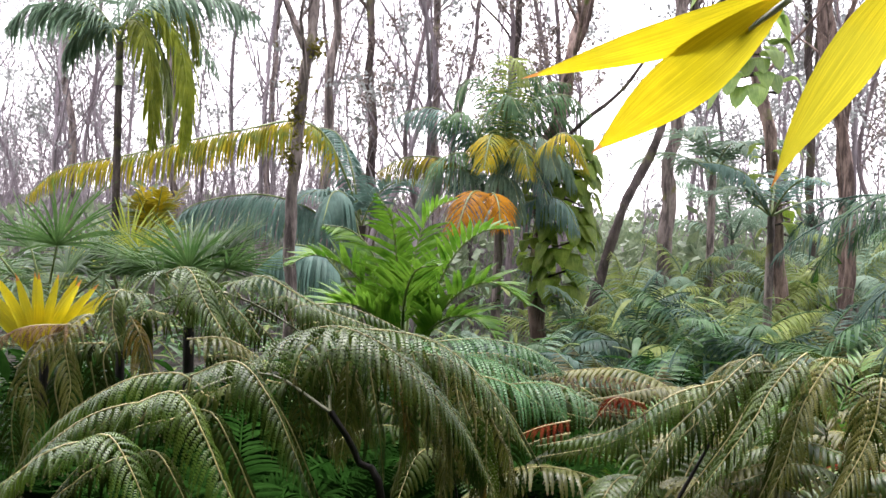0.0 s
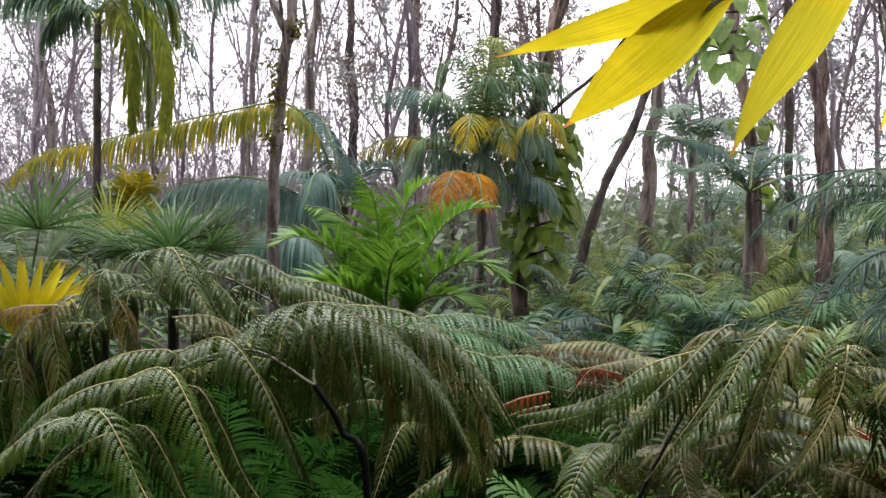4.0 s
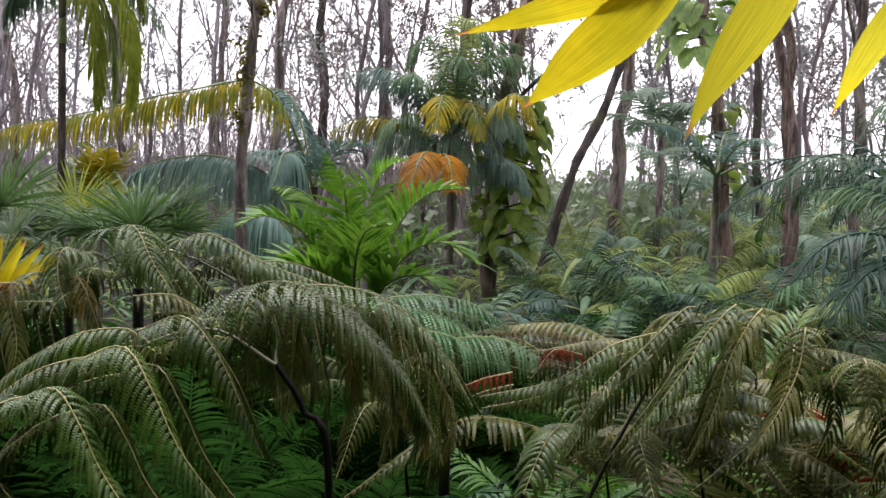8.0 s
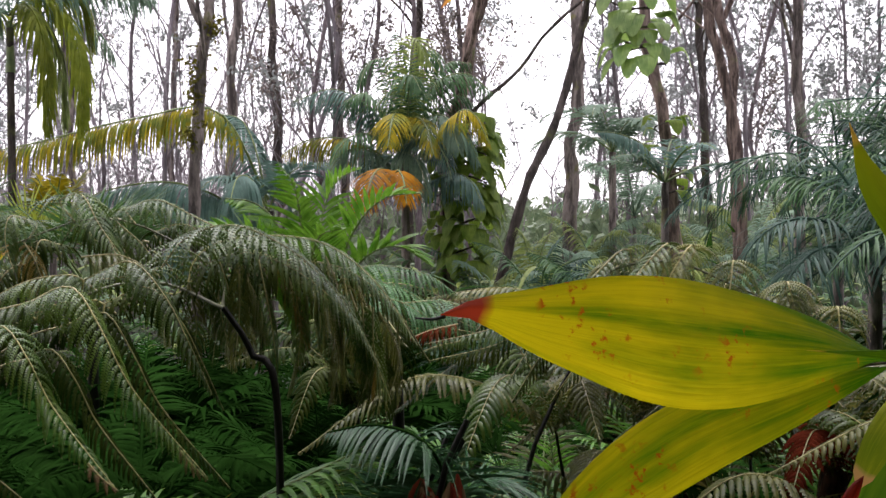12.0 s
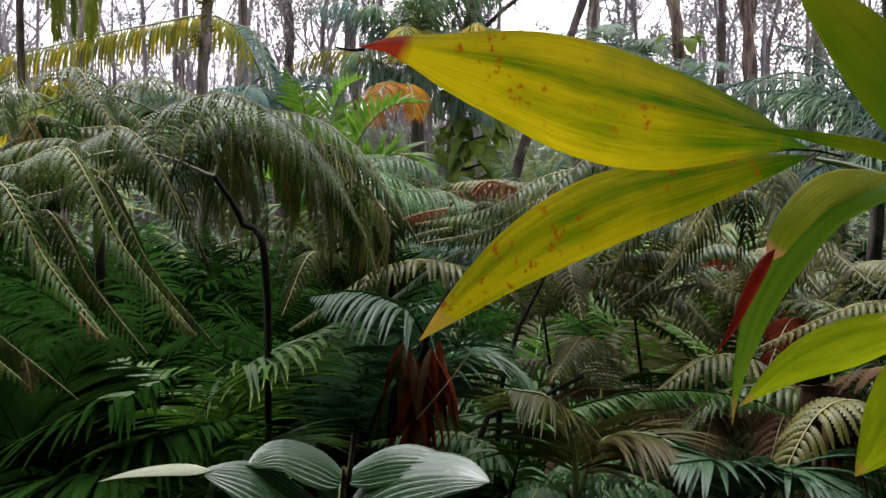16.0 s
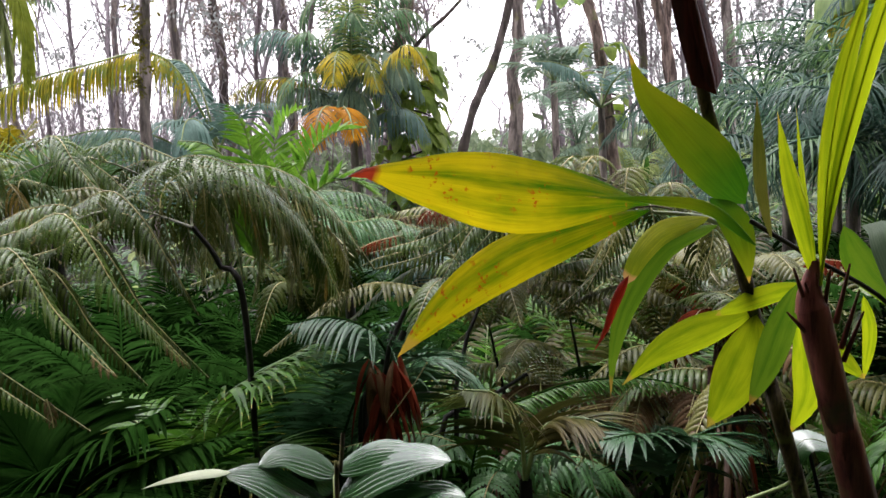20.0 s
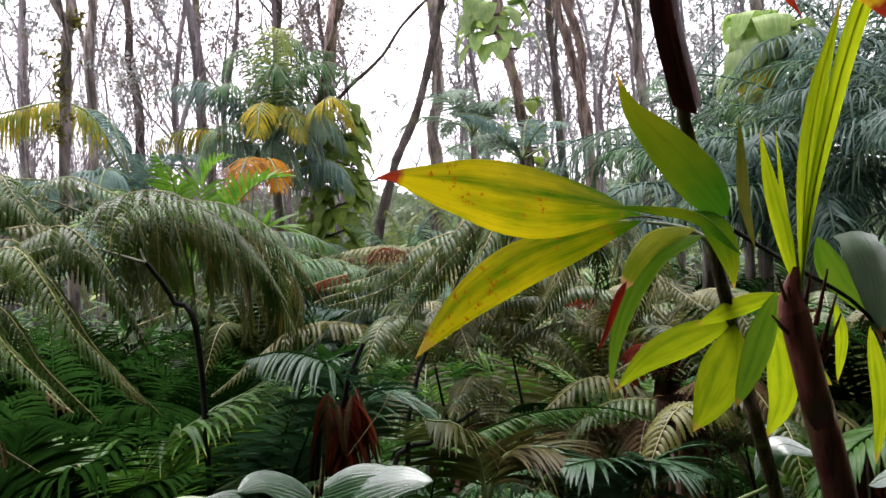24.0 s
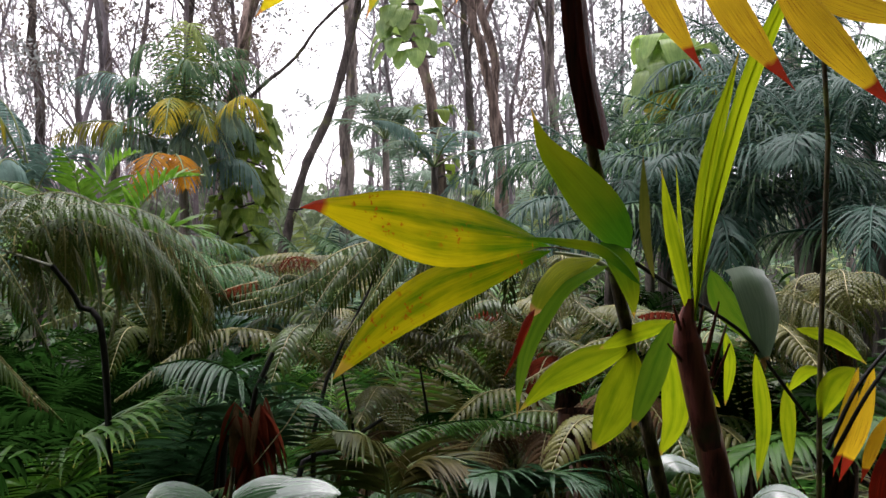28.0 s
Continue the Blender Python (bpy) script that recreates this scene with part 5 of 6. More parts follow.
for n, (a, b, c) in enumerate((
    ((-0.031, 1.865, 1.629), (0.006, 1.869, 1.539), (-0.000, 1.865, 1.415)), ((0.060, 1.878, 1.609), (0.086, 1.879, 1.497), (0.058, 1.872, 1.360)), ((0.155, 1.861, 1.572), (0.181, 1.862, 1.473), (0.163, 1.857, 1.350)),
    ((0.235, 1.852, 1.557), (0.249, 1.852, 1.469), (0.210, 1.843, 1.347)), ((-0.111, 1.903, 1.596), (-0.084, 1.905, 1.504), (-0.058, 1.907, 1.412)), ((-0.516, 1.946, 1.640), (-0.488, 1.948, 1.543), (-0.520, 1.940, 1.444)),
    ((-0.612, 1.910, 1.590), (-0.597, 1.910, 1.494), (-0.617, 1.905, 1.397)), ((-0.285, 1.979, 1.623), (-0.246, 1.983, 1.539), (-0.230, 1.983, 1.454)), ((0.287, 1.909, 1.504), (0.291, 1.907, 1.413), (0.261, 1.901, 1.311)),
    ((-0.748, 1.859, 1.542), (-0.756, 1.855, 1.447), (-0.741, 1.855, 1.340)), ((0.157, 1.793, 1.554), (0.182, 1.784, 1.451), (0.161, 1.774, 1.358)), ((0.251, 1.794, 1.498), (0.264, 1.785, 1.406), (0.255, 1.775, 1.313)),
)):
    # Most hanging pinnae take the shade-darkened fern green.
    fern_pinna([a, b, c], fern_l, FERN_OLIVE if n % 3 == 1 else FERN_SHADED, 0.085, seed=700 + n, droop=2.6, lift=0.0)
for n, (a, b, c) in enumerate((
    ((-0.028, 1.765, 1.643), (0.016, 1.770, 1.591), (0.047, 1.772, 1.485)), ((0.063, 1.748, 1.640), (0.107, 1.753, 1.588), (0.131, 1.754, 1.484)), ((0.136, 1.738, 1.603), (0.184, 1.743, 1.553), (0.198, 1.743, 1.450)),
    ((-0.551, 1.962, 1.686), (-0.516, 1.946, 1.640), (-0.507, 1.945, 1.567)), ((-0.384, 2.027, 1.688), (-0.355, 2.010, 1.641), (-0.322, 2.013, 1.579)), ((0.236, 1.751, 1.534), (0.259, 1.753, 1.473), (0.252, 1.749, 1.389)),
)):
    fern_pinna([a, b, c], fern_l, FERN_RUST if n % 2 else FERN_OLIVE, 0.09, seed=740 + n, droop=2.6, lift=0.0, label="yellowed hanging pinna with underside glow painted in")
hang = random.Random(19)
crest = smooth([(-0.12, 1.80, 1.66), (-0.059, 1.812, 1.690), (0.048, 1.808, 1.701), (0.161, 1.794, 1.681), (0.262, 1.776, 1.604), (0.341, 1.765, 1.486)], 27)
for n, p in enumerate(crest[:22]):
    a = p + Vector((hang.uniform(-0.02, 0.02), hang.uniform(-0.11, 0.12), hang.uniform(-0.07, -0.03)))
    drop = hang.uniform(0.13, 0.24)
    b = a + Vector((hang.uniform(0.0, 0.04), hang.uniform(-0.02, 0.02), -0.5 * drop))
    c = b + Vector((hang.uniform(-0.02, 0.03), hang.uniform(-0.02, 0.02), -0.5 * drop))
    fern_pinna([a, b, c], fern_l, (FERN, FERN_OLIVE)[n % 2], hang.uniform(0.05, 0.075), seed=800 + n, droop=2.4, lift=0.0, twist=hang.uniform(-0.7, 0.7), rows=22)
for n, (a, b, c) in enumerate((((-0.038, 1.477, 1.349), (-0.013, 1.476, 1.320), (0.013, 1.475, 1.296)), ((-0.136, 1.350, 1.354), (-0.113, 1.349, 1.331), (-0.088, 1.349, 1.313)), ((-0.221, 1.337, 1.279), (-0.213, 1.334, 1.252), (-0.209, 1.332, 1.225)))):
    fern_pinna([a, b, c], fern_l, FERN_BROWN, 0.03, seed=760 + n, label="withered brown pinna tip")
fern_m = thing("tree_fern", (*Vector((0.232, 2.658, 1.437))[:2], 0.0), "tree fern with fresh green fronds and withered russet tips", "tree fern", "tree ferns")
stalk("trunk", [(*Vector((0.232, 2.658, 1.437))[:2], 0), (0.207, 2.650, 1.277), (0.173, 2.599, 1.475)], 0.02, 0.015, STIPE, fern_m, rough=0.3)
fern_frond(fern_m, [(0.174, 2.599, 1.459), (0.084, 2.538, 1.572), (0.001, 2.476, 1.605)], (
    ([(0.045, 2.482, 1.599), (0.178, 2.502, 1.611), (0.300, 2.469, 1.592), (0.389, 2.481, 1.536)], FERN_FRESH, 0.16, 20),
    ([(0.097, 2.439, 1.578), (0.216, 2.436, 1.562), (0.335, 2.422, 1.499), (0.394, 2.378, 1.439)], FERN_FRESH, 0.17, 20),
    ([(0.154, 2.345, 1.543), (0.254, 2.339, 1.522), (0.339, 2.321, 1.475)], FERN_FRESH, 0.15, 18),
    ([(0.252, 2.359, 1.519), (0.364, 2.376, 1.522), (0.475, 2.341, 1.480)], FERN_FRESH, 0.15, 20),
    ([(0.328, 2.572, 1.504), (0.479, 2.595, 1.516), (0.677, 2.623, 1.485)], FERN_BROWN, 0.1, 24),
    ([(0.561, 2.052, 1.545), (0.501, 2.013, 1.561), (0.466, 1.987, 1.528)], FERN_RED, 0.08, 16),
    ([(0.409, 2.079, 1.494), (0.350, 2.049, 1.484), (0.303, 2.032, 1.467)], FERN_RED, 0.07, 16),
))
fern_r = thing("tree_fern", (*Vector((0.816, 2.239, 1.468))[:2], 0.0), "tree fern with drooping olive fronds beside a dead one", "tree fern", "tree ferns")
stalk("trunk", [(*Vector((0.816, 2.239, 1.468))[:2], 0), (0.537, 1.964, 1.004), (0.746, 2.129, 1.536), (0.739, 2.029, 1.625)], 0.014, 0.002, STIPE, fern_r, rough=0.2)
fern_frond(fern_r, [(0.737, 2.078, 1.581), (0.752, 1.981, 1.655), (0.835, 1.923, 1.677), (0.903, 1.903, 1.669), (0.979, 1.883, 1.634), (1.149, 1.767, 1.555)], (
    ([(0.703, 2.074, 1.594), (0.617, 2.040, 1.569), (0.502, 1.991, 1.500), (0.343, 1.947, 1.465)], FERN, 0.1, 30),
    ([(0.764, 1.993, 1.663), (0.677, 1.938, 1.585), (0.596, 1.904, 1.509), (0.512, 1.869, 1.385)], FERN, 0.11, 34),
    ([(0.851, 1.946, 1.677), (0.787, 1.905, 1.614), (0.748, 1.877, 1.552), (0.630, 1.836, 1.393)], FERN, 0.11, 34),
    ([(0.895, 1.912, 1.673), (0.840, 1.881, 1.589), (0.808, 1.854, 1.486), (0.760, 1.844, 1.380)], FERN_OLIVE, 0.1, 30),
    ([(0.982, 1.894, 1.643), (0.963, 1.859, 1.569), (0.921, 1.830, 1.490), (0.861, 1.809, 1.399)], FERN_OLIVE, 0.11, 32),
    ([(1.053, 1.762, 1.608), (1.057, 1.741, 1.536), (1.022, 1.727, 1.454)], FERN_OLIVE, 0.1, 26),
    ([(1.149, 1.767, 1.555), (1.141, 1.745, 1.472), (1.106, 1.731, 1.390)], FERN_OLIVE, 0.1, 26),
    ([(0.841, 1.994, 1.658), (0.923, 2.056, 1.608), (0.955, 2.079, 1.512)], FERN_OLIVE, 0.1, 26),
    ([(0.794, 2.088, 1.643), (0.755, 2.133, 1.634), (0.703, 2.174, 1.575), (0.682, 2.169, 1.474)], FERN_OLIVE, 0.1, 28),
))
fern_e = thing("tree_fern", (*Vector((1.878, 1.737, 1.184))[:2], 0.0), "tree fern with pale grey-green fronds behind the orange leaves", "tree fern", "tree ferns")
stalk("trunk", [(*Vector((1.878, 1.737, 1.184))[:2], 0), (1.893, 1.734, 1.184), (1.883, 1.746, 1.448)], 0.05, 0.035, FIBRE, fern_e, rough=0.3)
fern_frond(fern_e, [(1.883, 1.746, 1.448), (1.810, 1.660, 1.499), (1.657, 1.587, 1.494)], (
    ([(1.769, 1.668, 1.507), (1.699, 1.630, 1.490), (1.655, 1.583, 1.387), (1.640, 1.582, 1.279)], FERN_OLIVE, 0.13, 26),
    ([(1.838, 1.655, 1.513), (1.789, 1.561, 1.466), (1.813, 1.552, 1.358), (1.825, 1.547, 1.277)], FERN_OLIVE, 0.13, 26),
    ([(1.882, 1.697, 1.502), (1.934, 1.637, 1.498), (2.015, 1.617, 1.398)], FERN_OLIVE, 0.13, 26),
    ([(1.709, 1.575, 1.440), (1.731, 1.519, 1.418), (1.775, 1.457, 1.346)], FERN_OLIVE, 0.12, 26),
    ([(1.870, 1.750, 1.492), (1.709, 1.575, 1.440), (1.691, 1.524, 1.340)], FERN_OLIVE, 0.12, 26),
))

# ---- broad-leaved palm close by ----
def leaf_part(name, parent, line, left, right, face, mat, label="", rib=None, **more):
    s = Shape()
    broad(s, line, left, right, face, mat=0, **more)
    ob = part(name, s, mat, parent, label)
    if more.get("pleat", 0) > 0.002:
        ob.data.polygons.foreach_set("use_smooth", [False] * len(ob.data.polygons))
    if rib:
        r = Shape()
        tube(r, smooth(line, 12), rib, rib * 0.25, 5)
        part("midrib", r, mat if mat is LEAF_LIME else PALM_STEM, ob)
    return ob


def root(low, high):
    """Where the line from high through low meets the ground."""
    low, high = Vector(low), Vector(high)
    return low + (low - high) * (low.z / (high.z - low.z))


TO_EYE = (0.0, -1.0, 0.25)
foot = root((0.942, 0.715, 1.286), (0.892, 0.690, 1.455))
near = thing("broad_leaved_palm", foot, "slender palm with broad split yellow-green leaves", "palm", "broad-leaved palms")
stalk("cane", [foot, (0.942, 0.715, 1.286), (0.912, 0.700, 1.387), (0.892, 0.690, 1.455), (0.877, 0.680, 1.521), (0.858, 0.670, 1.586), (0.839, 0.665, 1.690), (0.825, 0.660, 1.745), (0.807, 0.660, 1.908), (0.799, 0.660, 2.023)], 0.0135, 0.0065, CANE_MOSSY, near, 60, 10, 0.25)
leaf_part("sheath", near, [(0.799, 0.645, 1.965), (0.805, 0.645, 1.892), (0.813, 0.645, 1.831), (0.834, 0.645, 1.741)], 0.021, 0.0185, (0.2, -1, 0), SHEATH, "dead maroon leaf sheath hanging on the cane", peak=0.9, last=0.1, first=0.06, start=0.98, cup=0.55)
leaf_part("sheath", near, [(0.800, 0.635, 1.962), (0.808, 0.635, 1.863), (0.819, 0.635, 1.803), (0.833, 0.635, 1.739)], 0.007, 0.006, (0.5, -1, 0), SHEATH, "dead maroon leaf sheath hanging on the cane", peak=0.9, last=0.1, first=0.06, start=0.98, cup=0.8)
leaf_part("leaf_lobe", near, [(0.749, 0.580, 1.629), (0.694, 0.540, 1.642), (0.626, 0.500, 1.651), (0.580, 0.470, 1.659), (0.546, 0.450, 1.666), (0.513, 0.435, 1.671), (0.482, 0.420, 1.677), (0.464, 0.410, 1.675)], 0.039, 0.034, TO_EYE, LEAF_NEAR, "yellow-green leaf lobe with rusty spots and red tip", peak=0.53, first=1.25, last=1.15, rows=22, across=12)
leaf_part("leaf_lobe", near, [(0.749, 0.582, 1.625), (0.687, 0.555, 1.613), (0.625, 0.530, 1.597), (0.586, 0.510, 1.582), (0.549, 0.495, 1.560), (0.520, 0.480, 1.537), (0.493, 0.460, 1.512)], 0.0245, 0.0225, TO_EYE, LEAF_NEAR_PLAIN, "yellow-green leaf lobe", peak=0.52, first=0.95, last=0.95, rows=20, across=10)
stalk("leaf_tip", [(0.466, 0.412, 1.674), (0.460, 0.408, 1.673), (0.452, 0.405, 1.674)], 0.0011, 0.0004, STIPE, near, 6, 5)
stalk("leaf_seam", [(0.769, 0.578, 1.625), (0.747, 0.575, 1.629), (0.696, 0.545, 1.627), (0.644, 0.512, 1.623), (0.605, 0.492, 1.621)], 0.0011, 0.0004, CANE_MOSSY, near, 10, 5)
leaf_part("leaf_lobe", near, [(0.850, 0.600, 1.625), (0.821, 0.600, 1.667), (0.786, 0.610, 1.710), (0.754, 0.620, 1.747), (0.740, 0.630, 1.790)], 0.03, 0.027, TO_EYE, LEAF_NEAR_GREEN, "dark green pointed leaf lobe with a yellow edge", peak=0.3, first=0.5, last=1.35)
leaf_part("leaf_lobe", near, [(0.813, 0.600, 1.633), (0.834, 0.590, 1.609), (0.842, 0.580, 1.577), (0.846, 0.580, 1.545)], 0.017, 0.015, TO_EYE, LEAF_NEAR_GREEN, peak=0.35, last=1.1)
stalk("petiole", [(0.861, 0.672, 1.591), (0.820, 0.630, 1.609), (0.783, 0.600, 1.618), (0.749, 0.575, 1.623)], 0.0042, 0.0016, PALM_STEM, near)
leaf_part("leaflet", near, [(0.853, 0.575, 1.583), (0.804, 0.565, 1.624), (0.748, 0.550, 1.636), (0.673, 0.520, 1.644)], 0.007, 0.006, TO_EYE, LEAF_NEAR_GREEN, "narrow leaflet with a thin dry spike", peak=0.3, last=1.5)
leaf_part("leaflet", near, [(0.813, 0.600, 1.613), (0.760, 0.570, 1.604), (0.731, 0.550, 1.584), (0.712, 0.540, 1.555)], 0.0115, 0.0115, TO_EYE, LEAF_TORN, "torn leaflet fading to peach at its end", peak=0.5, last=0.4)
leaf_part("leaflet", near, [(0.716, 0.538, 1.565), (0.704, 0.535, 1.541), (0.693, 0.535, 1.515), (0.678, 0.535, 1.490)], 0.0062, 0.005, (0.5, -1, 0.3), LEAF_RED, "withered red leaflet tip", peak=0.22, last=1.2, cup=0.7)
leaf_part("leaflet", near, [(0.822, 0.600, 1.605), (0.759, 0.570, 1.589), (0.718, 0.550, 1.542), (0.699, 0.540, 1.489), (0.695, 0.540, 1.445)], 0.014, 0.012, TO_EYE, LEAF_GREEN, peak=0.4, last=1.2)
leaf_part("leaflet", near, [(0.884, 0.680, 1.499), (0.825, 0.670, 1.484), (0.771, 0.660, 1.463), (0.727, 0.650, 1.429)], 0.02, 0.018, TO_EYE, LEAF_LIME, peak=0.42, last=1.1)
leaf_part("leaflet", near, [(0.934, 0.660, 1.530), (0.887, 0.670, 1.516), (0.836, 0.670, 1.498)], 0.011, 0.012, TO_EYE, LEAF_LIME, peak=0.45)
leaf_part("leaflet", near, [(0.884, 0.675, 1.496), (0.870, 0.670, 1.452), (0.844, 0.660, 1.410), (0.819, 0.650, 1.377)], 0.031, 0.027, TO_EYE, LEAF_LIME, peak=0.42, first=0.8, last=0.95)
leaf_part("leaflet", near, [(0.902, 0.600, 1.540), (0.887, 0.600, 1.502), (0.867, 0.600, 1.450), (0.850, 0.600, 1.413)], 0.017, 0.016, TO_EYE, LEAF_GREEN, peak=0.45)
leaf_part("leaflet", near, [(0.942, 0.700, 1.492), (0.952, 0.700, 1.442), (0.950, 0.700, 1.392), (0.927, 0.700, 1.348)], 0.021, 0.02, TO_EYE, LEAF_LIME, peak=0.45, last=1.0)

foot = root((0.954, 0.575, 1.312), (0.916, 0.560, 1.454))
shoot = thing("palm_shoot", foot, "young palm stem with purple-brown sheath and upright spear leaves", "palm", "broad-leaved palms")
stalk("cane", [foot, (0.954, 0.575, 1.312), (0.938, 0.570, 1.373), (0.916, 0.560, 1.454), (0.901, 0.560, 1.521)], 0.027, 0.0158, CANE_PURPLE, shoot, 40, 12, 0.12)
stalk("crownshaft", [(0.901, 0.560, 1.518), (0.899, 0.559, 1.536), (0.903, 0.556, 1.569)], 0.0158, 0.004, CANE_PURPLE, shoot, 12, 12, 0.15)
for low, high in (((0.898, 0.558, 1.512), (0.879, 0.548, 1.563)), ((0.924, 0.558, 1.505), (0.934, 0.548, 1.565)), ((0.929, 0.558, 1.479), (0.943, 0.548, 1.539)), ((0.911, 0.558, 1.515), (0.915, 0.548, 1.561)), ((0.900, 0.558, 1.490), (0.872, 0.548, 1.520)), ((0.902, 0.558, 1.518), (0.890, 0.548, 1.548)), ((0.931, 0.558, 1.466), (0.947, 0.548, 1.517)), ((0.906, 0.558, 1.512), (0.901, 0.548, 1.557))):
    stalk("leaf_stub", [low, high], 0.0034, 0.0012, CANE_PURPLE, shoot, 6, 6, 0.2)
leaf_part("spear_leaf", shoot, [(0.909, 0.556, 1.543), (0.911, 0.553, 1.606), (0.917, 0.550, 1.681), (0.932, 0.550, 1.755), (0.949, 0.550, 1.811), (0.960, 0.550, 1.847)], 0.0105, 0.011, TO_EYE, LEAF_LIME, peak=0.55, first=0.9, last=1.0, rib=0.001, pleat=0.0016)
leaf_part("spear_leaf", shoot, [(0.906, 0.552, 1.544), (0.918, 0.548, 1.631), (0.942, 0.545, 1.729), (0.972, 0.545, 1.821), (1.010, 0.545, 1.901), (1.052, 0.550, 1.982)], 0.01, 0.011, TO_EYE, LEAF_LIME, peak=0.6, first=0.9, last=1.0, rib=0.0012, pleat=0.0016)
leaf_part("spear_leaf", shoot, [(0.904, 0.556, 1.544), (0.890, 0.552, 1.607), (0.876, 0.550, 1.661), (0.866, 0.550, 1.715)], 0.011, 0.0095, TO_EYE, LEAF_LIME, peak=0.45, last=1.1, pleat=0.0014)
leaf_part("spear_leaf", shoot, [(0.903, 0.558, 1.569), (0.893, 0.558, 1.645), (0.887, 0.558, 1.721)], 0.0034, 0.003, TO_EYE, LEAF_LIME, peak=0.4, last=1.2)
leaf_part("spear_leaf", shoot, [(0.866, 0.570, 1.589), (0.857, 0.570, 1.640), (0.855, 0.570, 1.685), (0.853, 0.570, 1.732)], 0.0075, 0.006, TO_EYE, LEAF_OLIVE, peak=0.5, last=1.1)
stalk("petiole", [(0.848, 0.580, 1.609), (0.912, 0.578, 1.567), (0.979, 0.580, 1.525), (1.028, 0.585, 1.469), (1.074, 0.590, 1.412)], 0.0026, 0.0022, STIPE, shoot)
leaf_part("folded_leaf", shoot, [(0.994, 0.600, 1.601), (0.997, 0.585, 1.582), (1.007, 0.580, 1.543), (1.009, 0.580, 1.477)], 0.036, 0.026, (0.15, -1, 0.55), LEAF_DULL, "folded grey-green leaf with a wet shine", peak=0.3, first=0.2, last=1.1, start=0.95, cup=0.3)
leaf_part("folded_leaf", shoot, [(0.950, 0.600, 1.598), (0.963, 0.597, 1.563), (0.987, 0.595, 1.533), (1.010, 0.590, 1.502)], 0.019, 0.017, TO_EYE, LEAF_GREEN, "bright green inner side of the folded leaf", peak=0.4, last=0.9)
leaf_part("leaflet", shoot, [(0.979, 0.620, 1.521), (0.986, 0.620, 1.480), (0.979, 0.620, 1.430)], 0.008, 0.008, TO_EYE, LEAF_LIME, peak=0.4)
leaf_part("leaflet", shoot, [(1.019, 0.620, 1.492), (1.031, 0.620, 1.409), (1.022, 0.620, 1.332)], 0.0115, 0.0115, TO_EYE, LEAF_LIME, peak=0.4)
leaf_part("leaflet", shoot, [(1.062, 0.620, 1.455), (1.064, 0.620, 1.407), (1.067, 0.620, 1.349)], 0.011, 0.011, TO_EYE, LEAF_LIME, peak=0.4)
leaf_part("leaflet", shoot, [(0.966, 0.720, 1.453), (0.992, 0.720, 1.437), (1.025, 0.720, 1.405)], 0.012, 0.012, TO_EYE, LEAF_LIME, peak=0.4)

# yellow leaves overhead
above = thing("broad_leaved_palm", (1.25, 0.33, 0.0), "overhead palm leaves turned yellow and orange with red tips", "palm", "broad-leaved palms")
stalk("cane", [(1.25, 0.33, 0), (1.24, 0.335, 1.0), (1.2, 0.35, 1.7), (1.03, 0.401, 1.981)], 0.01, 0.007, CANE_MOSSY, above, 16, 8, 0.1)
stalk("petiole", [(1.029, 0.401, 1.981), (0.682, 0.871, 2.175), (0.601, 0.909, 2.126), (0.519, 0.996, 2.062)], 0.004, 0.0012, FERN_RIB, above)
leaf_part("leaflet", above, [(0.600, 0.910, 2.126), (0.518, 0.958, 2.098), (0.432, 1.007, 2.080), (0.345, 1.055, 2.064)], 0.019, 0.017, (0, -1, -0.35), LEAF_YELLOW, peak=0.4, last=1.3)
leaf_part("leaflet", above, [(0.590, 0.908, 2.121), (0.528, 0.969, 2.068), (0.472, 1.051, 2.027), (0.423, 1.144, 1.994)], 0.03, 0.03, (0, -1, -0.35), LEAF_YELLOW, peak=0.42, first=0.9, last=1.35)
leaf_part("leaflet", above, [(0.673, 0.839, 2.129), (0.635, 0.872, 2.060), (0.599, 0.906, 1.994), (0.580, 0.923, 1.948)], 0.023, 0.023, (0, -1, -0.35), LEAF_YELLOW, peak=0.4, last=1.35)
leaf_part("leaflet", above, [(0.751, 0.827, 2.089), (0.728, 0.852, 2.038), (0.719, 0.889, 2.005), (0.713, 0.927, 1.974)], 0.014, 0.014, (0, -1, -0.35), LEAF_YELLOW, peak=0.4, last=1.35)
# Midrib of the second leaf, its bright streak given by colour.
stalk("midrib", [(0.585, 0.900, 2.110), (0.553, 0.950, 2.089), (0.524, 1.000, 2.073), (0.499, 1.040, 2.057)], 0.0034, 0.0005, RIB_HIGHLIGHT, above, 14, 6, label="midrib with its highlight painted pale")
for line, w in (([(0.785, 0.446, 1.929), (0.821, 0.436, 1.862), (0.855, 0.427, 1.803)], 0.017), ([(0.859, 0.452, 1.928), (0.907, 0.440, 1.849), (0.954, 0.428, 1.786)], 0.021), ([(0.919, 0.419, 1.905), (0.977, 0.405, 1.833), (1.041, 0.390, 1.761)], 0.024), ([(0.952, 0.464, 1.912), (1.031, 0.448, 1.880), (1.116, 0.431, 1.852)], 0.02)):
    leaf_part("leaflet", above, line, w, w, TO_EYE, LEAF_ORANGE, peak=0.4, last=1.3)

# thin cane and orange leaves at the far side
orange = thing("broad_leaved_palm", (*Vector((1.078, 0.570, 1.326))[:2], 0.0), "small palm with a thin cane and orange-red lower leaves", "palm", "broad-leaved palms")
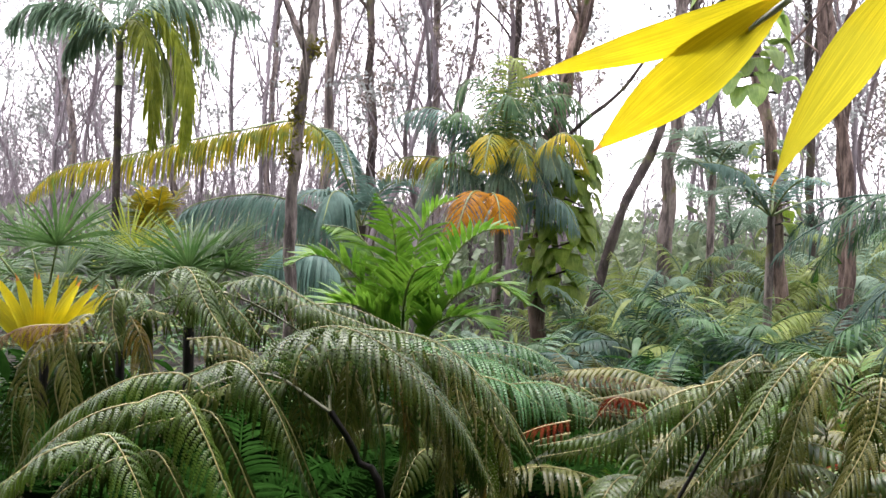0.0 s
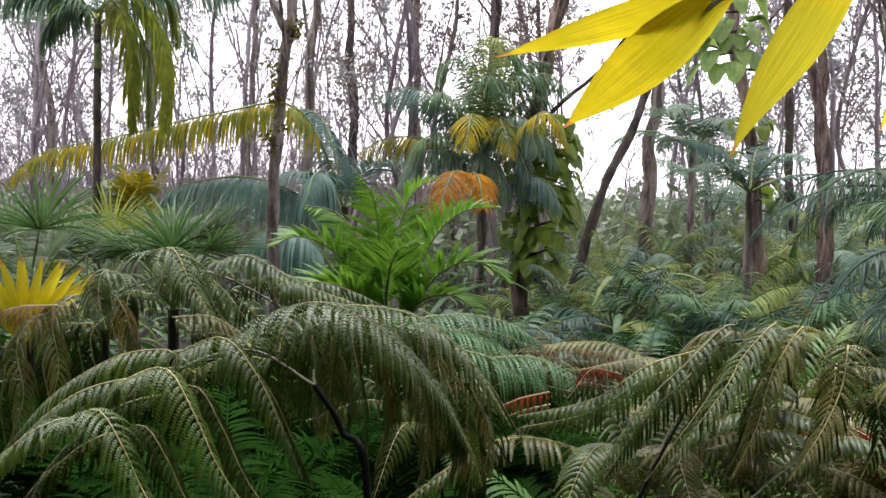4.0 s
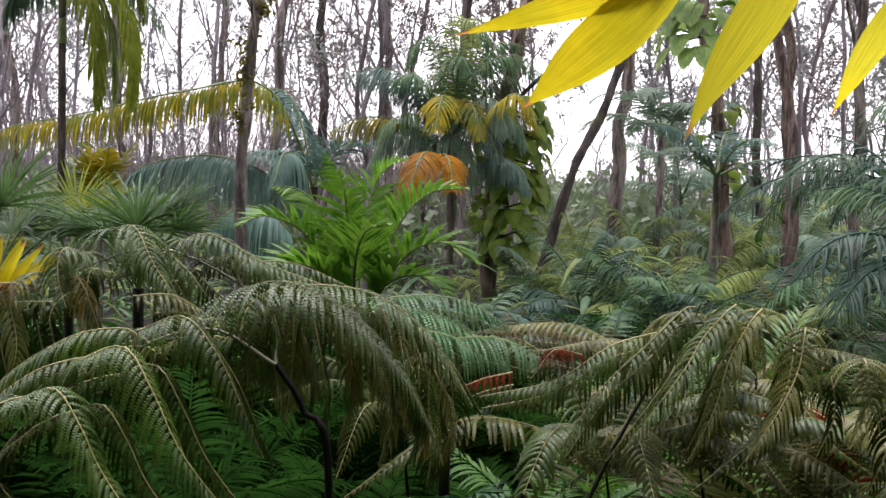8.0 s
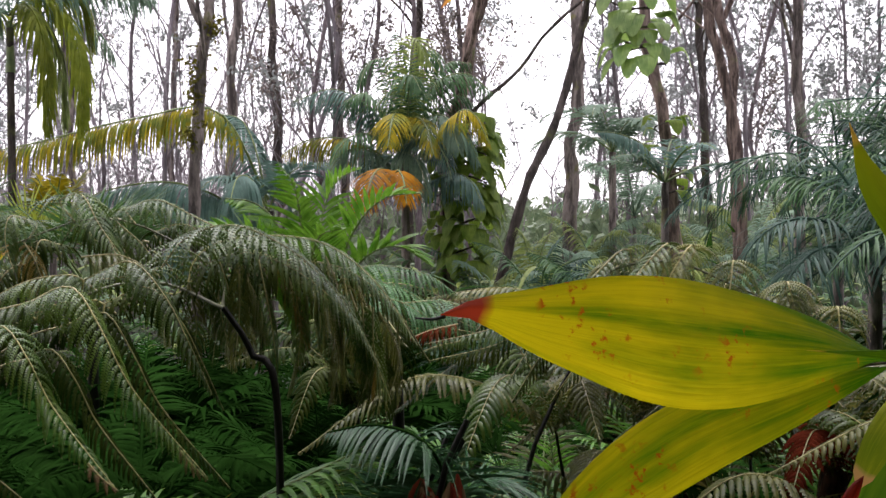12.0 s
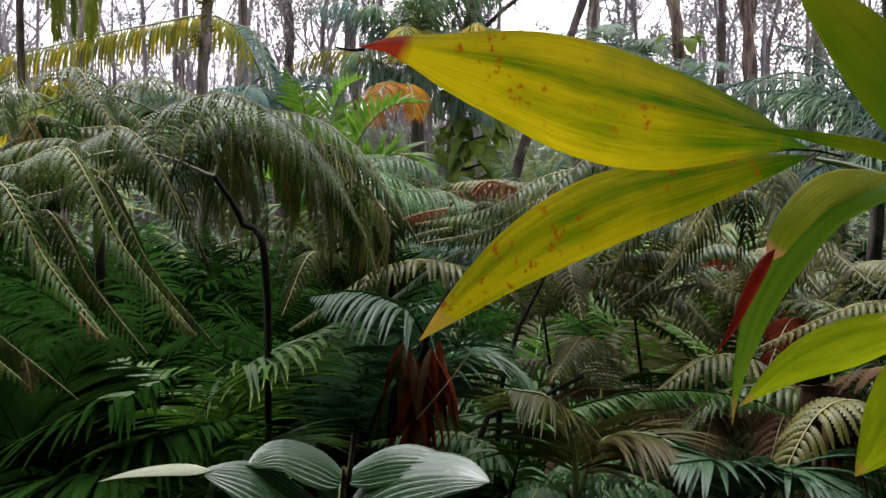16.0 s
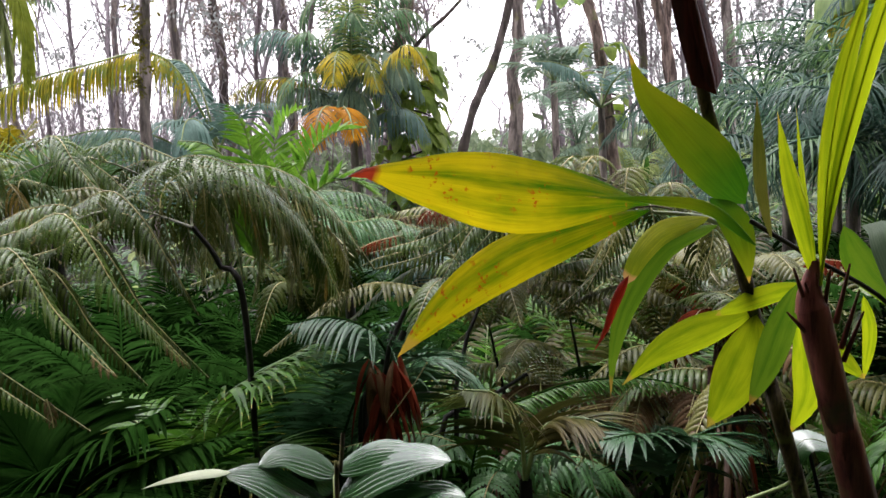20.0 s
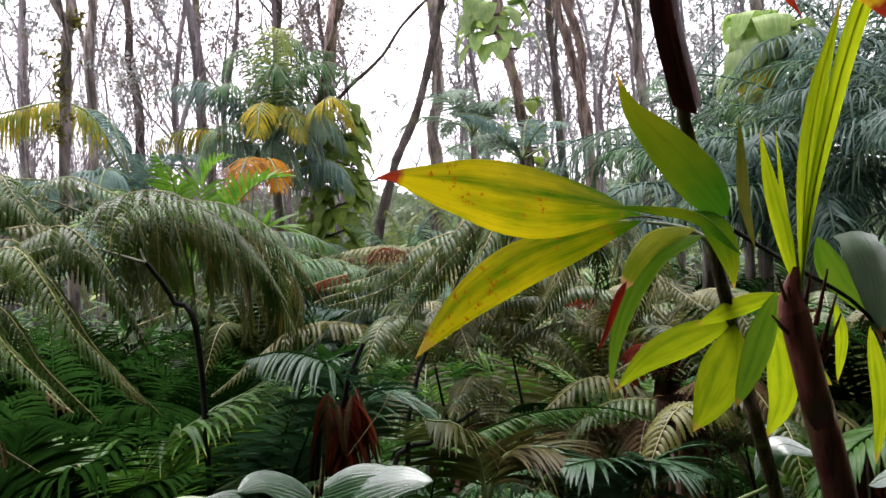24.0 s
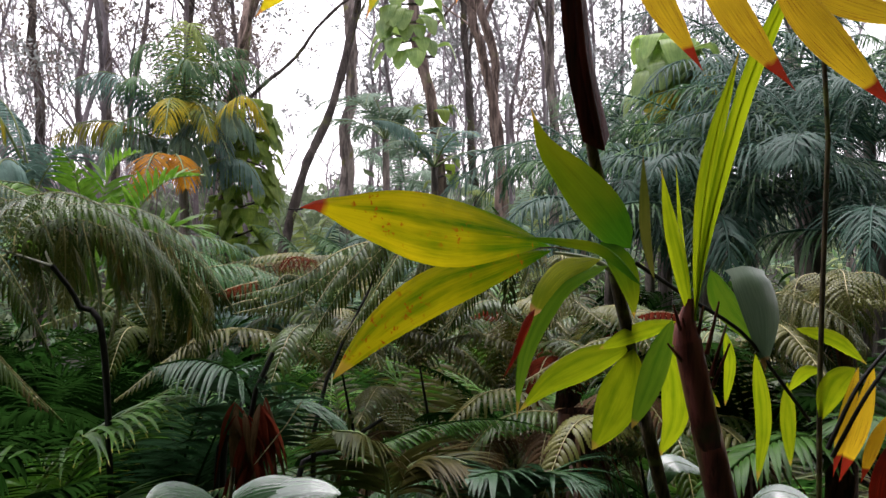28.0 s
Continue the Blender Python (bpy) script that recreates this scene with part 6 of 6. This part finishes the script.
stalk("cane", [(*Vector((1.078, 0.570, 1.326))[:2], 0), (1.074, 0.571, 1.326), (1.083, 0.579, 1.581), (1.093, 0.585, 1.782), (1.080, 0.594, 1.944)], 0.004, 0.003, CANE_MOSSY, orange, 20, 7)
for line, w, mat in (
    ([(1.111, 0.550, 1.483), (1.095, 0.546, 1.431), (1.078, 0.550, 1.355)], 0.010, LEAF_ORANGE),
    ([(1.135, 0.555, 1.481), (1.115, 0.550, 1.416), (1.088, 0.553, 1.347)], 0.013, LEAF_ORANGE),
    ([(1.134, 0.525, 1.432), (1.111, 0.520, 1.400), (1.095, 0.522, 1.355)], 0.009, LEAF_ORANGE),
    ([(1.121, 0.570, 1.478), (1.091, 0.565, 1.460), (1.073, 0.570, 1.414)], 0.017, LEAF_LIME),
    ([(1.061, 0.600, 1.524), (1.112, 0.595, 1.509), (1.158, 0.600, 1.476)], 0.010, LEAF_LIME),
    ([(1.096, 0.600, 1.472), (1.070, 0.596, 1.470), (1.050, 0.600, 1.446)], 0.008, LEAF_LIME),
):
    leaf_part("leaflet", orange, line, w, w, TO_EYE, mat, peak=0.5, last=1.2)
leaf_part("leaflet", orange, [(1.124, 0.492, 1.418), (1.109, 0.488, 1.373), (1.095, 0.490, 1.312)], 0.022, 0.022, TO_EYE, LEAF_RED, "withered red leaflet", peak=0.55)
for a, b, c in (((1.155, 0.535, 1.522), (1.101, 0.535, 1.465), (1.068, 0.545, 1.390)), ((1.155, 0.532, 1.509), (1.108, 0.532, 1.452), (1.074, 0.545, 1.380))):
    stalk("petiole", [a, b, c], 0.0022, 0.003, STIPE, orange)

# wet broad-leaflet palm low in front
wet = thing("low_palm", (0.37, 0.88, 0.0), "low palm with broad wet shining leaflets", "palm", "low palms")
stalk("leafstalk", [(0.37, 0.88, 0), (0.364, 0.92, 1.156), (0.363, 0.952, 1.198), (0.362, 0.985, 1.236)], 0.005, 0.002, PALM_STEM, wet, 14, 7)
for line, w in (
    ([(0.362, 0.985, 1.236), (0.414, 0.975, 1.258), (0.457, 0.965, 1.265), (0.489, 0.955, 1.266)], 0.03),
    ([(0.363, 0.960, 1.202), (0.425, 0.945, 1.246), (0.485, 0.925, 1.265), (0.533, 0.905, 1.267)], 0.042),
    ([(0.394, 0.920, 1.156), (0.472, 0.900, 1.207), (0.518, 0.885, 1.226), (0.551, 0.875, 1.226)], 0.04),
    ([(0.366, 0.940, 1.176), (0.421, 0.930, 1.206), (0.475, 0.910, 1.226), (0.507, 0.900, 1.227)], 0.026),
    ([(0.360, 0.985, 1.232), (0.326, 0.970, 1.258), (0.287, 0.950, 1.274), (0.257, 0.930, 1.264)], 0.03),
    ([(0.358, 0.970, 1.211), (0.341, 0.965, 1.229), (0.327, 0.960, 1.240)], 0.018),
    ([(0.357, 0.950, 1.185), (0.312, 0.935, 1.218), (0.264, 0.915, 1.255), (0.214, 0.900, 1.267)], 0.036),
    ([(0.350, 0.920, 1.160), (0.287, 0.900, 1.190), (0.211, 0.870, 1.209), (0.155, 0.850, 1.204)], 0.036),
):
    leaf_part("leaflet", wet, line, w * 1.3, w * 1.1, (0, -0.42, 1), LEAF_WET, peak=0.45, first=0.45, last=0.75, rib=0.0012, pleat=0.0021, across=18, rows=18, cup=0.12)
leaf_part("leaflet", wet, [(0.225, 0.903, 1.267), (0.187, 0.895, 1.270), (0.142, 0.885, 1.266), (0.107, 0.875, 1.258)], 0.01, 0.008, (0, -0.5, 1), LEAF_PALE, "pale green curling leaflet tip", peak=0.25, last=1.1)
spear = thing("palm_spear", (*Vector((0.372, 1.014, 1.110))[:2], 0.0), "dark upright unopened palm spear", "palm spear")
stalk("spear", [(0.365, 0.95, 0.0), (0.367, 0.930, 1.179), (0.371, 0.930, 1.231), (0.377, 0.925, 1.274), (0.382, 0.920, 1.310)], 0.005, 0.0032, CANE_MOSSY, spear, 24, 8, 0.2)
olive = thing("low_palm", (*Vector((0.900, 0.691, 1.214))[:2], 0.0), "low palm frond with olive leaflets hanging from its rib", "palm", "low palms")
rib = [(0.910, 0.696, 1.263), (0.844, 0.672, 1.282), (0.776, 0.656, 1.283), (0.710, 0.638, 1.267)]
stalk("rachis", [(*Vector((0.949, 0.736, 1.194))[:2], 0), (0.942, 0.720, 1.223), *rib], 0.006, 0.002, PALM_STEM, olive, 20, 6)
for n, p in enumerate(smooth(rib, 9)):
    for back in (0, 1):
        down = p + Vector((-0.02 - 0.006 * n, 0.07 * back - 0.05, -0.05))
        leaf_part("leaflet", olive, [p, down, down + Vector((-0.015, -0.02 + 0.05 * back, -0.11))], 0.009, 0.009, (-0.2, -1, 0.6), LEAF_OLIVE, peak=0.45)
pale = thing("low_palm", (*Vector((1.022, 0.731, 1.184))[:2], 0.0), "low plant with pale green broad leaves", "plant", "low palms")
for line, w in (([(0.928, 0.689, 1.206), (0.957, 0.643, 1.267), (1.017, 0.591, 1.284)], 0.03), ([(0.921, 0.640, 1.218), (0.952, 0.592, 1.254), (1.000, 0.538, 1.252)], 0.03), ([(0.964, 0.736, 1.201), (0.929, 0.743, 1.246), (0.907, 0.744, 1.239)], 0.016), ([(0.922, 0.720, 1.294), (0.953, 0.718, 1.336), (1.003, 0.713, 1.319)], 0.02), ([(1.060, 0.706, 1.280), (1.086, 0.684, 1.299), (1.118, 0.650, 1.292)], 0.02)):
    leaf_part("leaf", pale, line, w, w, (0, -0.42, 1), LEAF_WET, peak=0.45, rib=0.001)
stalk("stem", [(*Vector((1.022, 0.731, 1.184))[:2], 0), (0.943, 0.706, 1.191)], 0.006, 0.004, PALM_STEM, pale, 8, 6)
stick = thing("dry_stalk", (0.401, 1.454, 1.171), "thin pale dry stalk hanging among the leaves", "dry stalk")
stalk("stalk", [(0.492, 1.359, 1.310), (0.464, 1.377, 1.265), (0.444, 1.406, 1.234), (0.401, 1.454, 1.171)], 0.0012, 0.0008, FERN_RIB, stick)

# ---- undergrowth ----
def low_palm(base, fronds, mat, label, reach=0.26, count=44, width=0.017, droop=0.9, group="low palms"):
    ob = thing("low_palm", (base[0], base[1], 0.0), label, "palm", group)
    stalk("stem", [(base[0], base[1], 0), base], 0.02, 0.014, STIPE, ob, 6, 7, 0.2)
    for n, line in enumerate(fronds):
        palm_frond(ob, smooth([base, *line], 14), mat, reach, count, width, 55, droop, 0.15, int(abs(base[0]) * 1000) + n, 0.006, rows=6)
    return ob


low_palm((-0.287, 1.501, 0.965), ([(-0.172, 1.426, 1.141), (0.035, 1.352, 1.265)], [(-0.103, 1.427, 1.103), (0.119, 1.351, 1.193)], [(-0.331, 1.511, 1.089), (-0.417, 1.520, 1.232)], [(-0.126, 1.324, 1.098), (0.013, 1.235, 1.118)], [(-0.328, 1.611, 1.080), (-0.311, 1.727, 1.212)]), PALM_SHADE, "low palm with deep shade painted into its green")
low_palm((-0.129, 1.803, 0.854), ([(-0.042, 1.736, 1.124), (0.249, 1.673, 1.307)], [(0.004, 1.737, 1.102), (0.184, 1.663, 1.252), (0.271, 1.672, 1.275)], [(-0.169, 1.818, 1.023), (-0.336, 1.919, 1.145)], [(0.041, 1.730, 1.010), (0.188, 1.645, 1.066)]), PALM_FRESH, "low fresh green palm under the ferns", reach=0.27, count=34, width=0.015)
low_palm((0.175, 2.120, 0.800), ([(0.228, 1.952, 1.089), (0.319, 1.827, 1.282), (0.405, 1.786, 1.316)], [(0.280, 1.954, 1.077), (0.351, 1.874, 1.226), (0.391, 1.829, 1.260)], [(0.106, 2.040, 1.049), (0.077, 2.049, 1.155)]), PALM_SHINE, "low palm with shining silvery leaflets", reach=0.24, width=0.016, count=34)
low_palm((0.402, 1.701, 1.084), ([(0.400, 1.666, 1.249), (0.358, 1.624, 1.332), (0.280, 1.576, 1.369), (0.205, 1.525, 1.366)], [(0.434, 1.713, 1.211), (0.524, 1.716, 1.232), (0.598, 1.710, 1.164)]), PALM_SHINE, "low palm with shining silvery hanging leaflets", reach=0.2, width=0.009, count=44, droop=1.0)
low_palm((0.677, 1.497, 1.024), ([(0.670, 1.506, 1.129), (0.625, 1.464, 1.213), (0.558, 1.416, 1.240)], [(0.717, 1.507, 1.127), (0.792, 1.460, 1.160), (0.861, 1.408, 1.138)]), PALM_OLIVE, "low olive palm with withering leaflets", reach=0.2, width=0.011, count=34)
low_palm((0.965, 1.494, 0.976), ([(0.936, 1.454, 1.085), (0.894, 1.408, 1.136), (0.809, 1.358, 1.144)], [(0.981, 1.454, 1.083), (1.015, 1.409, 1.130), (1.086, 1.357, 1.109)]), PALM_SHINE, "low palm with shining bluish leaflets", reach=0.2, width=0.015, count=26)
low_palm((0.468, 2.145, 0.846), ([(0.630, 2.071, 1.003), (0.881, 1.997, 1.092), (1.048, 1.958, 1.095), (1.190, 1.913, 1.058)], [(0.366, 2.156, 1.027), (0.280, 2.159, 1.109)]), PALM_GREEN, "low palm with one long arching frond", reach=0.12, count=40, width=0.02)
for base, mat, seed in (((0.010, 2.504, 0.721), PALM_SHADE, 3), ((0.571, 2.839, 0.667), PALM_GREEN, 4), ((1.702, 1.841, 0.982), PALM_SHADE, 6), ((-0.776, 1.965, 0.902), PALM_SHADE, 7), ((1.859, 1.530, 1.008), PALM_GREEN, 9), ((-0.465, 2.393, 0.937), PALM_SHADE, 11), ((1.304, 2.694, 0.741), PALM_SHADE, 12)):
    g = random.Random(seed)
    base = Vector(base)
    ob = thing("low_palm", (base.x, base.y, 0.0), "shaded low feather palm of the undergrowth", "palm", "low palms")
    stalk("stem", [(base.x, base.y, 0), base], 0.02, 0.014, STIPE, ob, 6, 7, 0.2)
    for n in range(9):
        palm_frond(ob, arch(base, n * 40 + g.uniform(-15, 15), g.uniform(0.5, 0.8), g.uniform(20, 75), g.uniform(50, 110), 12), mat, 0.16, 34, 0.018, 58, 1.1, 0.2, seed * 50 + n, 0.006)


arching = thing("low_palm", (0.56, 1.62, 0.0), "low palm with one long arching dark green frond", "palm", "low palms")
palm_frond(arching, smooth([(0.56, 1.62, 0.0), (0.55, 1.61, 0.75), (0.590, 1.600, 1.090), (0.719, 1.580, 1.184), (0.855, 1.560, 1.213), (0.978, 1.540, 1.207), (1.072, 1.520, 1.171)], 40), PALM_GREEN, 0.11, 70, 0.012, 40, 1.6, 0.05, 877, 0.005, bare=0.62, rows=5, ragged=0.15)

# ---- ferns of the understory, hanging fronds ----
def low_fern(base, yaws, label, mats, seed, length=0.75, rise=(35, 75), fall=(90, 150), reach=0.1):
    g = random.Random(seed)
    base = Vector(base)
    ob = thing("tree_fern", (base.x, base.y, ground_z(base.x, base.y)), label, "tree fern", "tree ferns")
    stalk("trunk", [(base.x + 0.12 * math.sin(seed), base.y, -0.05), (base.x + 0.08 * math.sin(seed), base.y, base.z * 0.6), base], 0.045 if seed == 4 else 0.015, 0.035 if seed == 4 else 0.003, FIBRE if seed == 4 else STIPE, ob, 14, 10, 0.5)
    for n, yaw in enumerate(yaws):
        line = arch(base, yaw + g.uniform(-12, 12), length * g.uniform(0.8, 1.15), g.uniform(*rise), g.uniform(*fall), 10)
        fern_pinna([line[0], line[3], line[6], line[10]], ob, mats[n % len(mats)], reach * g.uniform(0.85, 1.15), seed=seed * 20 + n, droop=1.6, gap=0.017, width=0.016, rows=18)
    return ob


HANG = "tree fern with hanging olive and withered fronds in the shade"
low_fern((0.909, 2.511, 1.179), (190, 225, 260, 290, 330, 20, 70, 120, 160), HANG, [FERN_OLIVE, FERN_OLIVE, FERN], 1, 0.8)
low_fern((0.651, 2.394, 1.192), (200, 240, 275, 310, 350, 40, 90, 150), HANG, [FERN_OLIVE, FERN], 2, 0.7)
low_fern((1.168, 2.436, 1.1), (190, 225, 260, 290, 330, 20, 70, 120), HANG, [FERN_OLIVE, FERN, FERN_OLIVE], 3, 0.8)
low_fern((1.318, 2.231, 1.125), (180, 210, 240, 265, 290, 320, 350, 40, 120), "tree fern with a shaggy reddish-brown trunk", [FERN_OLIVE, FERN, FERN_RED], 4, 0.7)
low_fern((0.819, 2.168, 0.838), (185, 220, 250, 280, 310, 340), "low fresh green fern", [FERN_FRESH], 5, 0.5, (15, 50), (60, 100))
low_fern((1.706, 1.980, 1.05), (190, 230, 265, 300, 340, 60, 120), HANG, [FERN_OLIVE, FERN], 6, 0.8)
low_fern((0.115, 2.463, 1.230), (190, 230, 265, 300, 340, 60, 120), HANG, [FERN_SHADED], 7, 0.6)
low_fern((1.337, 1.743, 1.06), (190, 230, 265, 300, 340, 60, 120), HANG, [FERN, FERN_OLIVE], 8, 0.6)

def shaggy_trunk(foot, head, r, label, seed):
    """A short fern trunk wrapped in hanging brown fibres and old leaf bases."""
    g = random.Random(seed)
    foot, head = Vector((*foot[:2], 0)), Vector(head)
    ob = thing("shaggy_trunk", foot, label, "fern trunk", "shaggy trunks")
    stalk("trunk", [foot, foot.lerp(head, 0.5), head], r, r * 0.8, FIBRE, ob, 14, 12, 0.6)
    for n in range(90):
        a, k = g.uniform(0, 6.28), g.uniform(0.45, 1.0)
        out = Vector((math.cos(a), math.sin(a), g.uniform(-0.2, 0.5)))
        s = Shape()
        blade(s, foot.lerp(head, k) + out * r * 0.6, out, Vector((-math.sin(a), math.cos(a), 0)), g.uniform(0.1, 0.26), g.uniform(0.006, 0.014), 3.0, 6, 0.5)
        part("fibre", s, (FERN_RED, FERN_BROWN, LITTER, LITTER)[n % 4], ob)
    return ob


shaggy_trunk((1.129, 1.631, 0.996), (1.139, 1.652, 1.200), 0.05, "shaggy dark reddish-brown fern trunk", 1)
shaggy_trunk((1.582, 1.652, 0.984), (1.587, 1.654, 1.092), 0.05, "shaggy reddish-brown fern trunk", 2)
shaggy_trunk((0.699, 2.027, 0.744), (0.696, 2.053, 0.988), 0.04, "shaggy rusty fern trunk", 3)
shaggy_trunk((0.949, 2.305, 0.626), (0.961, 2.330, 0.864), 0.05, "shaggy brown fern trunk", 4)
BROWN = "fern with withered brown fronds hanging over its trunk"
low_fern((1.145, 2.233, 0.981), (190, 225, 255, 285, 320, 350), BROWN, [FERN_BROWN, FERN_OLIVE], 9, 0.55, (10, 50), (90, 140))
low_fern((0.844, 2.448, 0.983), (190, 225, 255, 285, 320, 350), BROWN, [FERN_OLIVE, FERN_BROWN], 10, 0.55, (10, 50), (90, 140))
low_fern((1.203, 1.869, 1.1), (200, 235, 265, 295, 330), BROWN, [FERN_OLIVE, FERN_BROWN], 11, 0.5, (10, 50), (90, 140))
low_fern((0.649, 1.751, 0.961), (190, 220, 255, 285, 320, 350), "low fresh green fern", [FERN_FRESH], 12, 0.4, (15, 50), (60, 100))

# dead brown leaves hanging from a black stalk
dead = thing("dead_leaf_bundle", (0.392, 1.600, 0.0), "withered reddish-brown leaves hanging from a dark stem", "dead leaves")
stalk("stem", [(0.372, 1.600, 0), (0.372, 1.600, 0.95), (0.392, 1.600, 1.244), (0.442, 1.620, 1.370)], 0.008, 0.005, STIPE, dead, 16, 6, 0.3)
g = random.Random(77)
top = Vector((0.392, 1.600, 1.224))
for n in range(56):
    s = Shape()
    a = g.uniform(0, 6.28)
    blade(s, top + Vector((g.uniform(-0.035, 0.035), g.uniform(-0.03, 0.03), g.uniform(-0.08, 0.05))), Vector((math.cos(a), math.sin(a), -0.5)), Vector((-math.sin(a), math.cos(a), 0)), g.uniform(0.1, 0.19), g.uniform(0.01, 0.024), 3.2, 6, 0.8)
    part("dead_leaf", s, FERN_RED if n % 4 else FERN_BROWN, dead)
for pts, r in (([(0.494, 1.955, 0.946), (0.602, 2.023, 1.043), (0.735, 2.089, 1.105)], 0.009), ([(0.300, 1.898, 1.003), (0.353, 1.918, 1.166), (0.400, 1.934, 1.291)], 0.009), ([(0.333, 1.949, 0.989), (0.417, 2.014, 1.079), (0.495, 2.069, 1.068)], 0.007)):
    stem = thing("fern_stalk", pts[0], "bare black fern stalk leaning through the undergrowth", "fern stalk", "fern stalks")
    stalk("stalk", [(pts[0][0], pts[0][1], 0), *pts], r * 1.2, r * 0.6, STIPE, stem, 24, 7, 0.5)


def thicket():
    """Low feather palms and ferns standing close together under the tree ferns."""
    g = random.Random(21)
    label = "shaded low feather palm of the undergrowth"
    stock = []
    # The near-black stock carries the undergrowth's shade in its colour.
    for k, mat in enumerate((PALM_SHADE, PALM_SHADE, PALM_SHADE, PALM_FRESH, PALM_OLIVE)):
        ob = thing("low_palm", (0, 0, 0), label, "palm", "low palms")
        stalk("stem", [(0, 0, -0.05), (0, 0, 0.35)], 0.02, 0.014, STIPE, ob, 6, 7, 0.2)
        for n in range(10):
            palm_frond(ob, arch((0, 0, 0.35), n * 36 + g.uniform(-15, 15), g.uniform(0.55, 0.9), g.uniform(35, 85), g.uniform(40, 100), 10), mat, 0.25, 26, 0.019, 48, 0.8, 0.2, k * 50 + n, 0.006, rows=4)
        stock.append(ob)
    spots = []
    for row in range(9):
        d = 1.95 + 0.5 * row
        n = 5 + row
        for i in range(n):
            spots.append((0.42 + (-0.62 + 1.3 * (i + g.uniform(0.2, 0.8)) / n) * d, d + g.uniform(-0.2, 0.2)))
    spots += [(g.uniform(-1.0, 0.3), g.uniform(1.55, 2.5)) for _ in range(16)]
    for k, (x, y) in enumerate(spots):
        size = g.uniform(0.75, 1.15) + 0.06 * (y - 2)
        m = Matrix.Translation((x, y, ground_z(x, y))) @ Matrix.Rotation(g.uniform(0, 6.28), 4, "Z")
        if k < len(stock):
            ob = stock[k]
            ob.matrix_basis = m
        else:
            ob = copy_thing(stock[k % 3 if x < 0.5 else 2 + k % 3], m)
        ob.scale = (size, size, size)


thicket()


def undergrowth():
    """Loose shrubs, ferny blades and leaves that hide the forest floor."""
    g = random.Random(12)
    s = Shape()
    for _ in range(6500):
        d = 2.0 + 11.5 * g.random() ** 1.2
        x = 0.45 + g.uniform(-0.75, 0.8) * d
        h = g.uniform(0.1, 0.8) + 0.14 * min(d - 2, 6)
        p = Vector((x, d, ground_z(x, d) + g.uniform(0, h)))
        a = g.uniform(0, 6.28)
        way = Vector((math.cos(a), math.sin(a), g.uniform(0.1, 1.2))).normalized()
        side = way.cross(UP).normalized()
        # Colour by distance: shade painted into near blades, haze into far ones.
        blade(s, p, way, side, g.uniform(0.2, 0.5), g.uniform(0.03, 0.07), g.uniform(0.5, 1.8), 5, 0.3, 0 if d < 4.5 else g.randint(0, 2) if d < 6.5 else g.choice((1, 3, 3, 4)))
    tagged(part("undergrowth", s, [PALM_SHADE, PALM_GREEN, PALM_SHADE, PALM_MID, PALM_HAZE_LIME]), "tangled green undergrowth on the forest floor, painted shaded near and hazy far", "undergrowth", kind="stuff")
    s = Shape()
    for _ in range(1500):
        d = 1.3 + 6 * g.random()
        x = 0.45 + g.uniform(-0.75, 0.8) * d
        leaf_clump(s, Vector((x, d, ground_z(x, d) + 0.03)), 0.12, 2, g)
    tagged(part("leaf_litter", s, LITTER), "brown fallen leaves on the forest floor", "leaf litter", kind="stuff")


undergrowth()
